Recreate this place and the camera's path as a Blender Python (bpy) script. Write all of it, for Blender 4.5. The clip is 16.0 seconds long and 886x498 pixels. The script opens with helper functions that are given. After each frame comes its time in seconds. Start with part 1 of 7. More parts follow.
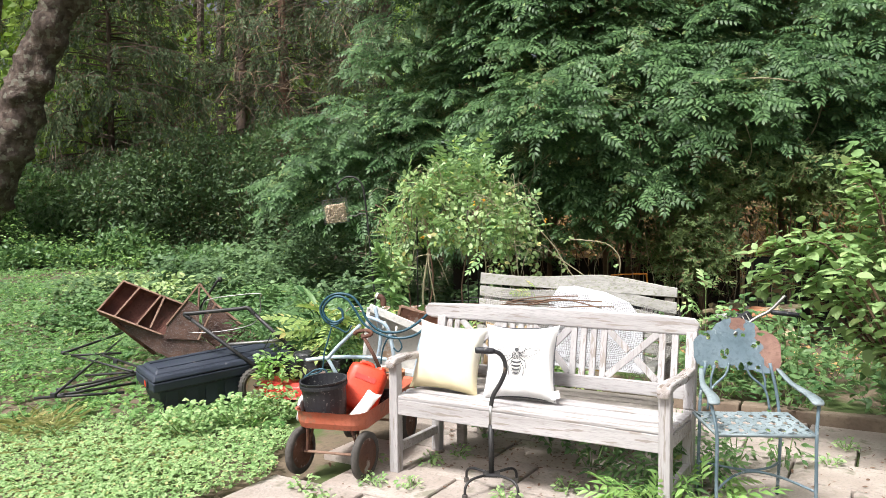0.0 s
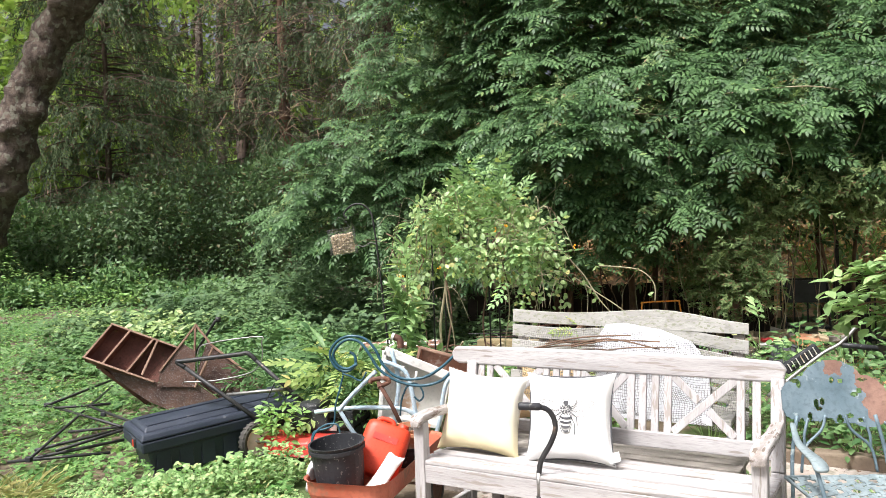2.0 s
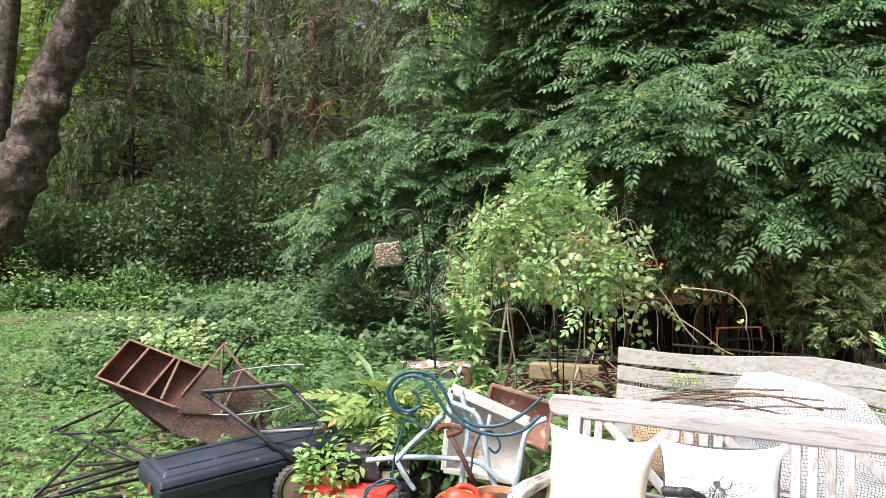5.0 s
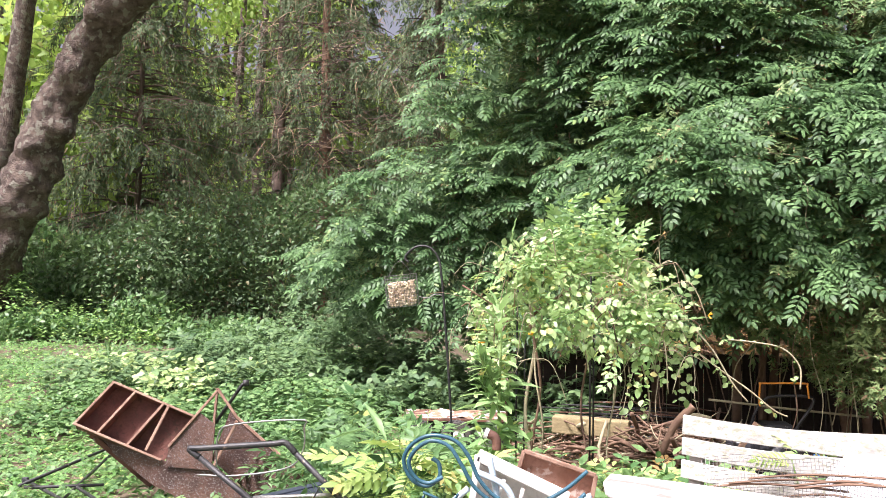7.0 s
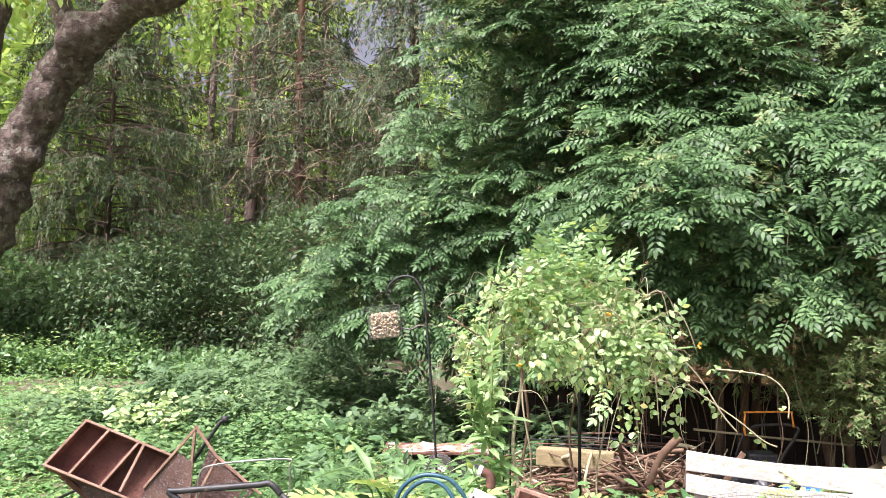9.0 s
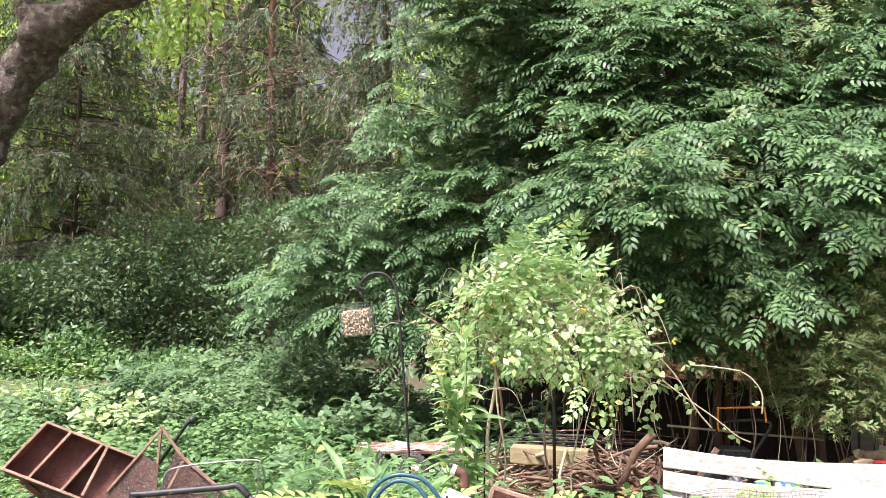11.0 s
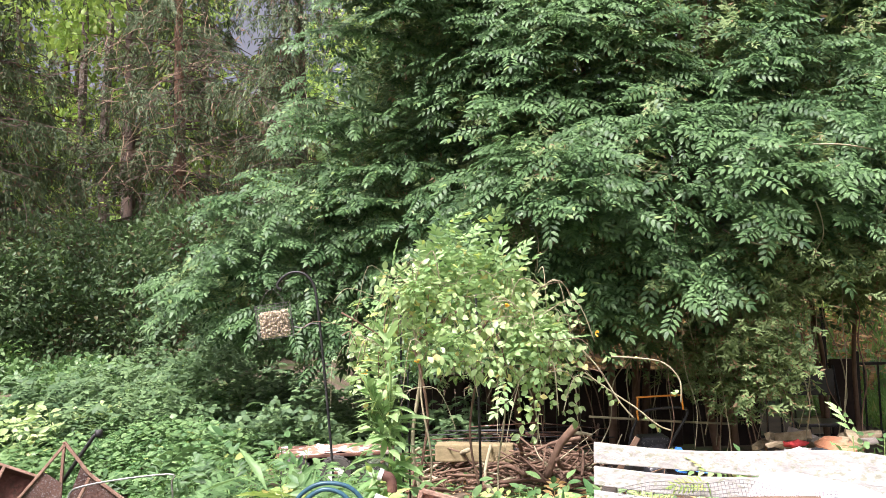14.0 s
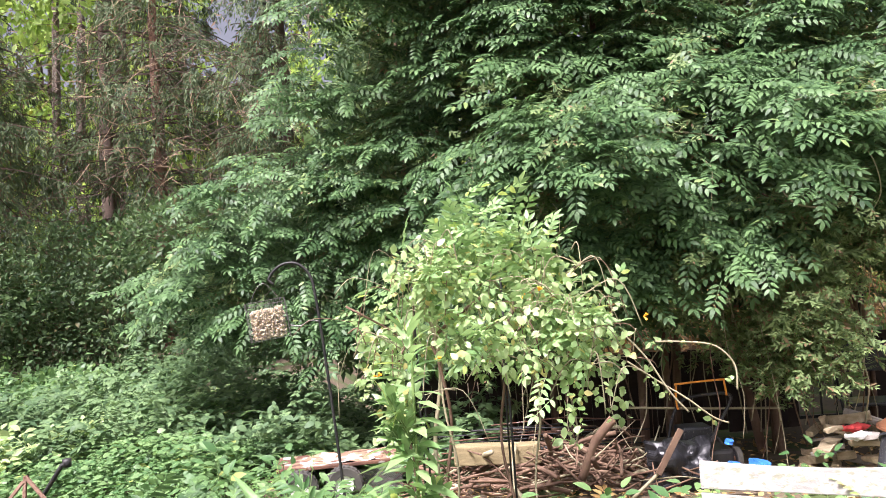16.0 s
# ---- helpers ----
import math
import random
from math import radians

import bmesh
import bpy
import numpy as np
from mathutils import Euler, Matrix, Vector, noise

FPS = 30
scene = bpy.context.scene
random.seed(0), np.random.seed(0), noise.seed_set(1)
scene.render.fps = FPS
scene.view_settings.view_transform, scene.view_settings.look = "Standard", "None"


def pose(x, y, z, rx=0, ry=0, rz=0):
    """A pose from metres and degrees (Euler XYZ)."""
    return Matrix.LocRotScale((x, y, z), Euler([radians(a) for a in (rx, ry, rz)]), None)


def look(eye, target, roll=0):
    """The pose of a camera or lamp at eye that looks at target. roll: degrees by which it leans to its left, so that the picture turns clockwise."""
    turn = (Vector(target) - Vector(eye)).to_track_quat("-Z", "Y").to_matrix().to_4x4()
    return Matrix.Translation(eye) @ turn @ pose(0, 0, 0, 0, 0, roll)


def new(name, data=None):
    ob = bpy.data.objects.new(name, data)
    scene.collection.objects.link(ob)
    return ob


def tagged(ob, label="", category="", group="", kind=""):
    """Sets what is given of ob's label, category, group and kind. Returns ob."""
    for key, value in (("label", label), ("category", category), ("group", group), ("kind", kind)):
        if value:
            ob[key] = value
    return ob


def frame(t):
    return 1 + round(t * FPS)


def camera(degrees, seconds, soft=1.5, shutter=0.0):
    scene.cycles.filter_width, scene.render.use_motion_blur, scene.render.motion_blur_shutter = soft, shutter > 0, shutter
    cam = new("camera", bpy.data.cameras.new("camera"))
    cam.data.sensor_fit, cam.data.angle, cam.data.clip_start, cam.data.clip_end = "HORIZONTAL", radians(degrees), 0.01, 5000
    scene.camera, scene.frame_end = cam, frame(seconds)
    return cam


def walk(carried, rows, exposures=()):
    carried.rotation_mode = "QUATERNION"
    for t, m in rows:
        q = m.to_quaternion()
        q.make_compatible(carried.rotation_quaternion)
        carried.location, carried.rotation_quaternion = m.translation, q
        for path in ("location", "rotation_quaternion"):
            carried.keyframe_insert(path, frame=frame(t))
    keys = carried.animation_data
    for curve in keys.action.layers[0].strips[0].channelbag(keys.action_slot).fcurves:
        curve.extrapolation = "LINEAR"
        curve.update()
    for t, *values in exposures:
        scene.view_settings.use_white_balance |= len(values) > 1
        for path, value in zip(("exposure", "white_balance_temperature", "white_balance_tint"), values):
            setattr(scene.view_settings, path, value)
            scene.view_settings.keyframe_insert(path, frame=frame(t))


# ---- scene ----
cam = camera(59.7, 16.0, 0.25)
PATH = [
    (0, (0.696, 0.44, 1.425), (0.434, 2.421, 1.329), -0.6),
    (0.5, (0.58, 0.559, 1.464), (0.319, 2.541, 1.397), -1.3),
    (1, (0.508, 0.695, 1.458), (0.248, 2.677, 1.384), -1.8),
    (1.5, (0.515, 0.892, 1.471), (0.253, 2.875, 1.449), -2.2),
    (2, (0.489, 1.044, 1.449), (0.22, 3.025, 1.419), -2.0),
    (2.5, (0.414, 1.15, 1.443), (0.14, 3.131, 1.406), -1.8),
    (3, (0.309, 1.273, 1.463), (0.034, 3.254, 1.446), -1.6),
    (3.2, (0.267, 1.311, 1.453), (-0.017, 3.291, 1.429), -1.5),
    (5.3, (-0.007, 1.878, 1.521), (-0.326, 3.852, 1.509), -0.3),
    (5.5, (-0.049, 1.922, 1.515), (-0.372, 3.896, 1.507), -0.1),
    (6, (-0.093, 1.981, 1.532), (-0.432, 3.952, 1.514), 0.3),
    (6.5, (-0.106, 2.145, 1.526), (-0.45, 4.115, 1.564), 0.4),
    (7, (-0.138, 2.331, 1.531), (-0.471, 4.301, 1.612), 0.9),
    (7.5, (-0.18, 2.363, 1.55), (-0.481, 4.338, 1.642), 0.6),
    (8, (-0.215, 2.369, 1.567), (-0.491, 4.347, 1.686), 0.5),
    (8.5, (-0.229, 2.379, 1.561), (-0.496, 4.356, 1.705), 0.5),
    (9, (-0.241, 2.402, 1.551), (-0.502, 4.379, 1.705), 0.5),
    (9.2, (-0.25, 2.405, 1.559), (-0.505, 4.382, 1.715), 0.5),
    (11.3, (-0.246, 2.49, 1.531), (-0.419, 4.477, 1.679), 0.1),
    (11.5, (-0.248, 2.461, 1.528), (-0.406, 4.45, 1.669), -0.0),
    (12, (-0.273, 2.452, 1.532), (-0.401, 4.443, 1.674), 0.1),
    (12.5, (-0.299, 2.426, 1.542), (-0.372, 4.419, 1.692), 0.3),
    (13, (-0.333, 2.413, 1.525), (-0.343, 4.408, 1.669), -0.8),
    (13.5, (-0.327, 2.484, 1.521), (-0.296, 4.48, 1.643), -1.5),
    (14, (-0.277, 2.59, 1.546), (-0.257, 4.585, 1.686), -1.3),
    (14.5, (-0.216, 2.773, 1.546), (-0.201, 4.77, 1.663), -1.4),
    (15, (-0.295, 3.012, 1.555), (-0.247, 5.008, 1.668), -1.6),
    (15.5, (-0.374, 3.178, 1.542), (-0.308, 5.173, 1.659), -4.0),
    (16, (-0.424, 3.294, 1.544), (-0.38, 5.291, 1.654), -4.1),
]
walk(cam, [(t, look(eye, target, roll)) for t, eye, target, roll in PATH],
     [(0, 0.31, 6250, 10), (1.5, 0.40, 6250, 10.5), (3.0, 0.40, 6250, 11.5), (5.5, 0.47, 6250, 13.5), (6.0, 0.56, 6250, 14.5), (6.5, 0.82, 6250, 19), (7.0, 1.02, 6250, 21), (9.0, 1.05, 6200, 22), (12.8, 0.95, 6200, 22), (13.6, 0.84, 6250, 21), (14.4, 0.95, 6250, 22), (16.0, 1.05, 6200, 23)])

# world and light: a bright hazy sky with a soft sun high behind the walker's left shoulder
world = bpy.data.worlds.new("sky")
scene.world = world
world.use_nodes = True
_sky = world.node_tree.nodes.new("ShaderNodeTexSky")
_sky.sky_type, _sky.sun_disc = "NISHITA", False
_sky.sun_elevation, _sky.sun_rotation = radians(60), radians(-140)
_sky.air_density, _sky.dust_density, _sky.ozone_density = 0.5, 9.0, 0.2
_bg = world.node_tree.nodes["Background"]
_bg.inputs[1].default_value = 0.115
_haze = world.node_tree.nodes.new("ShaderNodeHueSaturation")
_haze.inputs["Saturation"].default_value, _haze.inputs["Value"].default_value = 0.4, 1.15
world.node_tree.links.new(_sky.outputs[0], _haze.inputs["Color"])
world.node_tree.links.new(_haze.outputs[0], _bg.inputs[0])
sun = new("sun", bpy.data.lights.new("sun", "SUN"))
sun.data.energy, sun.data.angle, sun.data.color = 4.9, radians(14), (1.0, 0.96, 0.91)
sun.matrix_world = look((-4.2, -6.2, 13.0), (0, 0, 0))


# ---- geometry helpers ----
def nrm(a):
    return a / np.maximum(np.linalg.norm(a, axis=-1, keepdims=True), 1e-9)


class Geo:
    """Gathers vertices and faces for one mesh."""

    def __init__(self):
        self.v, self.f = [], []

    def add(self, verts, faces, m=None):
        k = len(self.v)
        self.v += [tuple(m @ Vector(p)) if m else tuple(p) for p in verts]
        self.f += [tuple(i + k for i in f) for f in faces]
        return self

    def box(self, c, s, m=None):
        x, y, z = (a / 2 for a in s)
        vs = [(c[0] + i * x, c[1] + j * y, c[2] + k * z) for k in (-1, 1) for i, j in ((-1, -1), (1, -1), (1, 1), (-1, 1))]
        return self.add(vs, [(3, 2, 1, 0), (4, 5, 6, 7), (0, 1, 5, 4), (1, 2, 6, 5), (2, 3, 7, 6), (3, 0, 4, 7)], m)

    def beam(self, p, q, w, h, up=(0, 0, 1), cuts=1, wob=0.0):
        """A bar from p to q, w wide across and h along up."""
        p, q = Vector(p), Vector(q)
        d = (q - p).normalized()
        side = d.cross(Vector(up)).normalized()
        u = side.cross(d)
        vs, fs = [], []
        for i in range(cuts + 1):
            c = p.lerp(q, i / cuts)
            for a, b in ((-1, -1), (1, -1), (1, 1), (-1, 1)):
                vs.append(c + side * (a * w / 2 + random.uniform(-wob, wob)) + u * (b * h / 2 + random.uniform(-wob, wob)))
        for i in range(cuts):
            for j in range(4):
                k = i * 4
                fs.append((k + j, k + (j + 1) % 4, k + 4 + (j + 1) % 4, k + 4 + j))
        n = cuts * 4
        return self.add(vs, fs + [(3, 2, 1, 0), (n, n + 1, n + 2, n + 3)])

    def tube(self, pts, r, n=8, closed=False):
        pts = [Vector(p) for p in pts]
        k = len(pts)
        rs = r if isinstance(r, (list, tuple)) else [r] * k
        vs, fs, ref = [], [], None
        for i, p in enumerate(pts):
            a = pts[i - 1] if i or closed else p
            b = pts[(i + 1) % k] if i < k - 1 or closed else p
            d = (b - a).normalized()
            if ref is None:
                ref = d.orthogonal().normalized()
            ref = (ref - d * ref.dot(d)).normalized()
            o = d.cross(ref)
            for j in range(n):
                t = 2 * math.pi * j / n
                vs.append(p + (ref * math.cos(t) + o * math.sin(t)) * rs[i])
        for i in range(k if closed else k - 1):
            for j in range(n):
                a, b = i * n, ((i + 1) % k) * n
                fs.append((a + j, a + (j + 1) % n, b + (j + 1) % n, b + j))
        if not closed:
            fs += [tuple(range(n - 1, -1, -1)), tuple(range((k - 1) * n, k * n))]
        return self.add(vs, fs)

    def lathe(self, prof, n=24, m=None):
        """Turns (radius, height) pairs round z."""
        vs, fs = [], []
        for r, z in prof:
            vs += [(r * math.cos(2 * math.pi * j / n), r * math.sin(2 * math.pi * j / n), z) for j in range(n)]
        for i in range(len(prof) - 1):
            for j in range(n):
                fs.append((i * n + j, i * n + (j + 1) % n, (i + 1) * n + (j + 1) % n, (i + 1) * n + j))
        return self.add(vs, fs, m)

    def plate(self, poly, th, m=None):
        """A flat outline in x and z, th thick along y."""
        k = len(poly)
        vs = [(x, -th / 2, z) for x, z in poly] + [(x, th / 2, z) for x, z in poly]
        fs = [tuple(range(k)), tuple(range(2 * k - 1, k - 1, -1))]
        fs += [(i, i + k, (i + 1) % k + k, (i + 1) % k) for i in range(k)]
        return self.add(vs, fs, m)


def spline(pts, n=6):
    """A smooth line through the points."""
    pts = [Vector(p) for p in pts]
    out = []
    for i in range(len(pts) - 1):
        a, b = pts[max(i - 1, 0)], pts[i]
        c, d = pts[i + 1], pts[min(i + 2, len(pts) - 1)]
        for j in range(n):
            t = j / n
            out.append(0.5 * (2 * b + (c - a) * t + (2 * a - 5 * b + 4 * c - d) * t * t + (3 * b - a - 3 * c + d) * t ** 3))
    return out + [pts[-1]]


def part(name, g, material, parent=None, label="", bevel=0.0, smooth=False):
    me = bpy.data.meshes.new(name)
    me.from_pydata(g.v, [], g.f)
    me.materials.append(material)
    if smooth:
        me.polygons.foreach_set("use_smooth", [True] * len(me.polygons))
    ob = new(name, me)
    ob.parent = parent
    if bevel:
        b = ob.modifiers.new("bevel", "BEVEL")
        b.width, b.segments, b.limit_method, b.angle_limit = bevel, 2, "ANGLE", radians(40)
    if label:
        ob["label"] = label
    return ob


def thing(name, label, category, m=None, group="", kind=""):
    ob = new(name)
    ob.empty_display_size = 0.1
    if m is not None:
        ob.matrix_world = m
    return tagged(ob, label, category, group, kind)


def gz(x, y):
    """Height of the ground: flat at the patio, rising gently across the lawn, sinking a little behind the hedge."""
    s = np.clip((-0.9 - x) / 1.6, 0, 1)
    s = s * s * (3 - 2 * s)
    rise = 0.05 * np.clip(y - 7.0, 0, 24)
    fall = -0.03 * np.clip(y - 7.0, 0, 8)
    return s * rise + (1 - s) * fall


# ---- materials ----
def rgb(c):
    return (*c, 1.0)


def surf(name, c1, c2, scale=6.0, rough=0.7, metal=0.0, bump=0.25, fine=60.0, wear=None, wear_at=0.55, wear_scale=9.0, stretch=(1, 1, 1), spec=0.4, rand=0.0, deep=0.01):
    """A two-scale surface: c1 to c2 in broad patches and fine grain, with patches of wear."""
    m = bpy.data.materials.new(name)
    m.use_nodes = True
    nt = m.node_tree
    N, L = nt.nodes, nt.links
    b = N["Principled BSDF"]
    co = N.new("ShaderNodeTexCoord")
    mp = N.new("ShaderNodeMapping")
    mp.inputs["Scale"].default_value = stretch
    L.new(co.outputs["Object"], mp.inputs[0])

    def noise_at(sc, detail=5):
        n = N.new("ShaderNodeTexNoise")
        n.inputs["Scale"].default_value, n.inputs["Detail"].default_value = sc, detail
        L.new(mp.outputs[0], n.inputs["Vector"])
        return n.outputs[0]

    def ramp(src, a, z):
        r = N.new("ShaderNodeMapRange")
        r.inputs[1].default_value, r.inputs[2].default_value = a, z
        L.new(src, r.inputs[0])
        return r.outputs[0]

    def mix(fac, a, z):
        x = N.new("ShaderNodeMix")
        x.data_type = "RGBA"
        for sock, val in ((x.inputs[0], fac), (x.inputs[6], a), (x.inputs[7], z)):
            if isinstance(val, tuple):
                sock.default_value = val
            elif isinstance(val, float):
                sock.default_value = val
            else:
                L.new(val, sock)
        return x.outputs[2]

    broad, grain = noise_at(scale), noise_at(fine, 8)
    col = mix(ramp(broad, 0.35, 0.65), rgb(c1), rgb(c2))
    dark = tuple(0.62 * (a + b_) / 2 for a, b_ in zip(c1, c2))
    col = mix(ramp(grain, 0.5, 0.85), col, rgb(dark))
    if wear:
        w = ramp(noise_at(wear_scale, 9), wear_at, wear_at + 0.06)
        col = mix(w, col, rgb(wear))
    if rand:
        oi = N.new("ShaderNodeObjectInfo")
        hs = N.new("ShaderNodeHueSaturation")
        L.new(ramp(oi.outputs["Random"], -0.0, 1.0), hs.inputs["Fac"])
        hs.inputs["Value"].default_value = 1.0 - rand
        L.new(col, hs.inputs["Color"])
        col = hs.outputs[0]
    L.new(col, b.inputs["Base Color"])
    r = N.new("ShaderNodeMapRange")
    r.inputs[3].default_value, r.inputs[4].default_value = max(rough - 0.15, 0.05), min(rough + 0.15, 1)
    L.new(broad, r.inputs[0])
    L.new(r.outputs[0], b.inputs["Roughness"])
    b.inputs["Metallic"].default_value = metal
    b.inputs["Specular IOR Level"].default_value = spec
    if bump:
        bp = N.new("ShaderNodeBump")
        bp.inputs["Strength"].default_value, bp.inputs["Distance"].default_value = bump, deep
        L.new(grain, bp.inputs["Height"])
        L.new(bp.outputs[0], b.inputs["Normal"])
    return m


def leafy(name, dark, light, old=None, old_share=0.06, thin=0.3, rough=0.45, spec=0.35, patch=0.9):
    """Leaves: each differs a little, broad patches differ more, and light passes through them."""
    m = bpy.data.materials.new(name)
    m.use_nodes = True
    nt = m.node_tree
    N, L = nt.nodes, nt.links
    b = N["Principled BSDF"]
    geo = N.new("ShaderNodeNewGeometry")
    nz = N.new("ShaderNodeTexNoise")
    nz.inputs["Scale"].default_value, nz.inputs["Detail"].default_value = patch, 3
    L.new(geo.outputs["Position"], nz.inputs["Vector"])
    add = N.new("ShaderNodeMath")
    add.operation = "MULTIPLY_ADD"
    L.new(geo.outputs["Random Per Island"], add.inputs[0])
    add.inputs[1].default_value = 0.85
    L.new(nz.outputs[0], add.inputs[2])
    cr = N.new("ShaderNodeMapRange")
    cr.inputs[1].default_value, cr.inputs[2].default_value = 0.45, 1.35
    L.new(add.outputs[0], cr.inputs[0])
    mx = N.new("ShaderNodeMix")
    mx.data_type = "RGBA"
    mx.inputs[6].default_value, mx.inputs[7].default_value = rgb(dark), rgb(light)
    L.new(cr.outputs[0], mx.inputs[0])
    col = mx.outputs[2]
    if old:
        gt = N.new("ShaderNodeMath")
        gt.operation = "GREATER_THAN"
        wn = N.new("ShaderNodeTexWhiteNoise")
        wn.noise_dimensions = "1D"
        L.new(geo.outputs["Random Per Island"], wn.inputs["W"])
        L.new(wn.outputs[0], gt.inputs[0])
        gt.inputs[1].default_value = 1 - old_share
        m2 = N.new("ShaderNodeMix")
        m2.data_type = "RGBA"
        L.new(gt.outputs[0], m2.inputs[0])
        L.new(col, m2.inputs[6])
        m2.inputs[7].default_value = rgb(old)
        col = m2.outputs[2]
    L.new(col, b.inputs["Base Color"])
    b.inputs["Roughness"].default_value, b.inputs["Specular IOR Level"].default_value = rough, spec
    tr = N.new("ShaderNodeBsdfTranslucent")
    hs = N.new("ShaderNodeHueSaturation")
    hs.inputs["Saturation"].default_value, hs.inputs["Value"].default_value, hs.inputs["Hue"].default_value = 1.1, 1.3, 0.485
    L.new(col, hs.inputs["Color"])
    L.new(hs.outputs[0], tr.inputs[0])
    ms = N.new("ShaderNodeMixShader")
    ms.inputs[0].default_value = thin
    L.new(b.outputs[0], ms.inputs[1])
    L.new(tr.outputs[0], ms.inputs[2])
    L.new(ms.outputs[0], N["Material Output"].inputs[0])
    return m


M_soil = surf("soil", (0.10, 0.075, 0.05), (0.16, 0.12, 0.08), 2.0, 0.95, bump=0.6, fine=30, wear=(0.07, 0.10, 0.03), wear_at=0.5, wear_scale=1.5)
M_wist = leafy("wisteria leaf", (0.032, 0.076, 0.028), (0.13, 0.23, 0.09), (0.20, 0.29, 0.10), 0.015, 0.32, 0.48, 0.3)
M_cedar = leafy("cedar leaf", (0.09, 0.15, 0.055), (0.25, 0.33, 0.135), (0.26, 0.18, 0.10), 0.08, 0.3, 0.6, 0.25, 1.6)
# darker green than the open weeds, standing in for shade within the hedge
M_dark = leafy("shade-toned leaf", (0.06, 0.115, 0.052), (0.15, 0.235, 0.10), None, 0, 0.25, 0.55, 0.25)
M_spruce = leafy("spruce needle", (0.042, 0.075, 0.038), (0.165, 0.215, 0.105), (0.17, 0.11, 0.065), 0.10, 0.2, 0.6, 0.3)
M_under = leafy("undergrowth leaf", (0.042, 0.086, 0.035), (0.128, 0.20, 0.082), (0.13, 0.12, 0.055), 0.05, 0.3, 0.5, 0.35)
M_wood_leaf = leafy("woodland leaf", (0.17, 0.285, 0.065), (0.37, 0.50, 0.15), (0.22, 0.24, 0.05), 0.05, 0.45, 0.5, 0.3, 0.3)
M_lawn = leafy("ground cover leaf", (0.07, 0.175, 0.045), (0.20, 0.345, 0.115), (0.32, 0.44, 0.14), 0.05, 0.35, 0.5, 0.25, 0.7)
M_ivy = leafy("creeping leaf", (0.14, 0.27, 0.085), (0.38, 0.52, 0.235), (0.48, 0.48, 0.22), 0.06, 0.3, 0.5, 0.3, 1.5)
M_weed = leafy("weed leaf", (0.068, 0.152, 0.054), (0.19, 0.305, 0.12), (0.30, 0.36, 0.11), 0.015, 0.35, 0.45, 0.35, 1.5)
M_bright = leafy("bright leaf", (0.15, 0.30, 0.08), (0.33, 0.51, 0.17), (0.42, 0.46, 0.16), 0.03, 0.4, 0.42, 0.5, 1.5)
M_honey = leafy("honeysuckle leaf", (0.17, 0.285, 0.095), (0.42, 0.545, 0.25), (0.54, 0.50, 0.20), 0.08, 0.35, 0.42, 0.5, 2.0)
M_lance = leafy("lance leaf", (0.14, 0.265, 0.09), (0.31, 0.455, 0.20), (0.42, 0.52, 0.16), 0.06, 0.3, 0.42, 0.45, 2.0)
M_shrub = leafy("shrub leaf", (0.16, 0.28, 0.10), (0.36, 0.50, 0.22), (0.42, 0.52, 0.24), 0.05, 0.38, 0.42, 0.45, 1.5)
# pale leaf colour that carries the sunlight of the lawn's bright patch
M_pale = leafy("sun patch weed leaf", (0.20, 0.31, 0.10), (0.42, 0.52, 0.25), (0.55, 0.60, 0.30), 0.08, 0.35, 0.5, 0.35, 1.5)
M_yellow = leafy("yellowing leaf", (0.21, 0.32, 0.09), (0.41, 0.51, 0.19), (0.48, 0.44, 0.17), 0.10, 0.35, 0.5, 0.35, 2.0)
M_straw = leafy("dry grass", (0.30, 0.33, 0.13), (0.54, 0.52, 0.27), None, 0, 0.3, 0.6, 0.2, 2.0)
M_bark = surf("bark", (0.078, 0.054, 0.044), (0.24, 0.18, 0.15), 7, 0.95, bump=1.0, fine=34, wear=(0.27, 0.25, 0.20), wear_at=0.55, wear_scale=9, deep=0.14)
M_redbark = surf("spruce bark", (0.13, 0.078, 0.055), (0.25, 0.14, 0.095), 3.0, 0.9, bump=0.8, fine=18)
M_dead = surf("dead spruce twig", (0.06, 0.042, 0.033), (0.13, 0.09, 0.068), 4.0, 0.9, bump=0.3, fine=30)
# lighter copy of the dead twig: sunlight is put into the colour
M_deadpale = surf("sunlit-tone dead twig", (0.24, 0.16, 0.105), (0.38, 0.27, 0.18), 4.0, 0.9, bump=0.3, fine=30)
M_twig = surf("twig bark", (0.14, 0.08, 0.052), (0.26, 0.165, 0.11), 4.0, 0.85, bump=0.4, fine=30, rand=0.3)
M_vine = surf("vine stem", (0.28, 0.24, 0.15), (0.38, 0.34, 0.22), 5.0, 0.8, bump=0.3, fine=40)
M_stem = surf("green stem", (0.14, 0.24, 0.07), (0.22, 0.30, 0.10), 5.0, 0.6, bump=0.2)


# ---- foliage ----
def blade(w=0.4, fold=0.06, droop=0.12, at=0.42):
    v = np.array([(0, 0, 0), (at, w / 2, fold), (at, -w / 2, fold), (at, 0, 0), (1, 0, -droop), (0.76, w * 0.32, fold * 0.6 - droop * 0.5), (0.76, -w * 0.32, fold * 0.6 - droop * 0.5)], float)
    return v, np.array([(0, 2, 3), (0, 3, 1), (2, 6, 3), (6, 4, 3), (3, 4, 5), (3, 5, 1)])


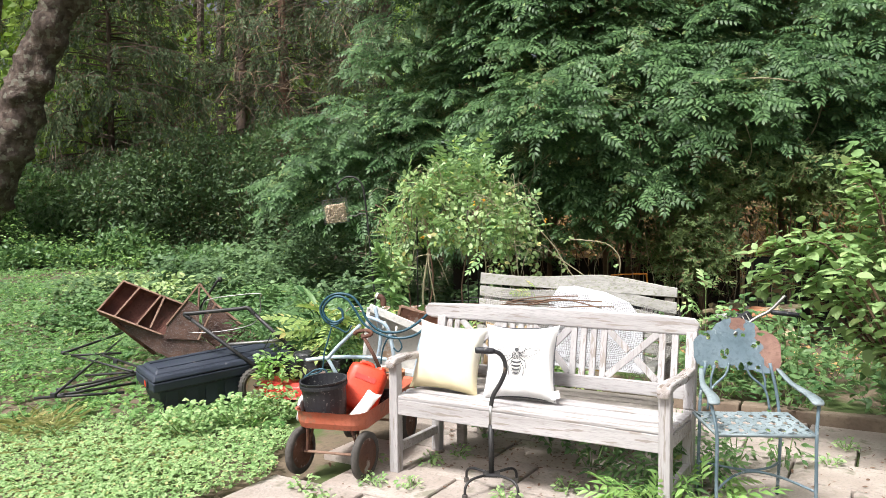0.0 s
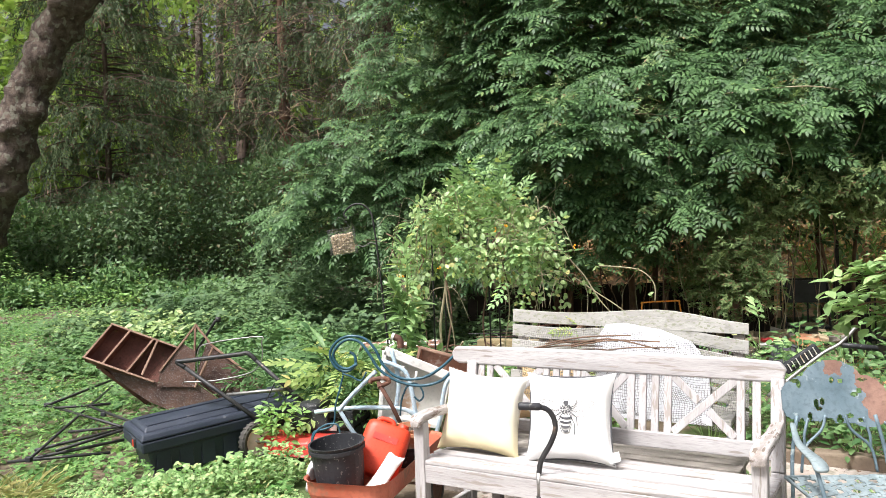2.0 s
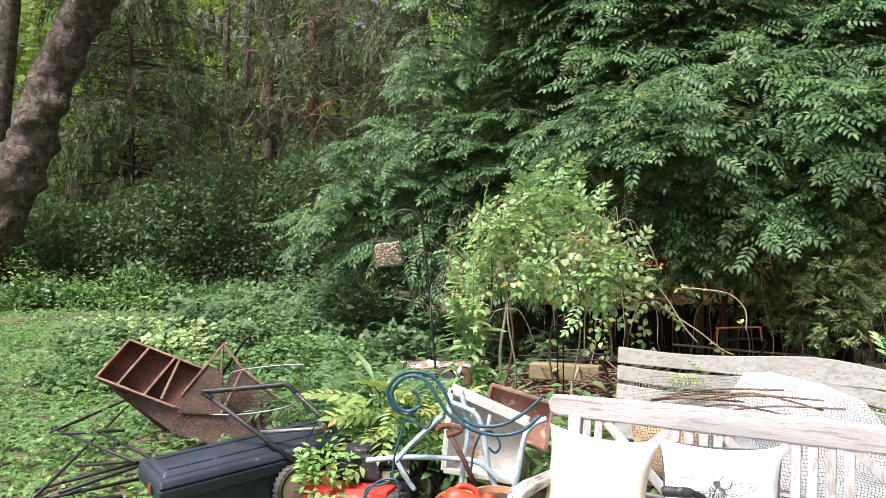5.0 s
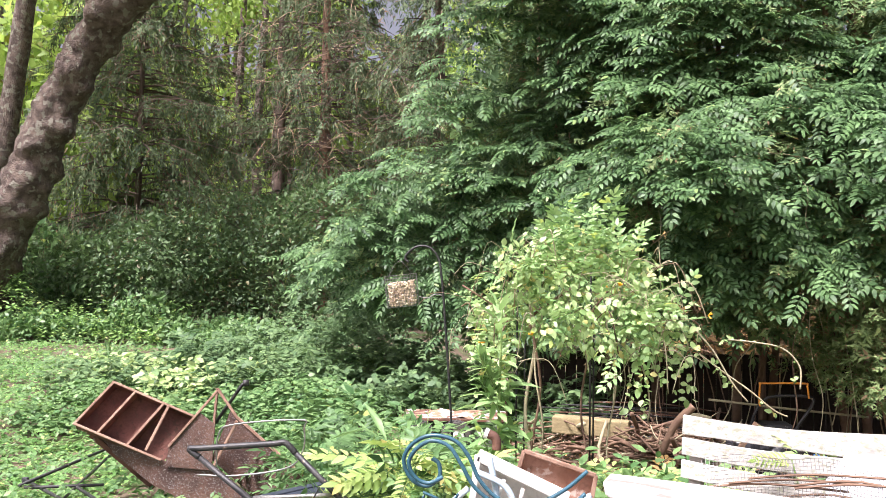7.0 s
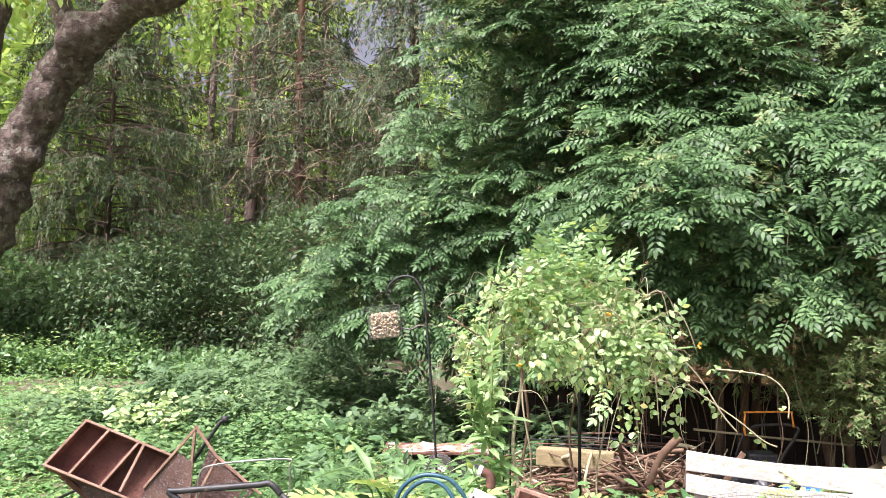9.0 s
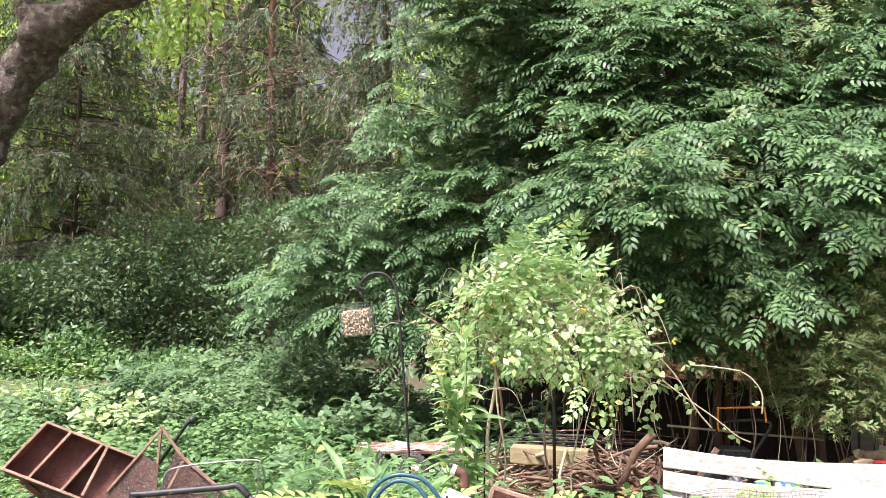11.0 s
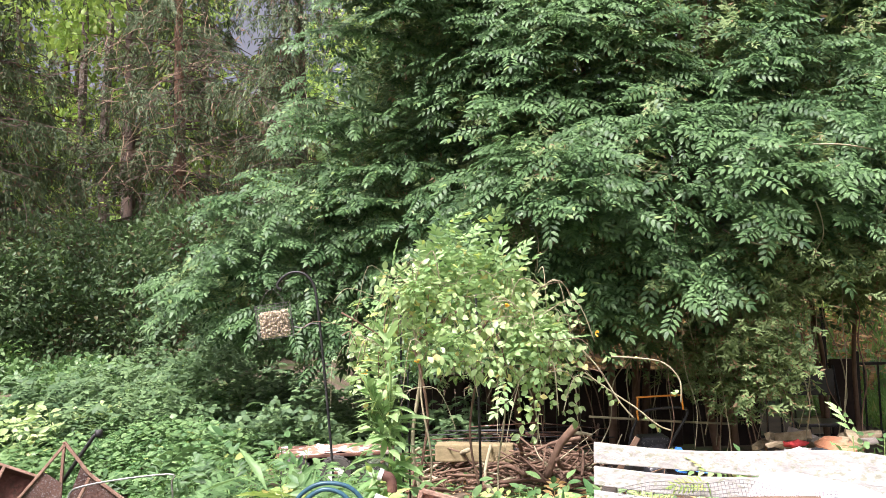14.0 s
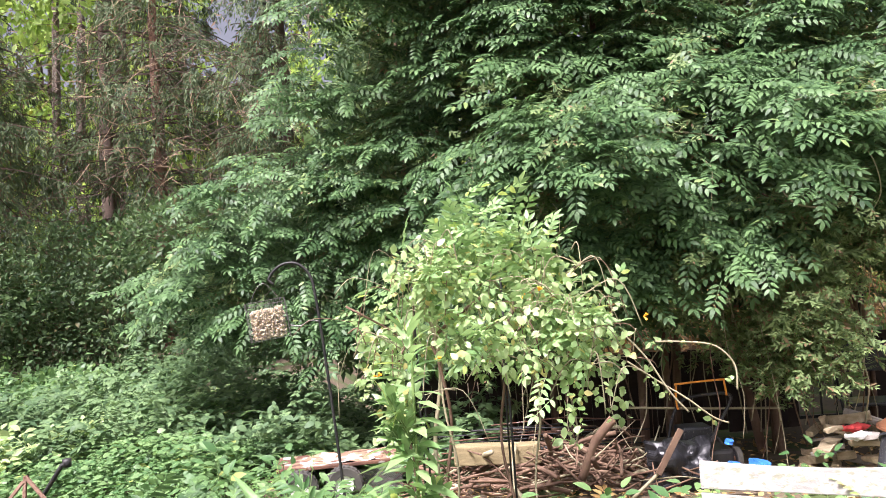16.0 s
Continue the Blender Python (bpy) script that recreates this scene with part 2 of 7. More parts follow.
def oval(w=0.55, fold=0.06, droop=0.14):
    """A leaf with a rounded outline and a bent midrib."""
    xs = (0.14, 0.42, 0.74)
    hw = (0.62, 1.0, 0.66)
    v = [(0, 0, 0)]
    for x, h in zip(xs, hw):
        z = -droop * x * x
        v += [(x, h * w / 2, z + fold * h), (x, 0, z), (x, -h * w / 2, z + fold * h)]
    v.append((1, 0, -droop))
    f = [(0, 3, 2), (0, 2, 1)]
    for k in (1, 4):
        f += [(k, k + 1, k + 4), (k, k + 4, k + 3), (k + 1, k + 2, k + 5), (k + 1, k + 5, k + 4)]
    f += [(7, 8, 10), (8, 9, 10)]
    return np.array(v, float), np.array(f)


def slim(w=0.3, fold=0.05, droop=0.1):
    return np.array([(0, 0, 0), (0.45, -w / 2, fold), (1, 0, -droop), (0.45, w / 2, fold)], float), np.array([(0, 1, 2), (0, 2, 3)])


def combine(items):
    """Joins (template, angle in the leaf's plane, offset, size, tilt) into one template."""
    vs, fs, k = [], [], 0
    for (v, f), ang, off, size, tilt in items:
        c, s = math.cos(ang), math.sin(ang)
        x, y, z = (v * size).T
        z2 = z + x * tilt
        vs.append(np.stack([x * c - y * s + off[0], x * s + y * c + off[1], z2 + off[2]], 1))
        fs.append(f + k)
        k += len(v)
    return np.concatenate(vs), np.concatenate(fs)


def leaflet4(w=0.48, fold=0.06, droop=0.14):
    """A broad pointed leaflet of few faces."""
    v = [(0, 0, 0), (0.3, -w / 2, fold), (0.68, -w * 0.42, fold * 0.5 - droop * 0.4), (1, 0, -droop), (0.68, w * 0.42, fold * 0.5 - droop * 0.4), (0.3, w / 2, fold)]
    return np.array(v, float), np.array([(0, 1, 5), (1, 2, 5), (2, 4, 5), (2, 3, 4)])


def fan(n=12):
    """A flat cedar spray: short scaly branchlets set unevenly along a stalk."""
    rnd = random.Random(4)
    bit = slim(0.36, 0.02, 0.04)
    items = []
    for i in range(n):
        u = 0.1 + 0.8 * i / n
        items.append((bit, (1 if i % 2 else -1) * rnd.uniform(0.35, 1.0), (u, 0, -0.1 * u * u), rnd.uniform(0.24, 0.46) * (1.15 - 0.5 * u), rnd.uniform(-0.35, 0.25)))
    items.append((bit, 0, (0.75, 0, -0.06), 0.3, -0.1))
    items.append((slim(0.03, 0, 0), 0, (0, 0, 0), 0.9, -0.1))
    return combine(items)


def pinnate(pairs=5, leaflet=0.30, w=0.36, droop=0.25, tmpl=None):
    """A feathered leaf of unit length with paired leaflets and one at the tip."""
    lf = tmpl or blade(w, 0.07, 0.18)
    items = []
    for i in range(pairs):
        u = 0.18 + 0.72 * i / max(pairs - 1, 1)
        size = leaflet * (1.0 - 0.35 * abs(u - 0.5))
        for sgn in (-1, 1):
            items.append((lf, sgn * (1.15 - 0.35 * u), (u, 0.012 * sgn, -droop * u * u), size, -0.15))
    items.append((lf, 0.0, (0.93, 0, -droop * 0.87), leaflet * 0.95, -0.35))
    rach = np.array([(0, -0.008, 0), (0, 0.008, 0), (0.93, 0.004, -droop * 0.87), (0.93, -0.004, -droop * 0.87)], float), np.array([(0, 1, 2), (0, 2, 3)])
    items.append((rach, 0, (0, 0, 0), 1.0, 0))
    return combine(items)


def trefoil(w=0.62, small=False):
    lf = slim(w * 1.15, 0.05, 0.1) if small else leaflet4(w, 0.05, 0.1)
    return combine([(lf, a, (0, 0, 0), s, -0.1) for a, s in ((0, 1.0), (1.75, 0.85), (-1.75, 0.85))])


def needles(n=8):
    """A hanging spruce cord: short needles close along a thin stalk."""
    rnd = random.Random(8)
    nd = slim(0.24, 0.0, 0.05)
    items = []
    for i in range(n):
        u = i / n
        for s in (-1, 1):
            items.append((nd, s * rnd.uniform(0.3, 0.65), (u, 0, 0), 0.2 * (1.15 - 0.5 * u), rnd.uniform(-0.6, 0.6)))
    items.append((nd, 0, (0.85, 0, 0), 0.25, 0))
    return combine(items)


def scatter(name, tmpl, pos, ax, nr, size, material, parent=None, label=""):
    """One mesh of many leaves: at pos, pointing along ax, facing nr."""
    T, F = tmpl
    n, k = len(pos), len(T)
    ax = nrm(np.asarray(ax, float))
    side = nrm(np.cross(nr, ax))
    up = np.cross(ax, side)
    size = np.broadcast_to(np.asarray(size, float), (n,))[:, None, None]
    V = np.asarray(pos)[:, None] + size * (T[None, :, 0:1] * ax[:, None] + T[None, :, 1:2] * side[:, None] + T[None, :, 2:3] * up[:, None])
    Fs = (F[None] + (np.arange(n) * k)[:, None, None]).reshape(-1)
    me = bpy.data.meshes.new(name)
    me.vertices.add(n * k)
    me.vertices.foreach_set("co", V.reshape(-1).astype(np.float32))
    nt = len(Fs) // 3
    me.loops.add(nt * 3)
    me.loops.foreach_set("vertex_index", Fs.astype(np.int32))
    me.polygons.add(nt)
    me.polygons.foreach_set("loop_start", np.arange(nt, dtype=np.int32) * 3)
    me.materials.append(material)
    me.update(calc_edges=True)
    ob = new(name, me)
    ob.parent = parent
    ob["kind"] = "stuff"
    if label:
        ob["label"] = label
    return ob


RNG = np.random.default_rng(7)


def sprays(centres, outward, per, length, spread=0.9, lift=0.0, depth=0.25):
    """Leaf places for tufts: each centre carries some leaves that fan outward and droop."""
    n = len(centres)
    k = RNG.integers(per[0], per[1] + 1, n)
    idx = np.repeat(np.arange(n), k)
    a = nrm(outward + RNG.normal(0, 0.25, (n, 3)))
    N = len(idx)
    pos = centres[idx] + a[idx] * RNG.uniform(-depth, depth * 0.5, (N, 1)) + RNG.normal(0, 0.07, (N, 3))
    lat = RNG.normal(0, 1, (N, 3)) * np.array([1, 0.6, 0.25])
    ax = nrm(a[idx] * 0.75 + lat * spread * 0.7 + np.array([0, 0, 1.0]) * (RNG.uniform(-0.75, 0.1, (N, 1)) + lift))
    nr = nrm(np.array([0, 0, 1.0]) + 0.55 * a[idx] + RNG.normal(0, 0.3, (N, 3)))
    return pos, ax, nr, length * RNG.uniform(0.7, 1.2, N)


def boughs(centres, out, shoots, leaves, length):
    """Leaf places for wisteria: drooping shoots that fan out of each centre, with feathered leaves to both sides and one at the tip."""
    n = len(centres)
    k = RNG.integers(shoots[0], shoots[1] + 1, n)
    i = np.repeat(np.arange(n), k)
    N = len(i)
    a = nrm(out * [1, 1, 0])[i]
    turn = RNG.normal(0, 0.75, N)
    c, s = np.cos(turn), np.sin(turn)
    d = np.stack([a[:, 0] * c - a[:, 1] * s, a[:, 0] * s + a[:, 1] * c, RNG.uniform(-0.1, 0.35, N)], 1)
    reach = RNG.uniform(0.2, 0.5, N)
    root = centres[i] - a * 0.16 + RNG.normal(0, 0.05, (N, 3))
    m = leaves
    u = np.tile(np.linspace(0.15, 1.0, m), N)
    j = np.repeat(np.arange(N), m)
    sgn = np.tile(np.where(np.arange(m) % 2, 1.0, -1.0), N)
    sgn[m - 1::m] = 0.0
    dj = d[j]
    side = nrm(np.stack([-dj[:, 1], dj[:, 0], 0 * u], 1))
    pos = root[j] + dj * (u * reach[j])[:, None] - np.array([0, 0, 1.0]) * (0.45 * reach[j] * u * u)[:, None]
    fall = RNG.uniform(-0.05, 0.4, len(u))[:, None] + 0.15 * u[:, None]
    ax = nrm(dj * RNG.uniform(0.35, 0.8, (len(u), 1)) + side * (sgn * RNG.uniform(0.6, 1.0, len(u)))[:, None] - np.array([0, 0, 1.0]) * fall)
    nr = nrm(np.array([0, 0, 1.0]) + dj * 0.2 + a[j] * RNG.uniform(0.3, 1.0, (len(u), 1)) + RNG.normal(0, 0.25, pos.shape))
    return pos, ax, nr, length * RNG.uniform(0.7, 1.2, len(u))


# ---- ground ----
def build_ground():
    xs = np.concatenate([np.linspace(-400, -30, 10), np.linspace(-28, 14, 120), np.linspace(16, 400, 10)])
    ys = np.concatenate([np.linspace(-400, -12, 8), np.linspace(-10, 34, 120), np.linspace(40, 900, 10)])
    X, Y = np.meshgrid(xs, ys)
    Z = gz(X, Y) - 0.02
    rough = np.array([[noise.noise((x * 1.7, y * 1.7, 0)) for x in xs] for y in ys])
    yard = (X < -0.95) | (Y > 6.2)
    Z = Z + np.where(yard, rough * 0.035 + 0.01, -0.02)
    g = Geo()
    w = len(xs)
    g.v = [tuple(p) for p in np.stack([X, Y, Z], -1).reshape(-1, 3)]
    g.f = [(j * w + i, j * w + i + 1, (j + 1) * w + i + 1, (j + 1) * w + i) for j in range(len(ys) - 1) for i in range(w - 1)]
    ob = part("ground", g, M_soil, smooth=True)
    tagged(ob, "brown earth with moss and leaf litter under the plants", "ground", kind="structure")


build_ground()


# ---- spruces and woods ----
def tree_trunk(parent, pts, radii, material, n=14, knots=0, name="trunk", lump=0.12, step=8):
    line = spline(pts, step)
    rs = np.interp(np.linspace(0, len(radii) - 1, len(line)), range(len(radii)), radii)
    g = Geo().tube(line, list(rs), n)
    kn = []
    for _ in range(knots):
        i = random.randrange(3, len(line))
        a = random.uniform(0, 6.28)
        kn.append((line[i] + Vector((math.cos(a), math.sin(a), 0.2)) * rs[i], random.uniform(0.10, 0.22)))
    out = []
    for p in g.v:
        p = Vector(p)
        q = min(line, key=lambda c: (c - p).length_squared)
        d = p - q
        s = 1 + lump * noise.noise(p * 2.2) + lump * 0.8 * noise.noise(p * 5) + lump * 0.5 * noise.noise(p * 13)
        for c, r in kn:
            s += 0.5 * math.exp(-(p - c).length_squared / (r * r))
        out.append(tuple(q + d * s))
    g.v = out
    return part(name, g, material, parent, smooth=True)


def spruce(x, y, h, reach, seed, low=1.0, dens=1.0, droop=0.5, bark=None, girth=1.0):
    rnd = np.random.default_rng(seed)
    z0 = float(gz(x, y))
    t = thing("spruce_tree", "tall spruce with drooping needled branches and reddish trunk", "tree", pose(x, y, z0), "spruces at the wood's edge")
    tree_trunk(t, [(0, 0, -0.2), (0.05, 0, h * 0.35), (0, 0.05, h * 0.7), (0, 0, h)], [(reach * 0.05 + 0.04) * girth, 0.15 * girth, 0.1 * girth, 0.03], bark or M_dead, 9, lump=0.08)
    limbs, P, A = Geo(), [], []
    nb = int(h * 7 * dens)
    for i in range(nb):
        zb = low + (h - low) * (i / nb) ** 1.05
        L = reach * (1 - 0.8 * (zb - low) / (h - low)) * rnd.uniform(0.65, 1.1)
        az = rnd.uniform(0, 2 * math.pi)
        d = np.array([math.cos(az), math.sin(az), 0])
        pts = []
        for u in np.linspace(0, 1, 6):
            pts.append(d * L * u + np.array([0, 0, zb + 0.25 * L * u - droop * L * u * u + 0.10 * L * u ** 4]))
        limbs.tube(pts, list(np.linspace(0.03, 0.006, 6)), 4)
        pa = np.array(pts)
        m = int(25 * L * (0.6 if zb < low + 1.5 else 1.0))
        tuft = rnd.uniform(0.2, 1.0, max(3, int(L * 3.5)))
        u = np.clip(rnd.choice(tuft, m) + rnd.normal(0, 0.035, m), 0.15, 1.0)
        c = np.stack([np.interp(u, np.linspace(0, 1, 6), pa[:, k]) for k in range(3)], 1)
        side = np.array([-d[1], d[0], 0])
        s = rnd.choice([-1, 1], m)[:, None]
        off = rnd.uniform(0, 0.45, (m, 1)) * (1.1 - u[:, None]) * s * side
        P.append(c + off * L * 0.6 + np.array([0, 0, -0.08]) * np.abs(off))
        A.append(nrm(d * 0.5 + s * side * 0.5 + np.array([0, 0, -1.0]) * rnd.uniform(0.9, 2.4, (m, 1)) + rnd.normal(0, 0.14, (m, 3))))
    part("branch", limbs, M_dead, t)
    P, A = np.concatenate(P), np.concatenate(A)
    scatter("needles", needles(5), P, A, rnd.normal(0, 1, P.shape), rnd.uniform(0.3, 0.75, len(P)), M_spruce, t)
    return t


spruce(-6.75, 22.0, 13.0, 3.8, 3, 1.2, 1.7, bark=M_redbark)
spruce(-10.6, 19.5, 12.0, 4.2, 4, 0.6, 2.1, girth=0.45)
spruce(-3.4, 20.5, 12.0, 3.0, 5, 1.2, 1.6)
spruce(-0.8, 23.0, 13.0, 3.2, 12, 1.5, 0.4)
spruce(-9.0, 24.5, 13.0, 3.6, 8, 1.5, 0.45)
spruce(-13.5, 23.0, 13.0, 3.8, 9, 1.5, 0.45)
spruce(-17.5, 23.0, 12.0, 3.6, 6, 1.5, 0.45)


def dead_twigs():
    """Bare brown branches low in the shade between the spruces."""
    t = thing("dead_branches", "tangle of bare dead brown twigs under the spruces", "branches", kind="stuff")
    g = Geo()
    rnd = random.Random(5)
    for _ in range(800):
        x, y = rnd.uniform(-11, -3.0), rnd.uniform(16.5, 22)
        z = float(gz(x, y)) + rnd.uniform(0.3, 6.5)
        d = Vector((rnd.uniform(-1, 1), rnd.uniform(-1, 0.2), rnd.uniform(-0.5, 0.4))).normalized()
        p, pts = Vector((x, y, z)), []
        for _i in range(5):
            pts.append(p.copy())
            p = p + d * rnd.uniform(0.15, 0.4)
            d = (d + Vector((rnd.uniform(-0.4, 0.4), rnd.uniform(-0.4, 0.4), rnd.uniform(-0.4, 0.25)))).normalized()
        g.tube(pts, [0.011, 0.008, 0.006, 0.004, 0.002], 3)
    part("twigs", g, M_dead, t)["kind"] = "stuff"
    # high twigs round the trunk, their sunlit look given by the paler colour
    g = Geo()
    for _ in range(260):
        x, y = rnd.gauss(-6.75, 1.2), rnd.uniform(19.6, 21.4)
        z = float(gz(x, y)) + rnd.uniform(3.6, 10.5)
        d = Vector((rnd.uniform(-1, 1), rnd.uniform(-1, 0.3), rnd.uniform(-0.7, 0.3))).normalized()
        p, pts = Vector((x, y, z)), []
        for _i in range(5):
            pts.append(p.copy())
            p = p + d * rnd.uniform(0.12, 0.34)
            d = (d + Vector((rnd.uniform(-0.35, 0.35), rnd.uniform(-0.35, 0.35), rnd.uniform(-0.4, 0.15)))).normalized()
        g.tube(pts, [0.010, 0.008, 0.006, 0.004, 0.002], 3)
    part("pale_twigs", g, M_deadpale, t, "dead twigs coloured pale to look sunlit, high round the trunk")["kind"] = "stuff"


dead_twigs()


def blob_points(blobs, per):
    """Points near the surface of ellipsoids (centre, radii), with the directions outward."""
    P, O = [], []
    for (c, r) in blobs:
        area = (r[0] * r[1] * r[2]) ** (2 / 3) * 12.6
        n = int(area * per)
        d = nrm(RNG.normal(0, 1, (n, 3)))
        P.append(np.array(c) + d * np.array(r) * RNG.uniform(0.72, 1.08, (n, 1)))
        O.append(nrm(d / np.array(r)))
    P, O = np.concatenate(P), np.concatenate(O)
    keep = P[:, 2] > gz(P[:, 0], P[:, 1])
    return P[keep], O[keep]


def rand_blobs(n, xr, yr, zr, rr, flat=0.75):
    out = []
    for _ in range(n):
        r = RNG.uniform(*rr)
        out.append(((RNG.uniform(*xr), RNG.uniform(*yr), RNG.uniform(*zr)), (r, r * 0.9, r * flat)))
    return out


def woods():
    t = thing("woodland", "sunlit broadleaf woodland closing the view behind the spruces", "woods", kind="stuff")
    b = rand_blobs(70, (-34, 8), (27, 34), (0.5, 15), (1.6, 3.0)) + rand_blobs(26, (-32, -10), (22, 28), (2, 14), (1.5, 2.6)) + rand_blobs(22, (-30, -8), (24, 30), (0.5, 4), (1.5, 2.4)) + rand_blobs(22, (-18, -11), (17.5, 21), (2.6, 9), (0.8, 1.5)) + rand_blobs(14, (-9, -3), (25, 29), (4, 8.5), (1.5, 2.2)) + rand_blobs(34, (-20, -7), (27, 33), (5, 15), (1.6, 2.4))
    b = [(c, r) for c, r in b if not (-8.6 < c[0] < -3.6 and c[2] > 8.6)]
    P, O = blob_points(b, 13)
    scatter("leaves", slim(0.62), P, O + RNG.normal(0, 0.8, P.shape), O + RNG.normal(0, 0.6, P.shape) + [0, 0, 0.7], RNG.uniform(0.18, 0.38, len(P)), M_wood_leaf, t)
    g = Geo()
    for _ in range(26):
        x, y = RNG.uniform(-32, 6), RNG.uniform(25, 32)
        g.tube([(x, y, 0), (x + RNG.uniform(-0.4, 0.4), y, 6), (x + RNG.uniform(-0.8, 0.8), y, 15)], [0.22, 0.16, 0.07], 7)
    part("trunks", g, M_bark, t)["kind"] = "stuff"


woods()


def understory():
    """Dark shrubs along the wood's edge."""
    t = thing("undergrowth", "dark green shrubs and saplings along the edge of the wood", "shrubs", kind="stuff")
    b = rand_blobs(46, (-20, -3.2), (15.5, 19), (0.9, 1.9), (0.7, 1.3)) + rand_blobs(12, (-8, -3.4), (15, 18), (2.0, 3.0), (0.6, 1.1))
    P, O = blob_points(b, 95)
    scatter("leaves", slim(0.5), P, O * 0.7 + RNG.normal(0, 0.7, P.shape), O * 0.5 + RNG.normal(0, 0.4, P.shape) + [0, 0, 1], RNG.uniform(0.06, 0.14, len(P)), M_under, t)
    b = rand_blobs(16, (-15, -9.0), (15.5, 18), (0.9, 2.2), (0.8, 1.3))
    P, O = blob_points(b, 40)
    scatter("broad_leaves", blade(0.55), P, O * 0.6 + RNG.normal(0, 0.6, P.shape), O * 0.5 + RNG.normal(0, 0.3, P.shape) + [0, 0, 1], RNG.uniform(0.12, 0.22, len(P)), M_weed, t)
    n = 5200
    x, y = RNG.uniform(-17, -4.0, n), RNG.uniform(13.0, 15.4, n)
    k = ((x + 7.6) / 2.4) ** 2 + ((y - 13.2) / 1.0) ** 2 > 1
    x, y = x[k], y[k]
    n = len(x)
    h = RNG.uniform(0.1, 0.7, n) * (0.7 + 0.5 * np.sin(x * 2.3) * np.sin(x * 0.9 + y)) * np.where(x < -7, 1.0, 0.75)
    P = np.stack([x, y, gz(x, y) + h], 1)
    scatter("tall_weeds", leaflet4(0.42), np.repeat(P, 5, 0) + RNG.normal(0, 0.05, (n * 5, 3)), RNG.normal(0, 1, (n * 5, 3)) + [0, 0, 0.2], RNG.normal(0, 0.5, (n * 5, 3)) + [0, -0.3, 1], RNG.uniform(0.07, 0.15, n * 5), M_weed, t)


understory()


def gnarled_tree():
    t = thing("gnarled_tree", "old leaning tree with knobbly grey-brown bark", "tree", pose(0, 0, 0))
    tree_trunk(t, [(-11.0, 14.5, 0.2), (-10.55, 14.5, 1.2), (-9.95, 14.5, 2.5), (-9.22, 14.5, 4.2), (-8.48, 14.5, 5.65), (-7.35, 14.4, 6.55), (-6.3, 14.25, 6.9), (-4.4, 14.0, 7.8)], [0.46, 0.40, 0.37, 0.36, 0.34, 0.26, 0.2, 0.1], M_bark, 44, 60, lump=0.19, step=24)
    tree_trunk(t, [(-8.3, 14.45, 6.1), (-8.6, 14.2, 7.4), (-8.2, 14.0, 9.0)], [0.22, 0.16, 0.08], M_bark, 9, name="limb")
    b = rand_blobs(26, (-13, -3.5), (12.5, 17), (7.0, 10.5), (0.7, 1.3))
    P, O = blob_points(b, 30)
    scatter("crown", blade(0.5), P, O + RNG.normal(0, 0.6, P.shape) - [0, 0, 0.5], RNG.normal(0, 0.5, P.shape) + [0, 0, 1], RNG.uniform(0.1, 0.2, len(P)), M_wood_leaf, t)
    t2 = thing("slim_tree", "slimmer grey-brown tree leaning behind the gnarled one", "tree", pose(0, 0, 0))
    tree_trunk(t2, [(-12.9, 17, 0.3), (-12.45, 17, 2.4), (-12.2, 17, 4.2), (-11.85, 17, 7), (-11.4, 17, 10)], [0.3, 0.24, 0.22, 0.2, 0.12], M_bark, 12, 8)


gnarled_tree()


# ---- the overgrown hedge ----
def smooth01(v, a, b):
    t = np.clip((v - a) / (b - a), 0, 1)
    return t * t * (3 - 2 * t)


def hedge_face(x, z):
    """How far back the hedge's leafy face stands."""
    y = 9.15 + 0.5 * np.clip(z - 2.7, 0, 9) + 1.75 * smooth01(x, 0.9, -0.7) * smooth01(z, 5.5, 3.0)
    y = y - 0.42 * np.exp(-((x - 2.2) / 1.3) ** 2 - ((z - 2.4) / 0.5) ** 2) - 0.2 * np.exp(-((x - 3.6) / 1.2) ** 2 - ((z - 3.1) / 0.6) ** 2)
    y = y - 0.9 * smooth01(x, 3.4, 6.0)
    bump = np.array([noise.noise((a * 0.9, b * 1.3, 3.0)) + 0.5 * noise.noise((a * 2.1, b * 2.8, 9.0)) for a, b in zip(np.ravel(x), np.ravel(z))]).reshape(np.shape(x))
    return y + 0.55 * bump


def hedge_low(x):
    """Lower edge of the wisteria: high over the dark hollow, low further off."""
    return np.interp(x, [-4, -3.0, -2.4, -1.8, -0.6, 0.4, 1.0, 1.9, 2.6, 3.2, 4.2, 6], [1.9, 1.6, 1.35, 1.2, 1.1, 1.2, 1.35, 1.65, 1.78, 1.85, 1.85, 1.8])


def hedge_high(x):
    return np.interp(x, [-3.7, -3.0, -2.6, -2.1, -1.75, -1.45, -1.15, 0], [1.3, 2.0, 2.5, 3.0, 3.6, 4.6, 6.0, 9.5])


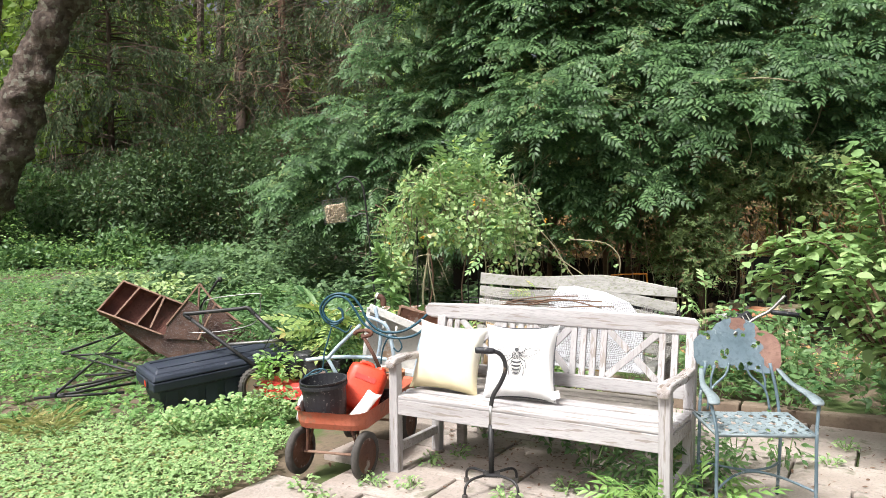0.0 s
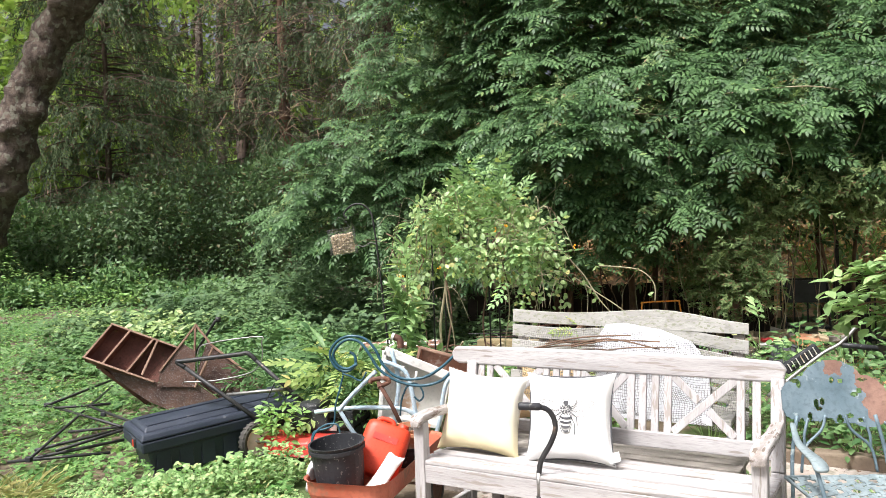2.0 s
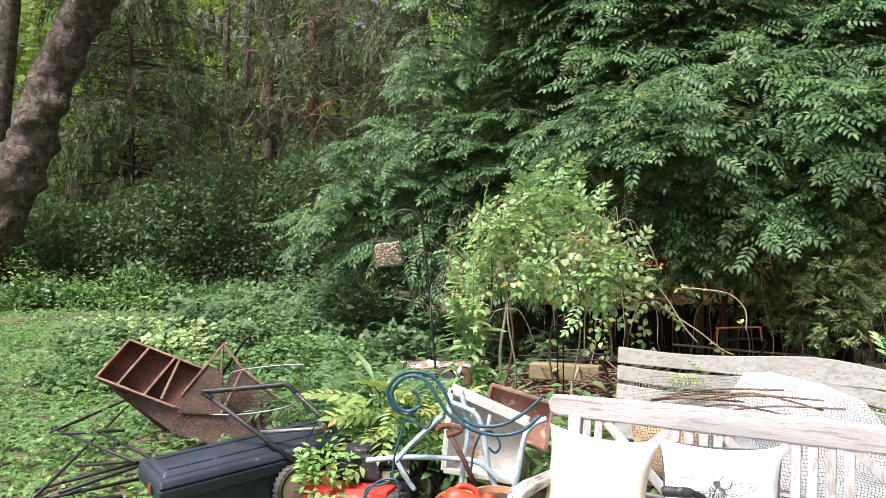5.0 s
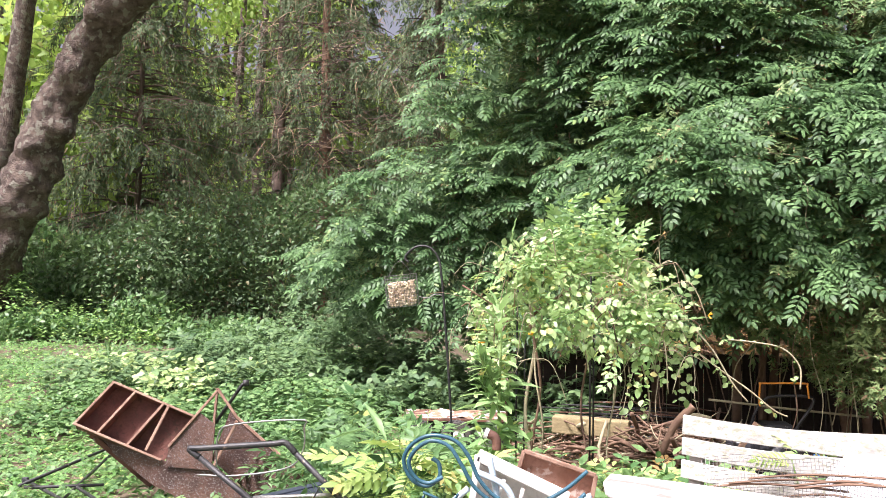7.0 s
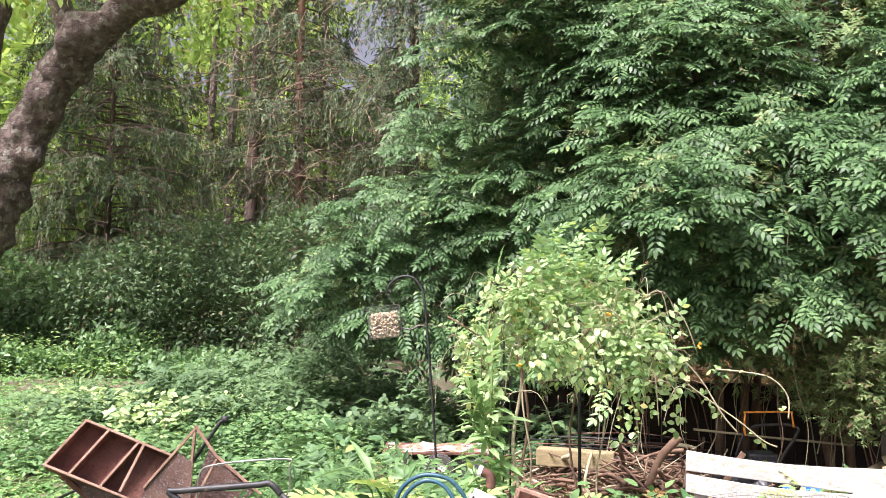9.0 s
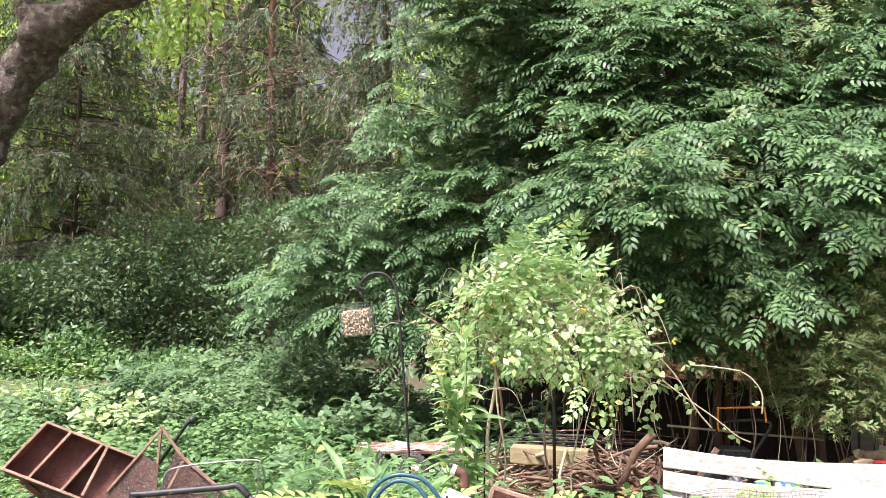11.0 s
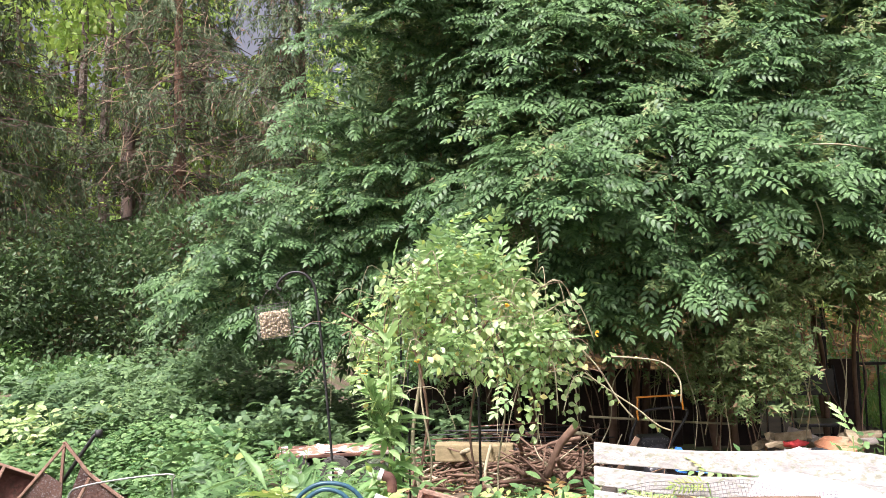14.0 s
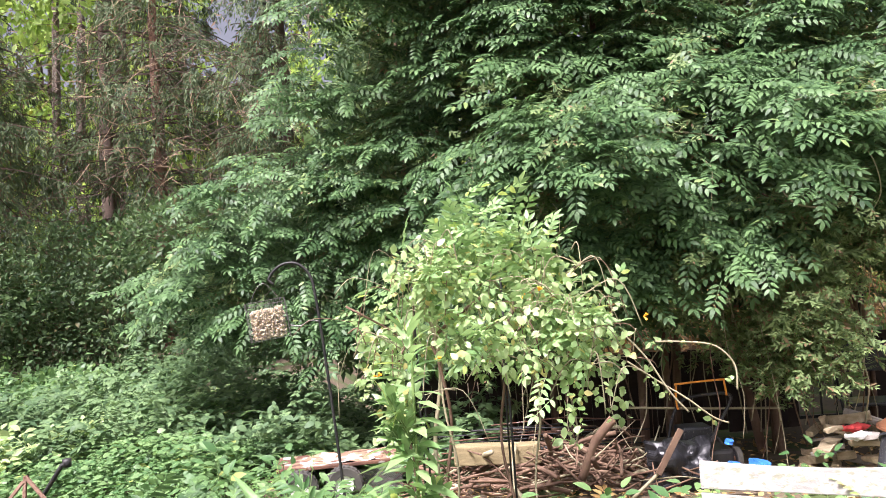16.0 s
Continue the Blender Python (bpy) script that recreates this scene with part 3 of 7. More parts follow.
def hedge():
    t = thing("wisteria_hedge", "high overgrown hedge smothered in dark green wisteria", "hedge")
    pts = []
    while len(pts) < 820:
        x, z = RNG.uniform(-4.2, 6.4), RNG.uniform(0.3, 7.5)
        if hedge_low(x) < z < hedge_high(x) and all((x - a) ** 2 + (1.6 * (z - b)) ** 2 > 0.055 for a, b in pts):
            pts.append((x, z))
    x, z = np.array(pts).T
    gap = np.array([noise.noise((a * 1.1, b * 1.5, 20.0)) for a, b in pts])
    keep = ((gap > -0.24) | (x < 1.3)) & (RNG.uniform(0, 1, len(x)) < np.where(x < -0.8, 0.72, 1)) & (RNG.uniform(0, 1, len(x)) < np.where(z > 5.3, 0.6, 1)) & (RNG.uniform(0, 1, len(x)) < np.where((x > 3.2) & (z > 3.4), 0.65, 1))
    x, z = x[keep], z[keep]
    y = hedge_face(x, z) + RNG.normal(0, 0.12, len(x))
    out = np.stack([RNG.normal(-0.1, 0.3, len(x)), -np.ones(len(x)), 0 * x], 1)
    p, a, nn, s = boughs(np.stack([x, y, z], 1), out, (2, 4), 7, 0.265)
    scatter("leaves", pinnate(5, 0.30, 0.4, 0.16, leaflet4(0.40)), p, a, nn, s, M_wist, t)
    # cedar tips pushing out between the boughs
    n = 1000
    x, z = RNG.uniform(-3.2, 6.4, n), RNG.uniform(0.9, 7.0, n)
    g = np.array([noise.noise((a * 1.2, b * 0.7, 60.0)) for a, b in zip(x, z)])
    hollow_ = np.array([noise.noise((a * 1.1, b * 1.5, 20.0)) for a, b in zip(x, z)]) < -0.15
    keep = (z > hedge_low(x) - 0.2) & (z < hedge_high(x)) & ((g > 0.05) | hollow_)
    x, z = x[keep], z[keep]
    C = np.stack([x, hedge_face(x, z) + RNG.uniform(-0.12, 0.3, len(x)), z], 1)
    p, a, nn, s = sprays(C, np.tile([0.0, -1.0, 0.0], (len(x), 1)), (10, 16), 0.17, 0.9, -0.15)
    scatter("cedar_growth", fan(9), p, a, nn, s, M_cedar, t)
    # a deeper, sparser layer behind the face, in the shade-toned leaf colour
    n = 900
    x, z = RNG.uniform(-4.2, 6.4, n), RNG.uniform(0.5, 7.5, n)
    keep = (z > hedge_low(x) - 0.4) & (z < hedge_high(x))
    x, z = x[keep], z[keep]
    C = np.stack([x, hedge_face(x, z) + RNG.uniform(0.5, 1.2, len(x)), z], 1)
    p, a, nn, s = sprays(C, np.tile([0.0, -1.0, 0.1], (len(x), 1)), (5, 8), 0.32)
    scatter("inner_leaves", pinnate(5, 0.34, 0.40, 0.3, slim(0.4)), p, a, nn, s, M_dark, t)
    # runners
    for _ in range(26):
        g = Geo()
        x, z = RNG.uniform(-2.4, 4.6), RNG.uniform(1.8, 5.2)
        y = float(hedge_face(np.array([x]), np.array([z]))[0]) + 0.05
        a = RNG.uniform(-0.5, 0.5)
        L = RNG.uniform(0.4, 1.1)
        g.tube(spline([(x, y + 0.2, z), (x + a * L * 0.4, y - 0.1, z - 0.25 * L), (x + a * L * 0.5 + RNG.uniform(-0.1, 0.1), y - 0.05, z - 0.7 * L), (x + a * L, y + 0.1, z - L)], 5), 0.004, 4)
        part("runner", g, M_vine, t, smooth=True)
    for pts in ([(1.15, 9.2, 2.9), (1.18, 9.15, 2.62), (1.1, 9.1, 2.35), (0.75, 9.15, 2.05), (0.45, 9.25, 1.8)],
                [(1.15, 9.1, 2.6), (1.45, 9.0, 2.62), (1.8, 8.95, 2.55)],
                [(2.12, 8.7, 2.1), (2.2, 8.65, 1.98), (2.4, 8.65, 1.95), (2.62, 8.7, 2.02), (2.64, 8.75, 2.2)],
                [(3.3, 9.0, 2.6), (3.25, 8.95, 2.2), (3.1, 9.0, 1.9), (3.45, 8.95, 2.2), (3.6, 9.0, 2.65)],
                [(2.1, 8.6, 2.7), (2.9, 8.55, 2.72), (3.5, 8.6, 2.6)]):
        part("runner", Geo().tube(spline(pts, 8), 0.007, 5), M_vine, t, "pale bare wisteria runner", smooth=True)


hedge()


FROND = fan(9)


def cedars():
    """Cedar trees behind and below the wisteria, thin and brown towards the bottom."""
    for i, (x, y, h) in enumerate(((-0.6, 12.4, 7.5), (0.55, 11.0, 8), (1.6, 10.5, 8.5), (2.75, 10.4, 8.5), (3.9, 10.5, 8), (5.2, 10.4, 8), (6.6, 10.2, 8))):
        z0 = float(gz(x, y))
        t = thing("cedar_tree", "old cedar with flat dark sprays and bare lower stems", "tree", pose(x, y, z0), "cedars in the hedge")
        for k in range(3):
            dx, dy = RNG.uniform(-0.25, 0.25), RNG.uniform(-0.2, 0.2)
            tree_trunk(t, [(dx, dy, -0.1), (dx * 1.4 + RNG.uniform(-.1, .1), dy, 1.0), (dx * 1.8, dy, 2.4), (dx * 2.2, dy, h * 0.8)], [0.045, 0.036, 0.03, 0.015] if x < 3 else [0.03, 0.022, 0.018, 0.01], M_twig, 6, name="stem")
        n = 220 if x > 5 else 430 if x > 0 else 300
        zz = RNG.uniform(0.45, h, n) if x > 0 else RNG.uniform(0.2, h, n)
        r = 0.95 * np.clip((zz - 0.1) / 1.2, 0.55, 1.0) * (1 - 0.5 * zz / h)
        az = RNG.uniform(0, 2 * math.pi, n)
        d = np.stack([np.cos(az), np.sin(az), np.zeros(n)], 1)
        keep = (RNG.uniform(0, 1, n) < np.where(zz < 1.3, 0.4, 1.0)) & ((zz > 1.75) | (x < 1.2) | ((x < 3.5) & (RNG.uniform(0, 1, n) < 0.18)))
        d, zz, r = d[keep], zz[keep], r[keep]
        P = d * (r * RNG.uniform(0.35, 1.05, len(r)))[:, None] + np.stack([0 * zz, 0 * zz, zz], 1)
        p, a, nn, s = sprays(P, d + [0, 0, 0.1], (6, 10), 0.22, 0.8, 0.1)
        scatter("sprays", FROND, p, a, nn + RNG.normal(0, 0.6, nn.shape), s, M_cedar, t)


cedars()


def low_sprays():
    """Thin cedar sprays hanging into the hollow under the hedge."""
    t = thing("cedar_skirt", "thin light green cedar sprays hanging over the hollow", "branches")
    n = 1700
    x = RNG.uniform(0.9, 5.4, n)
    z = RNG.uniform(0.45, 2.05, n)
    g = np.array([noise.noise((a * 1.3, b * 1.6, 40.0)) for a, b in zip(x, z)])
    clump_ = ((x - 2.25) / 0.40) ** 2 + ((z - 0.95) / 0.30) ** 2 < 1
    k = clump_ | ((z > 1.1) & (g > np.interp(z, [1.1, 1.4, 1.65, 1.85], [-0.06, -0.10, -0.18, -0.4])) & ~((z < 1.25) & (x > 2.9)))
    k &= ~((x > 2.7) & (z < 1.5))
    x, z = x[k], z[k]
    front = np.interp(x, [0.9, 1.8, 2.4, 5.4], [9.5, 9.1, 8.7, 8.5])
    C = np.stack([x, front + RNG.uniform(0, 0.8, len(x)), z], 1)
    p, a, nn, s = sprays(C, np.tile([0.0, -1.0, -0.1], (len(x), 1)), (9, 15), 0.16, 1.1, 0.1)
    scatter("sprays", FROND, p, a, nn + RNG.normal(0, 0.5, nn.shape), s, M_cedar, t)
    for c in C[::14]:
        part("twig", Geo().tube(spline([tuple(c + [0, 0.5, 0.25]), tuple(c + [0.02, 0.2, 0.12]), tuple(c)], 4), [0.008] * 4 + [0.005] * 5, 4), M_twig, t, smooth=True)


low_sprays()


def fill_behind():
    """Thick growth coloured dark for shade, deep in the hedge and beyond it, so that hardly any sky shows through."""
    t = thing("back_growth", "dense leaves coloured dark for the shade deep inside the hedge", "shrubs", kind="stuff")
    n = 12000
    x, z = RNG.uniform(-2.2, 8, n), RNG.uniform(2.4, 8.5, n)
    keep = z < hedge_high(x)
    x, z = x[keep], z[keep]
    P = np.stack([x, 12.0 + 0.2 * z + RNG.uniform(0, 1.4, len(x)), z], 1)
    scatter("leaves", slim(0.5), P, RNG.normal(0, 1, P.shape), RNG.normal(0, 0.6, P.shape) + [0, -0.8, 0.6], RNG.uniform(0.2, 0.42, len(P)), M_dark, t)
    b = rand_blobs(20, (5, 18), (25, 31), (2.5, 9), (1.5, 2.6))
    P, O = blob_points(b, 12)
    scatter("far_leaves", slim(0.55), P, O + RNG.normal(0, 0.7, P.shape), O + [0, 0, 0.6], RNG.uniform(0.2, 0.4, len(P)), M_wood_leaf, t)


fill_behind()


# ---- lawn and ground cover ----
def cover(name, label, n, xr, yr, tmpl, size, hgt, material, keep=None, tilt=0.5):
    x, y = RNG.uniform(*xr, n), RNG.uniform(*yr, n)
    k = keep(x, y) if keep else np.ones(n, bool)
    x, y = x[k], y[k]
    lump = np.array([0.5 + 0.8 * noise.noise((a * 0.8, b * 0.8, 5)) + 0.4 * noise.noise((a * 2.3, b * 2.3, 1)) for a, b in zip(x, y)])
    h = hgt * np.clip(lump, 0.12, 1.3) * RNG.uniform(0.25, 1.0, len(x))
    P = np.stack([x, y, gz(x, y) + h], 1)
    az = RNG.uniform(0, 2 * math.pi, len(x))
    ax = np.stack([np.cos(az), np.sin(az), RNG.uniform(-0.4, 0.35, len(x))], 1)
    ob = scatter(name, tmpl, P, ax, RNG.normal(0, tilt * 0.6, P.shape) + [0, -0.25, 1], size * RNG.uniform(0.6, 1.25, len(x)), material)
    return tagged(ob, label, "plants", kind="stuff")


def off_patio(x, y):
    edge = np.interp(y, [3.0, 4.1, 4.6, 5.2, 6.0, 7.0], [-1.15, -0.92, -0.78, -0.95, -1.05, -0.2])
    return x < edge + 0.08 * np.sin(y * 9)


def earth(x, y):
    """The bare trodden patch far down the lawn."""
    wob = np.array([noise.noise((a * 1.3, b * 2.0, 12.0)) for a, b in zip(x, y)])
    return (((x + 7.6) / 2.2) ** 2 + ((y - 13.2) / 0.9) ** 2 + 0.9 * wob < 0.9) & (RNG.uniform(0, 1, len(x)) < 0.6)


cover("lawn", "low green ground cover of small three-part leaves", 40000, (-13, -0.5), (5.2, 14), trefoil(0.66, True), 0.045, 0.16, M_lawn, lambda x, y: off_patio(x, y) & (x > -0.75 * y - 1.5) & ~earth(x, y))
cover("lawn_tufts", "taller leafy weeds scattered over the lawn", 13000, (-13, -0.9), (6.5, 14), trefoil(0.55, True), 0.055, 0.28, M_weed, lambda x, y: off_patio(x, y) & (x > -0.75 * y - 1.5) & ~earth(x, y))
cover("creeping_plants", "pale creeping ground ivy at the patio's edge", 27000, (-3.6, -0.45), (3.2, 5.9), trefoil(0.8, True), 0.0195, 0.085, M_ivy, lambda x, y: off_patio(x, y) & (y < 5.5 + 0.35 * (x + 2)))
cover("dry_blades", "thin pale dry grass through the creeping cover", 2600, (-3.5, -1.3), (3.6, 5.5), slim(0.05, 0, 0.25), 0.11, 0.06, M_straw, lambda x, y: off_patio(x, y) & np.array([noise.noise((a * 1.4, b * 1.4, 30)) > 0.05 for a, b in zip(x, y)]))
cover("leafy_patch", "thick patch of broad-leaved weeds beside the garden cart", 19000, (-5.2, -1.1), (8.6, 11.6), leaflet4(0.62), 0.068, 0.50, M_weed, lambda x, y: ~((x > -2.0) & (y < 10.2)))
cover("far_weeds", "tall bright green weeds below the leaning tree", 5200, (-14, -6.8), (14.0, 15.5), blade(0.4), 0.085, 1.15, M_bright)
cover("back_weeds", "broad-leaved weeds growing at the hedge's foot", 9000, (-6.0, 0.2), (9.9, 13.6), trefoil(0.6), 0.085, 0.95, M_dark)

# ---- furniture materials ----
M_white = surf("weathered white wood", (0.38, 0.358, 0.352), (0.50, 0.48, 0.477), 3, 0.8, bump=0.18, fine=40, wear=(0.30, 0.265, 0.24), wear_at=0.575, wear_scale=10, stretch=(0.55, 6, 6), rand=0.12)
M_upright = surf("weathered white upright", (0.38, 0.358, 0.352), (0.50, 0.48, 0.477), 3, 0.8, bump=0.18, fine=40, wear=(0.30, 0.265, 0.24), wear_at=0.575, wear_scale=10, stretch=(6, 6, 0.55), rand=0.12)
M_armrest = surf("worn bare armrest wood", (0.26, 0.225, 0.20), (0.46, 0.43, 0.42), 7, 0.85, bump=0.35, fine=50, wear=(0.17, 0.135, 0.11), wear_at=0.56, wear_scale=14, stretch=(5, 0.8, 5))
M_peel = surf("peeling white paint with lichen", (0.29, 0.28, 0.253), (0.385, 0.377, 0.35), 4, 0.85, bump=0.6, fine=40, wear=(0.25, 0.255, 0.19), wear_at=0.56, wear_scale=85, stretch=(0.6, 1, 1), rand=0.1)


# ---- weathered garden bench ----
BENCH = pose(-0.12, 4.56, 0, 0, 0, -23)


def garden_bench():
    t = thing("garden_bench", "weathered white-painted wooden bench with crossed back slats", "bench", BENCH)
    W = 1.47
    for x in (0.0, W):
        part("leg", Geo().beam((x, 0, 0), (x, 0, 0.60), 0.055, 0.055, (0, 1, 0), 4, 0.0015), M_upright, t, bevel=0.006)
        part("leg", Geo().beam((x, 0.44, 0), (x, 0.46, 0.42), 0.055, 0.055, (0, 1, 0)).beam((x, 0.46, 0.42), (x, 0.53, 0.80), 0.055, 0.05, (0, 1, 0)), M_upright, t, bevel=0.006)
        g = Geo()
        line = [(x, -0.055, 0.595), (x, -0.03, 0.618), (x, 0.08, 0.622), (x, 0.3, 0.605), (x, 0.49, 0.612)]
        ws = [0.052, 0.066, 0.066, 0.058, 0.05]
        vs = [(p[0] + s * w / 2, p[1], p[2] + k) for p, w in zip(line, ws) for s, k in ((-1, -0.018), (1, -0.018), (1, 0.018), (-1, 0.018))]
        fs = [(i * 4 + j, i * 4 + (j + 1) % 4, i * 4 + 4 + (j + 1) % 4, i * 4 + 4 + j) for i in range(4) for j in range(4)]
        part("armrest", g.add(vs, fs + [(3, 2, 1, 0), (16, 17, 18, 19)]), M_armrest, t, "worn armrest with bare stained wood", bevel=0.01)
        part("side_rail", Geo().beam((x, 0.02, 0.13), (x, 0.43, 0.13), 0.03, 0.05), M_white, t, bevel=0.004)
        part("seat_rail", Geo().beam((x, 0.02, 0.355), (x, 0.44, 0.345), 0.03, 0.06), M_white, t, bevel=0.004)
    part("apron", Geo().beam((0.02, -0.005, 0.365), (W - 0.02, -0.005, 0.365), 0.028, 0.085, cuts=8, wob=0.001), M_white, t, bevel=0.004)
    for i in range(6):
        y, z = 0.012 + i * 0.0735, 0.418 - i * 0.003 + (0.0, -0.004, 0.002, -0.003, 0.001, -0.002)[i]
        part("seat_slat", Geo().beam((-0.02, y, z), (W + 0.02, y, z), 0.058, 0.02, cuts=8, wob=0.002), M_white, t, bevel=0.004)

    def back(x, z):
        return (x, 0.46 + (z - 0.42) * 0.185, z)

    part("top_rail", Geo().plate([(-0.115, 0.80), (-0.125, 0.84), (-0.10, 0.872), (0.2, 0.880), (0.75, 0.884), (1.3, 0.880), (W + 0.01, 0.872), (W + 0.035, 0.84), (W + 0.025, 0.80), (W, 0.785), (-0.08, 0.785)], 0.032, pose(0, 0.53, 0)), M_white, t, bevel=0.008)
    part("lower_rail", Geo().beam(back(0.02, 0.50), back(W - 0.02, 0.50), 0.03, 0.07), M_white, t, bevel=0.004)
    for grp in ((0.05, 0.10), (0.41, 0.463, 0.517, 0.57), (0.838, 0.893, 0.95, 1.008), (1.32, 1.385)):
        for x in grp:
            part("back_slat", Geo().beam(back(x, 0.53), back(x, 0.79), 0.034, 0.016, (0, 1, 0)), M_upright, t, bevel=0.003)
    for a, b in ((0.128, 0.39), (0.592, 0.818), (1.03, 1.30)):
        part("cross_slat", Geo().beam(back(a, 0.54), back(b, 0.785), 0.036, 0.016, (0, 1, 0)), M_upright, t, bevel=0.003)
        p, q = Vector(back(a, 0.785)), Vector(back(b, 0.54))
        c = (p + q) / 2
        u = (q - p).normalized() * 0.026
        part("cross_slat", Geo().beam(p, c - u, 0.036, 0.016, (0, 1, 0)).beam(c + u, q, 0.036, 0.016, (0, 1, 0)), M_upright, t, bevel=0.003)


garden_bench()

# ---- materials of the things ----
M_paver = surf("worn paver", (0.32, 0.268, 0.23), (0.44, 0.385, 0.34), 3, 0.9, bump=0.5, fine=50, wear=(0.24, 0.22, 0.17), wear_at=0.60, wear_scale=5, rand=0.22)
M_kerb = surf("kerb stone", (0.15, 0.11, 0.08), (0.23, 0.18, 0.13), 5, 0.9, bump=0.5, fine=40)
M_rust = surf("rusty steel", (0.085, 0.040, 0.028), (0.17, 0.082, 0.052), 7, 0.85, bump=0.5, fine=55, wear=(0.30, 0.26, 0.23), wear_at=0.60, wear_scale=11)
M_speck = surf("speckled rust", (0.05, 0.027, 0.022), (0.125, 0.068, 0.05), 6, 0.6, bump=0.6, fine=60, wear=(0.19, 0.175, 0.17), wear_at=0.57, wear_scale=120)
M_rustlight = surf("light rust", (0.30, 0.14, 0.09), (0.46, 0.27, 0.20), 8, 0.85, bump=0.5, fine=45, wear=(0.62, 0.50, 0.43), wear_at=0.56, wear_scale=14)
M_rustedge = surf("pale rusty rim", (0.20, 0.115, 0.08), (0.34, 0.22, 0.16), 9, 0.85, bump=0.4, fine=60)
M_red = surf("faded red enamel", (0.40, 0.095, 0.05), (0.50, 0.16, 0.095), 4, 0.55, bump=0.2, fine=50, wear=(0.30, 0.13, 0.08), wear_at=0.60, wear_scale=10)
M_can = surf("red plastic", (0.58, 0.045, 0.016), (0.64, 0.065, 0.026), 3, 0.45, bump=0.05, fine=80)
M_mowred = surf("red mower paint", (0.50, 0.035, 0.025), (0.58, 0.06, 0.045), 3, 0.4, bump=0.08, fine=80, wear=(0.40, 0.30, 0.22), wear_at=0.64, wear_scale=12)
M_black = surf("black plastic", (0.018, 0.019, 0.022), (0.036, 0.037, 0.042), 4, 0.55, bump=0.12, fine=70, wear=(0.14, 0.135, 0.125), wear_at=0.61, wear_scale=60)
M_chest = surf("dark slate plastic", (0.022, 0.028, 0.042), (0.038, 0.046, 0.066), 3, 0.5, bump=0.1, fine=90, wear=(0.12, 0.12, 0.13), wear_at=0.68, wear_scale=12)
M_tyre = surf("old rubber", (0.05, 0.047, 0.043), (0.10, 0.09, 0.08), 8, 0.9, bump=0.4, fine=60)
M_chrome = surf("dull chrome tube", (0.26, 0.25, 0.24), (0.38, 0.37, 0.35), 8, 0.42, 0.85, bump=0.08, fine=80, wear=(0.30, 0.24, 0.2), wear_at=0.66)
M_blackm = surf("black painted steel", (0.02, 0.02, 0.022), (0.045, 0.043, 0.042), 9, 0.5, 0.2, bump=0.2, fine=80, wear=(0.16, 0.12, 0.09), wear_at=0.66, wear_scale=20)
M_blue = surf("pale blue painted steel", (0.40, 0.51, 0.60), (0.52, 0.62, 0.70), 5, 0.5, bump=0.15, fine=60, wear=(0.42, 0.36, 0.30), wear_at=0.63, wear_scale=14)
M_hose = surf("teal rubber hose", (0.018, 0.065, 0.09), (0.035, 0.10, 0.14), 6, 0.4, bump=0.05)
M_pan = surf("stained white enamel", (0.58, 0.56, 0.52), (0.72, 0.71, 0.68), 4, 0.5, bump=0.15, fine=40, wear=(0.40, 0.27, 0.18), wear_at=0.62, wear_scale=7)
M_verd = surf("weathered blue-green metal", (0.095, 0.145, 0.175), (0.18, 0.24, 0.275), 5, 0.55, 0.2, bump=0.25, fine=50, wear=(0.36, 0.42, 0.43), wear_at=0.62, wear_scale=16)
M_verdrust = surf("chair rust", (0.19, 0.105, 0.08), (0.30, 0.18, 0.14), 9, 0.9, bump=0.4, fine=60)
M_seatm = surf("pale grey-green metal strip", (0.17, 0.215, 0.23), (0.27, 0.32, 0.33), 6, 0.6, 0.1, bump=0.2, fine=60)
M_terra = surf("terracotta", (0.46, 0.20, 0.10), (0.56, 0.28, 0.16), 6, 0.85, bump=0.2, fine=50, wear=(0.5, 0.4, 0.33), wear_at=0.63)
M_cloth = surf("white cotton", (0.66, 0.65, 0.63), (0.72, 0.71, 0.69), 4, 0.95, bump=0.25, fine=260)
M_soilpot = surf("potting soil", (0.03, 0.022, 0.016), (0.07, 0.05, 0.035), 20, 1.0, bump=0.8, fine=60)
M_ink = surf("printed ink", (0.05, 0.05, 0.055), (0.09, 0.09, 0.095), 30, 0.9, bump=0.1)
M_wire = surf("galvanised wire", (0.13, 0.12, 0.115), (0.22, 0.21, 0.20), 12, 0.55, 0.6, bump=0.1)
M_sheet = surf("white plastic board", (0.60, 0.61, 0.64), (0.68, 0.69, 0.72), 3, 0.5, bump=0.05)
M_greywood = surf("grey old wood", (0.28, 0.25, 0.22), (0.40, 0.36, 0.32), 5, 0.85, bump=0.4, fine=40, stretch=(1, 6, 6))
M_tan = surf("tan leather", (0.42, 0.30, 0.16), (0.52, 0.38, 0.22), 5, 0.7, bump=0.2)


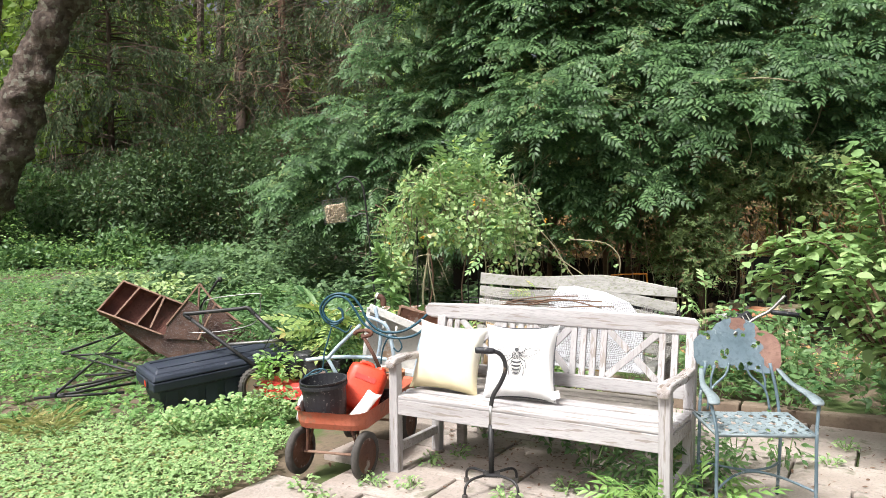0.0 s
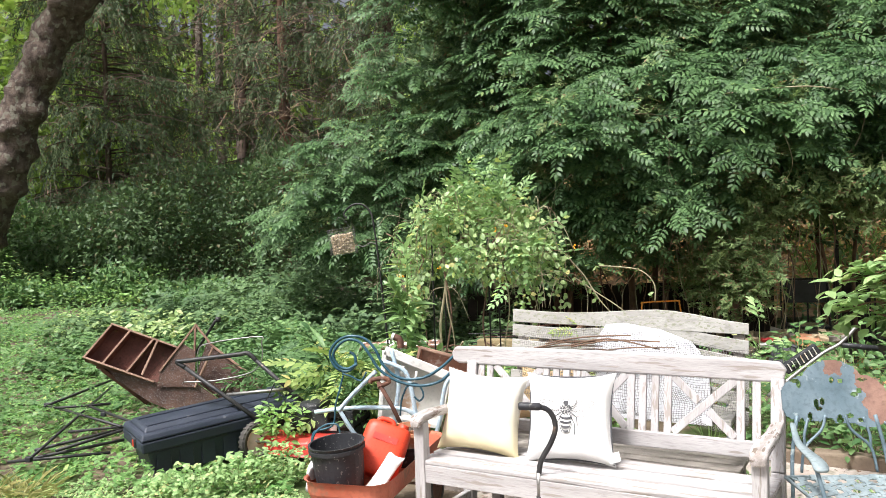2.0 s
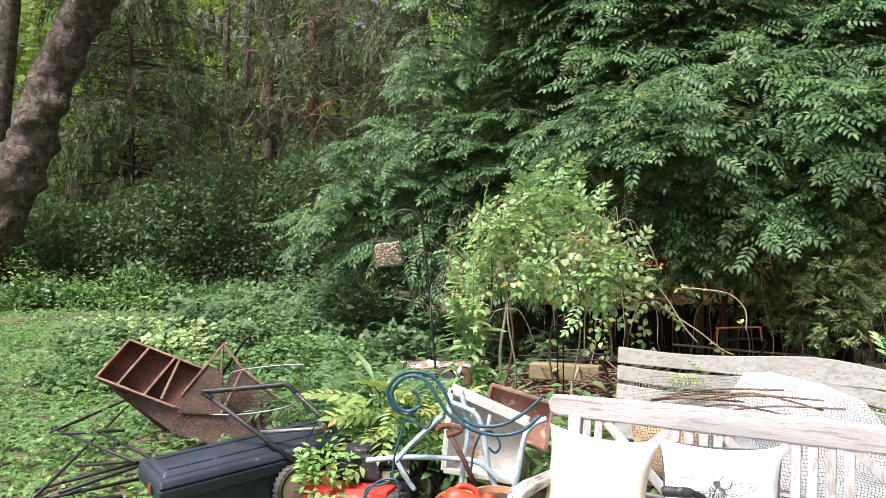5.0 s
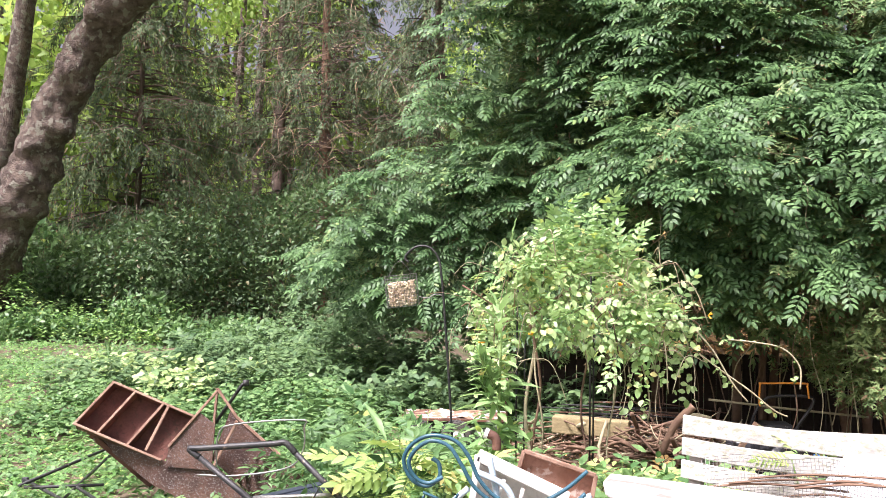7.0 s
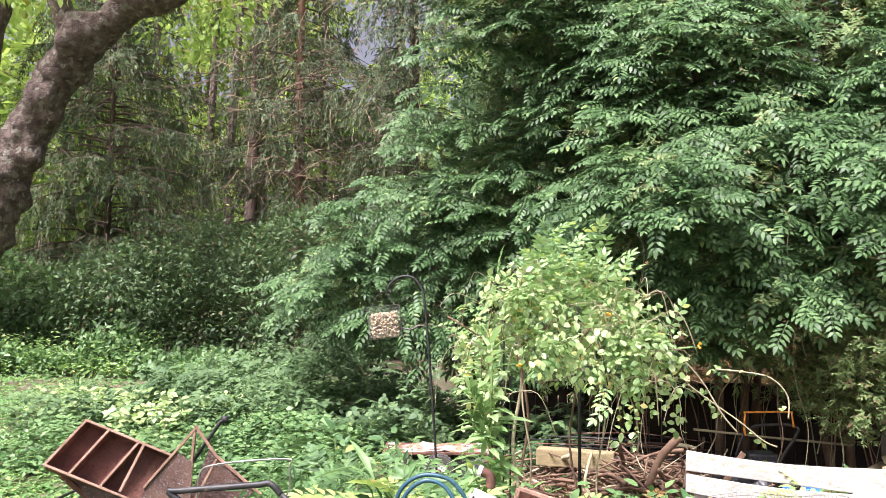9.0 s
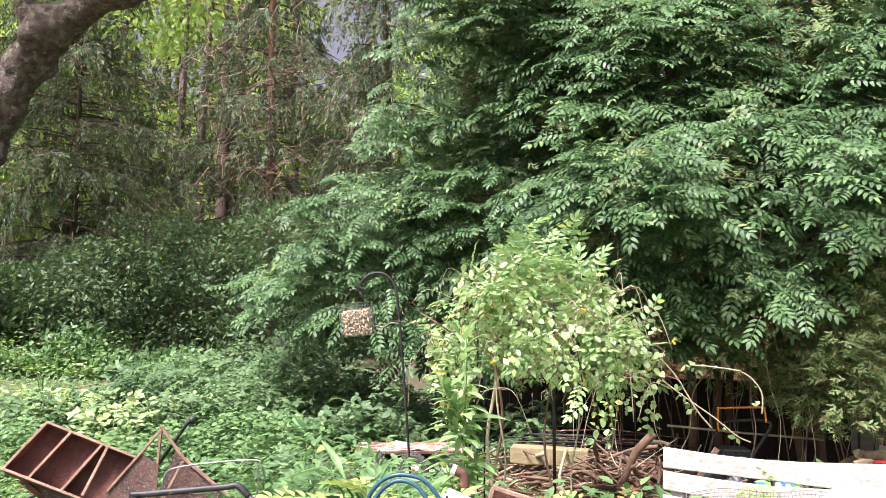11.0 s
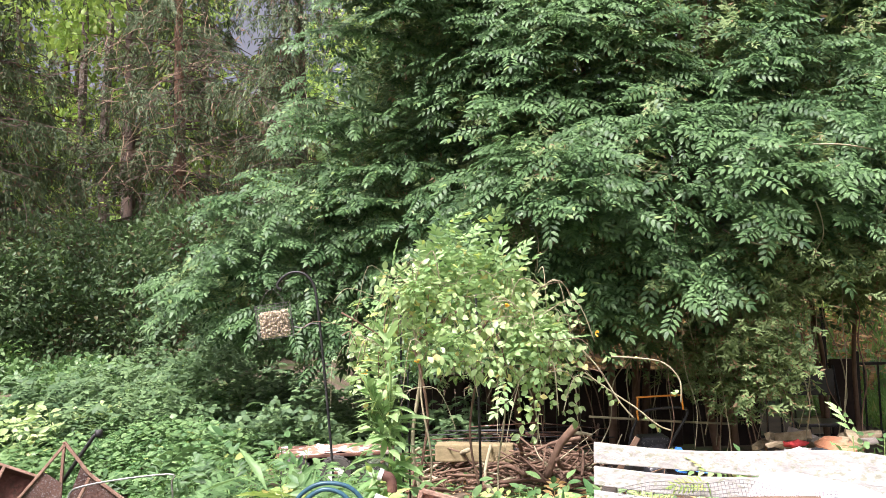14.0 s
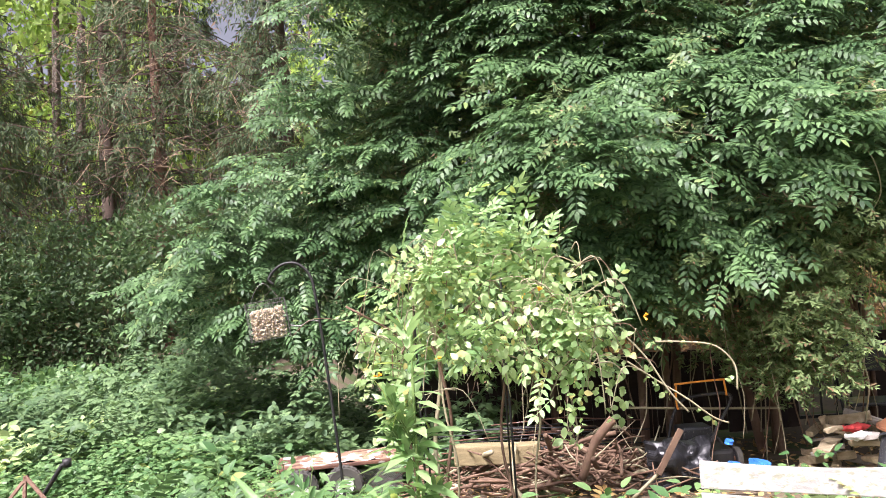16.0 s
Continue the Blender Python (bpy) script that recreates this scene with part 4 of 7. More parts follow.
def yellow_cloth():
    m = surf("yellow dip-dyed cotton", (0.68, 0.66, 0.60), (0.72, 0.70, 0.64), 4, 0.95, bump=0.25, fine=260)
    nt = m.node_tree
    N, L = nt.nodes, nt.links
    b = N["Principled BSDF"]
    src = b.inputs["Base Color"].links[0].from_socket
    co = N.new("ShaderNodeTexCoord")
    sp = N.new("ShaderNodeSeparateXYZ")
    L.new(co.outputs["Object"], sp.inputs[0])
    r = N.new("ShaderNodeMapRange")
    r.inputs[1].default_value, r.inputs[2].default_value = 0.12, -0.22
    L.new(sp.outputs[2], r.inputs[0])
    x = N.new("ShaderNodeMix")
    x.data_type = "RGBA"
    L.new(r.outputs[0], x.inputs[0])
    L.new(src, x.inputs[6])
    x.inputs[7].default_value = (0.70, 0.60, 0.34, 1)
    L.new(x.outputs[2], b.inputs["Base Color"])
    return m


M_yellowcloth = yellow_cloth()


# ---- patio edge ----
def kerb():
    t = thing("kerb", "low worn stone edging along the back of the patio", "kerb", BENCH, kind="structure")
    u = 0.95
    while u < 4.2:
        w = random.uniform(0.42, 0.62)
        part("kerb_stone", Geo().beam((u, 2.14 + random.uniform(-0.015, 0.015), 0.015), (u + w - 0.012, 2.14, 0.02), 0.11, 0.13, cuts=4, wob=0.005), M_kerb, t, bevel=0.012)
        u += w


kerb()


# ---- old slatted bench behind ----
def old_bench():
    t = thing("old_bench", "old slatted bench with curved top, peeling white paint and lichen", "bench", BENCH @ pose(0.03, 0.96, 0))
    W = 1.26
    top = lambda x: 1.03 - 0.015 * math.sin(x / W * 6.28) - 0.05 * smooth01(np.array(x), 0.75, 1.26)
    lean = lambda z: (z - 0.42) * 0.16 - 0.1
    for k in range(6):
        vs, fs = [], []
        n = 14
        for i in range(n + 1):
            x = W * i / n
            up = float(top(x)) - k * 0.083
            if k == 0:
                lo = 1.03 - 0.072 - 0.03 * i / n
            else:
                lo = up - 0.064
            for z, dy in ((lo, 0), (up, 0), (up, 0.016), (lo, 0.016)):
                vs.append((x, lean(z) + dy + 0.004 * math.sin(x * 5 + k), z))
        for i in range(n):
            for j in range(4):
                fs.append((i * 4 + (j + 1) % 4, i * 4 + j, i * 4 + 4 + j, i * 4 + 4 + (j + 1) % 4))
        fs += [(0, 1, 2, 3), (n * 4 + 3, n * 4 + 2, n * 4 + 1, n * 4)]
        part("back_slat", Geo().add(vs, fs), M_peel, t, bevel=0.003)
    for x in (0.05, W - 0.05):
        part("back_post", Geo().beam((x, lean(0.0) + 0.06, 0), (x, lean(0.9) + 0.045, 0.92), 0.05, 0.04, (0, 1, 0)), M_greywood, t, bevel=0.004)
        part("leg", Geo().beam((x, -0.36, 0), (x, -0.36, 0.33), 0.05, 0.05, (0, 1, 0)), M_greywood, t, bevel=0.004)
        part("arm", Geo().beam((x, -0.4, 0.58), (x, lean(0.58), 0.60), 0.06, 0.03), M_peel, t, bevel=0.006)
    for k in range(4):
        y = -0.40 + k * 0.095
        part("seat_slat", Geo().beam((0, y, 0.345), (W, y, 0.345), 0.082, 0.022, cuts=6, wob=0.002), M_greywood, t, bevel=0.003)


old_bench()


def chicken_wire():
    t = thing("wire_mesh", "crumpled sheet of galvanised wire mesh draped over the old bench", "wire mesh", BENCH @ pose(0.03, 0.96, 0))
    g = Geo()
    nu, nv = 104, 40

    def at(i, j):
        u, v = 0.12 + 1.18 * i / nu, j / nv
        z = 0.90 - 0.36 * v + 0.045 * noise.noise((u * 4, v * 3, 1)) + 0.05 * (1 - v) * math.sin(u * 3.1)
        y = -0.13 - 0.16 * v + 0.07 * noise.noise((u * 5, v * 4, 7)) - 0.05 * math.sin(v * 3)
        return Vector((u + 0.02 * noise.noise((v * 6, u * 5, 2)) + 0.06 * v, y, z))

    w = 0.0009
    for i in range(nu + 1):
        for j in range(nv + 1):
            if noise.noise((i * 0.09, j * 0.14, 4)) < -0.36:
                continue
            p = at(i, j)
            for q in ([at(i + 1, j)] if i < nu else []) + ([at(i, j + 1)] if j < nv else []):
                d = (q - p).normalized()
                s = d.orthogonal().normalized() * w
                o = d.cross(s)
                g.add([p + s, p - s * 0.5 + o, p - s * 0.5 - o, q + s, q - s * 0.5 + o, q - s * 0.5 - o], [(0, 1, 4, 3), (1, 2, 5, 4), (2, 0, 3, 5)])
    ob = part("mesh", g, M_wire, t)
    ob["kind"] = "stuff"
    g = Geo()
    for _ in range(7):
        u, z = random.uniform(0.12, 0.5), random.uniform(0.82, 0.9)
        g.tube(spline([(u, -0.2, z - 0.02), (u + 0.2, -0.19, z + 0.02), (u + 0.45, -0.17, z + random.uniform(-0.03, 0.04))], 4), 0.0042, 5)
    part("rusty_wire", g, M_twig, t)["kind"] = "stuff"


chicken_wire()


def board():
    t = thing("white_board", "white plastic board with a rounded top against the old bench", "board", BENCH @ pose(0.03, 0.96, 0))
    pts = [(0.52, 0.50), (0.50, 0.88), (0.56, 0.975), (0.66, 0.985), (0.85, 0.955), (1.0, 0.90), (1.08, 0.80), (1.1, 0.50)]
    part("panel", Geo().plate(pts, 0.012, pose(0, -0.20, 0, -9, 0, 0)), M_sheet, t, bevel=0.003)
    t = thing("tan_bag", "tan leather bag standing on the old bench", "bag", BENCH @ pose(0.30, 0.78, 0.60, -12, 0, 0))
    part("body", cushion(0.32, 0.28, 0.12), M_tan, t, smooth=True)


def cushion(w, h, th, n=22):
    g = Geo()
    vs, fs = [], []
    for side in (1, -1):
        for j in range(n + 1):
            for i in range(n + 1):
                a, b = 2 * i / n - 1, 2 * j / n - 1
                e = max(0.0, (1 - a ** 4)) ** 0.6 * max(0.0, (1 - b ** 4)) ** 0.6
                pull = 1 - 0.13 * (1 - abs(b) ** 2) * abs(a) ** 3
                pul2 = 1 - 0.13 * (1 - abs(a) ** 2) * abs(b) ** 3
                wr = (0.012 * noise.noise((a * 2.2, b * 2.2, 3 * side + w * 9)) + 0.006 * noise.noise((a * 5 + b * 3, b * 4 - a * 2, w * 20))) * e
                vs.append((a * w / 2 * pull, side * th * e * 0.5 + wr * side, b * h / 2 * pul2))
    k = (n + 1) ** 2
    for s in (0, 1):
        for j in range(n):
            for i in range(n):
                q = (s * k + j * (n + 1) + i, s * k + j * (n + 1) + i + 1, s * k + (j + 1) * (n + 1) + i + 1, s * k + (j + 1) * (n + 1) + i)
                fs.append(q if s else q[::-1])
    return g.add(vs, fs)


def ellipse(cx, cz, a, b, n=16, turn=0.0):
    c, s = math.cos(turn), math.sin(turn)
    return [(cx + a * math.cos(t) * c - b * math.sin(t) * s, cz + a * math.cos(t) * s + b * math.sin(t) * c) for t in (2 * math.pi * i / n for i in range(n))]


def pillows():
    t = thing("yellow_pillow", "white square pillow shading to yellow, leaning on the bench", "pillow", BENCH @ pose(0.185, 0.265, 0.602, -17, 4, 6))
    part("cover", cushion(0.42, 0.395, 0.15, 30), M_yellowcloth, t, smooth=True)
    t = thing("printed_pillow", "white square pillow with dark piping and an insect print", "pillow", BENCH @ pose(0.63, 0.265, 0.615, -16, -2, 5))
    part("cover", cushion(0.42, 0.41, 0.13, 30), M_cloth, t, smooth=True)
    edge = []
    for a, b in [(-1 + 2 * i / 20, -1) for i in range(20)] + [(1, -1 + 2 * i / 20) for i in range(20)] + [(1 - 2 * i / 20, 1) for i in range(20)] + [(-1, 1 - 2 * i / 20) for i in range(20)]:
        edge.append((a * 0.2 * (1 - 0.07 * (1 - b * b) * abs(a) ** 3), 0, b * 0.195 * (1 - 0.07 * (1 - a * a) * abs(b) ** 3)))
    part("piping", Geo().tube(edge, 0.004, 6, True), M_ink, t, "thin black piping", smooth=True)
    part("tag", Geo().plate([(0.19, -0.19), (0.235, -0.175), (0.225, -0.135), (0.18, -0.15)], 0.003, pose(0, -0.02, 0)), M_cloth, t)
    ins = Geo()
    lift = lambda x, z: -0.5 * 0.13 * (max(0, 1 - (x / 0.2) ** 4) ** 0.6) * (max(0, 1 - (z / 0.195) ** 4) ** 0.6) - 0.0035
    rnd = random.Random(6)

    def stroke(pts, w):
        """A thin inked line that follows the cloth."""
        pts = [Vector((x, 0, z)) for x, z in pts]
        for p, q in zip(pts, pts[1:]):
            o = (q - p).cross(Vector((0, 1, 0))).normalized() * w / 2
            ins.add([(v.x, lift(v.x, v.z), v.z) for v in (p - o, q - o, q + o, p + o)], [(0, 1, 2, 3)])

    shapes = [ellipse(0, 0.062, 0.012, 0.010)]
    for k in range(4):
        z, w = 0.004 - k * 0.019, (0.025, 0.026, 0.022, 0.014)[k]
        arc = [(-w + 2 * w * i / 8, z - 0.005 * (1 - (2 * i / 8 - 1) ** 2)) for i in range(9)]
        shapes.append(arc + [(x * 0.95, y - 0.0095) for x, y in arc[::-1]])
    for k in range(150):
        a, r = rnd.uniform(0, 6.28), 0.023 * math.sqrt(rnd.random())
        x, z = r * math.cos(a), 0.034 + r * 0.85 * math.sin(a)
        stroke([(x, z), (x + 0.006 * math.cos(a), z + 0.006 * math.sin(a))], 0.0016)
    for k in range(70):
        z = rnd.uniform(-0.07, 0.01)
        x = rnd.choice((-1, 1)) * np.interp(z, [-0.07, -0.04, 0.01], [0.012, 0.024, 0.025])
        stroke([(x, z), (x * 1.15, z - 0.004)], 0.0014)
    for sg in (-1, 1):
        stroke([(sg * 0.006, 0.068), (sg * 0.016, 0.083), (sg * 0.024, 0.086)], 0.002)
        for z0, x1, z1, x2, z2 in ((0.04, 0.042, 0.052, 0.05, 0.075), (0.025, 0.05, 0.0, 0.053, -0.035), (0.012, 0.042, -0.03, 0.04, -0.075)):
            stroke([(sg * 0.018, z0), (sg * x1, z1), (sg * x2, z2)], 0.0034)
        for cx, cz, a, b, turn in ((0.072, 0.05, 0.055, 0.019, 0.28), (0.055, 0.018, 0.036, 0.014, -0.15)):
            ring = ellipse(sg * cx, cz, a, b, 20, sg * turn)
            stroke(ring + ring[:1], 0.0017)
            for f in (0.35, -0.2):
                stroke([(sg * 0.022, 0.035), (sg * cx, cz + f * b), (sg * (cx + a * 0.75), cz + sg * sg * turn * a * 0.75)], 0.0011)
    for sh in shapes:
        ins.add([(x, lift(x, z), z) for x, z in sh], [tuple(range(len(sh)))])
    part("print", ins, M_ink, t, "dark grey printed insect")


pillows()
board()


def blue_pole():
    t = thing("blue_pole", "upright blue tube standing beside the bench", "pole")
    p = [(1.361, 5.050, 0.630), (1.352, 5.050, 0.263)]
    part("tube", Geo().tube([p[0], (p[1][0], p[1][1], 0.0)], 0.012, 8), M_blue, t, smooth=True)


blue_pole()


# ---- walking cane ----
def cane():
    t = thing("quad_cane", "worn black walking cane on a four-footed base", "walking cane", pose(0.42, 4.32, 0, 0, 0, 4))
    part("base", Geo().box((0, 0, 0.085), (0.09, 0.07, 0.016)), M_blackm, t, bevel=0.006)
    for sx, sy in ((-1, -1), (1, -1), (-1, 1), (1, 1)):
        leg = part("leg", Geo().tube(spline([(sx * 0.03, sy * 0.025, 0.088), (sx * 0.10, sy * 0.09, 0.086), (sx * 0.128, sy * 0.12, 0.06), (sx * 0.132, sy * 0.125, 0.015)], 5), 0.007, 8), M_blackm, t, smooth=True)
        part("rubber_foot", Geo().lathe([(0.001, 0), (0.014, 0), (0.013, 0.022), (0.008, 0.024)], 12, pose(sx * 0.132, sy * 0.125, 0)), M_tyre, leg)
    part("shaft", Geo().tube([(0, 0, 0.08), (0, 0, 0.34)], 0.014, 12), M_blackm, t, smooth=True)
    part("upper_shaft", Geo().tube([(0, 0, 0.33), (0, 0, 0.44)], 0.012, 12), M_chrome, t, "scuffed bare metal tube", smooth=True)
    part("handle", Geo().tube(spline([(0, 0, 0.43), (0.012, 0, 0.49), (0.055, 0, 0.565), (0.076, 0, 0.63), (0.06, 0, 0.69), (0.02, 0, 0.716), (-0.07, 0, 0.722)], 6), 0.0115, 12), M_blackm, t, smooth=True)
    part("grip", Geo().tube([(-0.078, 0, 0.7225), (-0.07, 0, 0.723), (0.01, 0, 0.719), (0.02, 0, 0.7165)], [0.012, 0.017, 0.0165, 0.012], 12), M_black, t, "black foam grip", smooth=True)


cane()


# ---- metal garden chair ----
def metal_chair():
    t = thing("metal_chair", "blue-green weathered metal chair with a rust-patched cut-out back", "chair", pose(1.655, 4.16, 0, 0, 0, 3))
    w, d, z = 0.215, 0.19, 0.42
    part("seat_frame", Geo().tube([(-w, -d, z), (w, -d, z), (w + 0.01, d, z), (-w - 0.01, d, z)], 0.0085, 8, True), M_seatm, t, smooth=True)
    for i in range(7):
        x = -w + 0.04 + i * (2 * w - 0.08) / 6
        pts = [(x + sx, -d + 2 * d * k / 12, z + 0.006 + 0.005 * (1 if (k + i) % 2 else -1)) for k in range(13) for sx in (-0.0155, 0.0155)]
        part("seat_strip", solid(pts, 13), M_seatm, t)
    for j in range(6):
        y = -d + 0.04 + j * (2 * d - 0.08) / 5
        pts = [(-w + 2 * w * k / 14, y + sy, z + 0.006 + 0.005 * (1 if (k + j) % 2 else -1)) for k in range(15) for sy in (-0.0155, 0.0155)]
        part("seat_strip", solid(pts, 15), M_seatm, t)
    for sx in (-1, 1):
        part("front_leg", Geo().tube(spline([(sx * w, -d, 0), (sx * w, -d, 0.25), (sx * w, -d, 0.43), (sx * (w + 0.02), -d + 0.03, 0.56)], 4), 0.0082, 8), M_verd, t, smooth=True)
        part("back_leg", Geo().tube(spline([(sx * (w - 0.02), d + 0.05, 0), (sx * (w - 0.02), d + 0.01, 0.3), (sx * (w - 0.03), d + 0.03, 0.5), (sx * (w - 0.06), d + 0.05, 0.66)], 4), 0.0082, 8), M_verd, t, smooth=True)
        g = Geo()
        pts = spline([(sx * (w - 0.03), d + 0.02, 0.64), (sx * (w - 0.01), d - 0.08, 0.60), (sx * (w), d - 0.18, 0.59), (sx * (w + 0.005), -d + 0.06, 0.585), (sx * (w + 0.01), -d + 0.0, 0.565)], 4)
        ws = np.interp(np.linspace(0, 1, len(pts)), [0, 0.4, 0.75, 0.92, 1], [0.014, 0.02, 0.034, 0.04, 0.022])
        flat = []
        for p, a in zip(pts, ws):
            flat += [(p[0] - a / 1.4, p[1], p[2]), (p[0] + a / 1.4, p[1], p[2])]
        part("armrest", solid(flat, len(pts), 0.009), M_seatm, t, smooth=True)
    part("stretcher", Geo().tube(spline([(-w, -d, 0.17), (-w * 0.5, -0.06, 0.19), (0, 0.0, 0.195), (w * 0.5, -0.06, 0.19), (w, -d, 0.17)], 5), 0.006, 6), M_verd, t, smooth=True)
    part("stretcher", Geo().tube(spline([(-w + 0.02, d + 0.03, 0.17), (-w * 0.5, 0.08, 0.19), (0, 0.02, 0.195), (w * 0.5, 0.08, 0.19), (w - 0.02, d + 0.03, 0.17)], 5), 0.006, 6), M_verd, t, smooth=True)
    # back: a rounded crown with leaf-shaped holes
    blobs = [(-0.10, 0.735, 0.115, 0.085), (0.0, 0.77, 0.13, 0.11), (0.11, 0.72, 0.105, 0.10), (0.02, 0.70, 0.18, 0.075), (-0.12, 0.695, 0.09, 0.06), (0.13, 0.67, 0.08, 0.06)]
    holes = [(-0.15, 0.80, 0.018, 0.008), (-0.135, 0.785, 0.010, 0.014), (-0.07, 0.705, 0.010, 0.018), (-0.045, 0.715, 0.009, 0.016), (-0.06, 0.685, 0.016, 0.007), (0.0, 0.80, 0.009, 0.014), (0.035, 0.795, 0.012, 0.008),
             (0.085, 0.74, 0.014, 0.009), (0.105, 0.755, 0.010, 0.013), (0.12, 0.80, 0.018, 0.008), (-0.10, 0.655, 0.012, 0.018), (-0.135, 0.64, 0.009, 0.014), (0.06, 0.655, 0.015, 0.010), (0.10, 0.64, 0.012, 0.009), (0.02, 0.64, 0.014, 0.02), (-0.03, 0.632, 0.03, 0.016)]
    n, m = 84, 56
    for mat_, rusty, nm in ((M_verd, False, "back_panel"), (M_verdrust, True, "rust_patch")):
        g, idx = Geo(), {}
        for j in range(m):
            for i in range(n):
                cx, cz = -0.21 + 0.42 * (i + 0.5) / n, 0.60 + 0.29 * (j + 0.5) / m
                if not any(((cx - a) / c) ** 2 + ((cz - b) / e) ** 2 < 1 for a, b, c, e in blobs) or any(((cx - a) / c) ** 2 + ((cz - b) / e) ** 2 < 1 for a, b, c, e in holes):
                    continue
                r = cx + 0.25 * (cz - 0.7) + 0.03 * noise.noise((cx * 25, cz * 25, 0)) > 0.125 or (abs(cx - 0.01 - 0.01 * noise.noise((cz * 40, 0, 0))) < 0.034 and cz > 0.82 + 0.012 * noise.noise((cx * 40, 1, 0)))
                if r != rusty:
                    continue
                q = []
                for a, b in ((i, j), (i + 1, j), (i + 1, j + 1), (i, j + 1)):
                    if (a, b) not in idx:
                        x, zz = -0.21 + 0.42 * a / n, 0.60 + 0.29 * b / m
                        idx[a, b] = len(g.v)
                        g.v.append((x, d + 0.035 + (zz - 0.6) * 0.2 - 0.9 * (0.04 - x * x) * -0.35, zz))
                    q.append(idx[a, b])
                g.f.append(tuple(q))
        ob = part(nm, g, mat_, t, "brown rust patch" if rusty else "")
        so = ob.modifiers.new("thick", "SOLIDIFY")
        so.thickness = 0.006
    for sx in (-1, 1):
        for pts in ([(sx * 0.15, d + 0.03, 0.43), (sx * 0.13, d + 0.04, 0.53), (sx * 0.06, d + 0.05, 0.60), (sx * 0.04, d + 0.055, 0.66)], [(sx * 0.13, d + 0.04, 0.53), (sx * 0.13, d + 0.045, 0.58), (sx * 0.11, d + 0.055, 0.65)]):
            part("branch_strut", Geo().tube(spline(pts, 5), 0.006, 6), M_verd, t, smooth=True)


def solid(pairs, n, th=0.003):
    """A thin strip from n pairs of edge points, with thickness."""
    g = Geo()
    top = [tuple(p) for p in pairs]
    k = len(top)
    g.v = top + [(x, y, z - th) for x, y, z in top]
    for i in range(n - 1):
        a = 2 * i
        g.f += [(a, a + 1, a + 3, a + 2), (k + a + 2, k + a + 3, k + a + 1, k + a), (a, a + 2, k + a + 2, k + a), (a + 3, a + 1, k + a + 1, k + a + 3)]
    g.f += [(1, 0, k, k + 1), (k - 2, k - 1, 2 * k - 1, 2 * k - 2)]
    return g


metal_chair()


# ---- red wagon and its load ----
WAGON = pose(-0.455, 4.42, 0, 0, 0, -9)


def wheel(t, x, y, r, wdt, rim_mat, name="wheel", tread=False, turn=0.0, fat=0.74):
    m = pose(x, y, r, 0, 90, turn)
    wh = part(name, Geo().lathe([(0.012, -wdt * 0.45), (r * fat * 0.74, -wdt * 0.3), (r * (fat - 0.02), -wdt * 0.42), (r * fat, wdt * 0.42), (r * fat * 0.74, wdt * 0.3), (0.012, wdt * 0.45)], 22, m), rim_mat, t, smooth=False)
    tyre = Geo().lathe([(r * fat, -wdt * 0.5), (r * 0.9, -wdt * 0.56), (r, -wdt * 0.36), (r * 1.0, wdt * 0.36), (r * 0.9, wdt * 0.56), (r * fat, wdt * 0.5)], 28, m)
    if tread:
        for k in range(26):
            a = 2 * math.pi * k / 26
            tyre.box((r, 0, 0), (r * 0.05, r * 0.09, wdt * 0.98), m @ Matrix.Rotation(a, 4, "Z"))
    part("tyre", tyre, M_tyre, wh, smooth=not tread)
    part("hub", Geo().lathe([(0.001, -wdt * 0.7), (0.014, -wdt * 0.7), (0.02, -wdt * 0.4), (0.02, wdt * 0.4), (0.014, wdt * 0.7), (0.001, wdt * 0.7)], 12, m), M_rust, wh)
    return wh


def wagon():
    t = thing("toy_wagon", "rusty red steel pull wagon loaded with garden things", "wagon", WAGON)
    w, l, r = 0.205, 0.90, 0.09

    def outline(s, z, k=7):
        pts = []
        for cx, cy, a0 in ((w - r, l - r, 0), (-w + r, l - r, 90), (-w + r, r - 0.04, 180), (w - r, r - 0.04, 270)):
            for i in range(k):
                a = radians(a0 + 90 * i / (k - 1))
                pts.append(((cx + r * math.cos(a)) * s, (cy + r * math.sin(a) - l / 2) * s + l / 2, z))
        return pts

    rings = [outline(0.90, 0.262), outline(0.955, 0.268), outline(0.985, 0.30), outline(1.0, 0.362), outline(1.035, 0.368), outline(1.035, 0.358), outline(1.012, 0.354)]
    inner = [outline(0.99, 0.357), outline(0.965, 0.30), outline(0.93, 0.275)]
    g, n = Geo(), len(rings[0])
    g.v = [p for rg in rings[:5] for p in rg] + [p for rg in inner for p in rg]
    kk = len(g.v) // n
    g.f = [(a * n + i, a * n + (i + 1) % n, (a + 1) * n + (i + 1) % n, (a + 1) * n + i) for a in range(kk - 1) for i in range(n)]
    g.f += [tuple(range(n - 1, -1, -1)), tuple(range((kk - 1) * n, kk * n))]
    part("tray", g, M_red, t, smooth=False)
    for y in (0.03, 0.74):
        part("axle", Geo().tube([(-0.19, y, 0.125), (0.19, y, 0.125)], 0.008, 8), M_rustedge, t, smooth=True)
        for sx in (-1, 1):
            part("bracket", Geo().tube(spline([(sx * 0.13, y - 0.03, 0.265), (sx * 0.145, y, 0.18), (sx * 0.15, y, 0.125)], 4), 0.010, 6).tube([(sx * 0.13, y + 0.05, 0.265), (sx * 0.15, y, 0.125)], 0.008, 6), M_rust, t, smooth=True)
            wheel(t, sx * 0.19, y, 0.128, 0.034, M_rust, turn=-8 * (y < 0.3))


wagon()


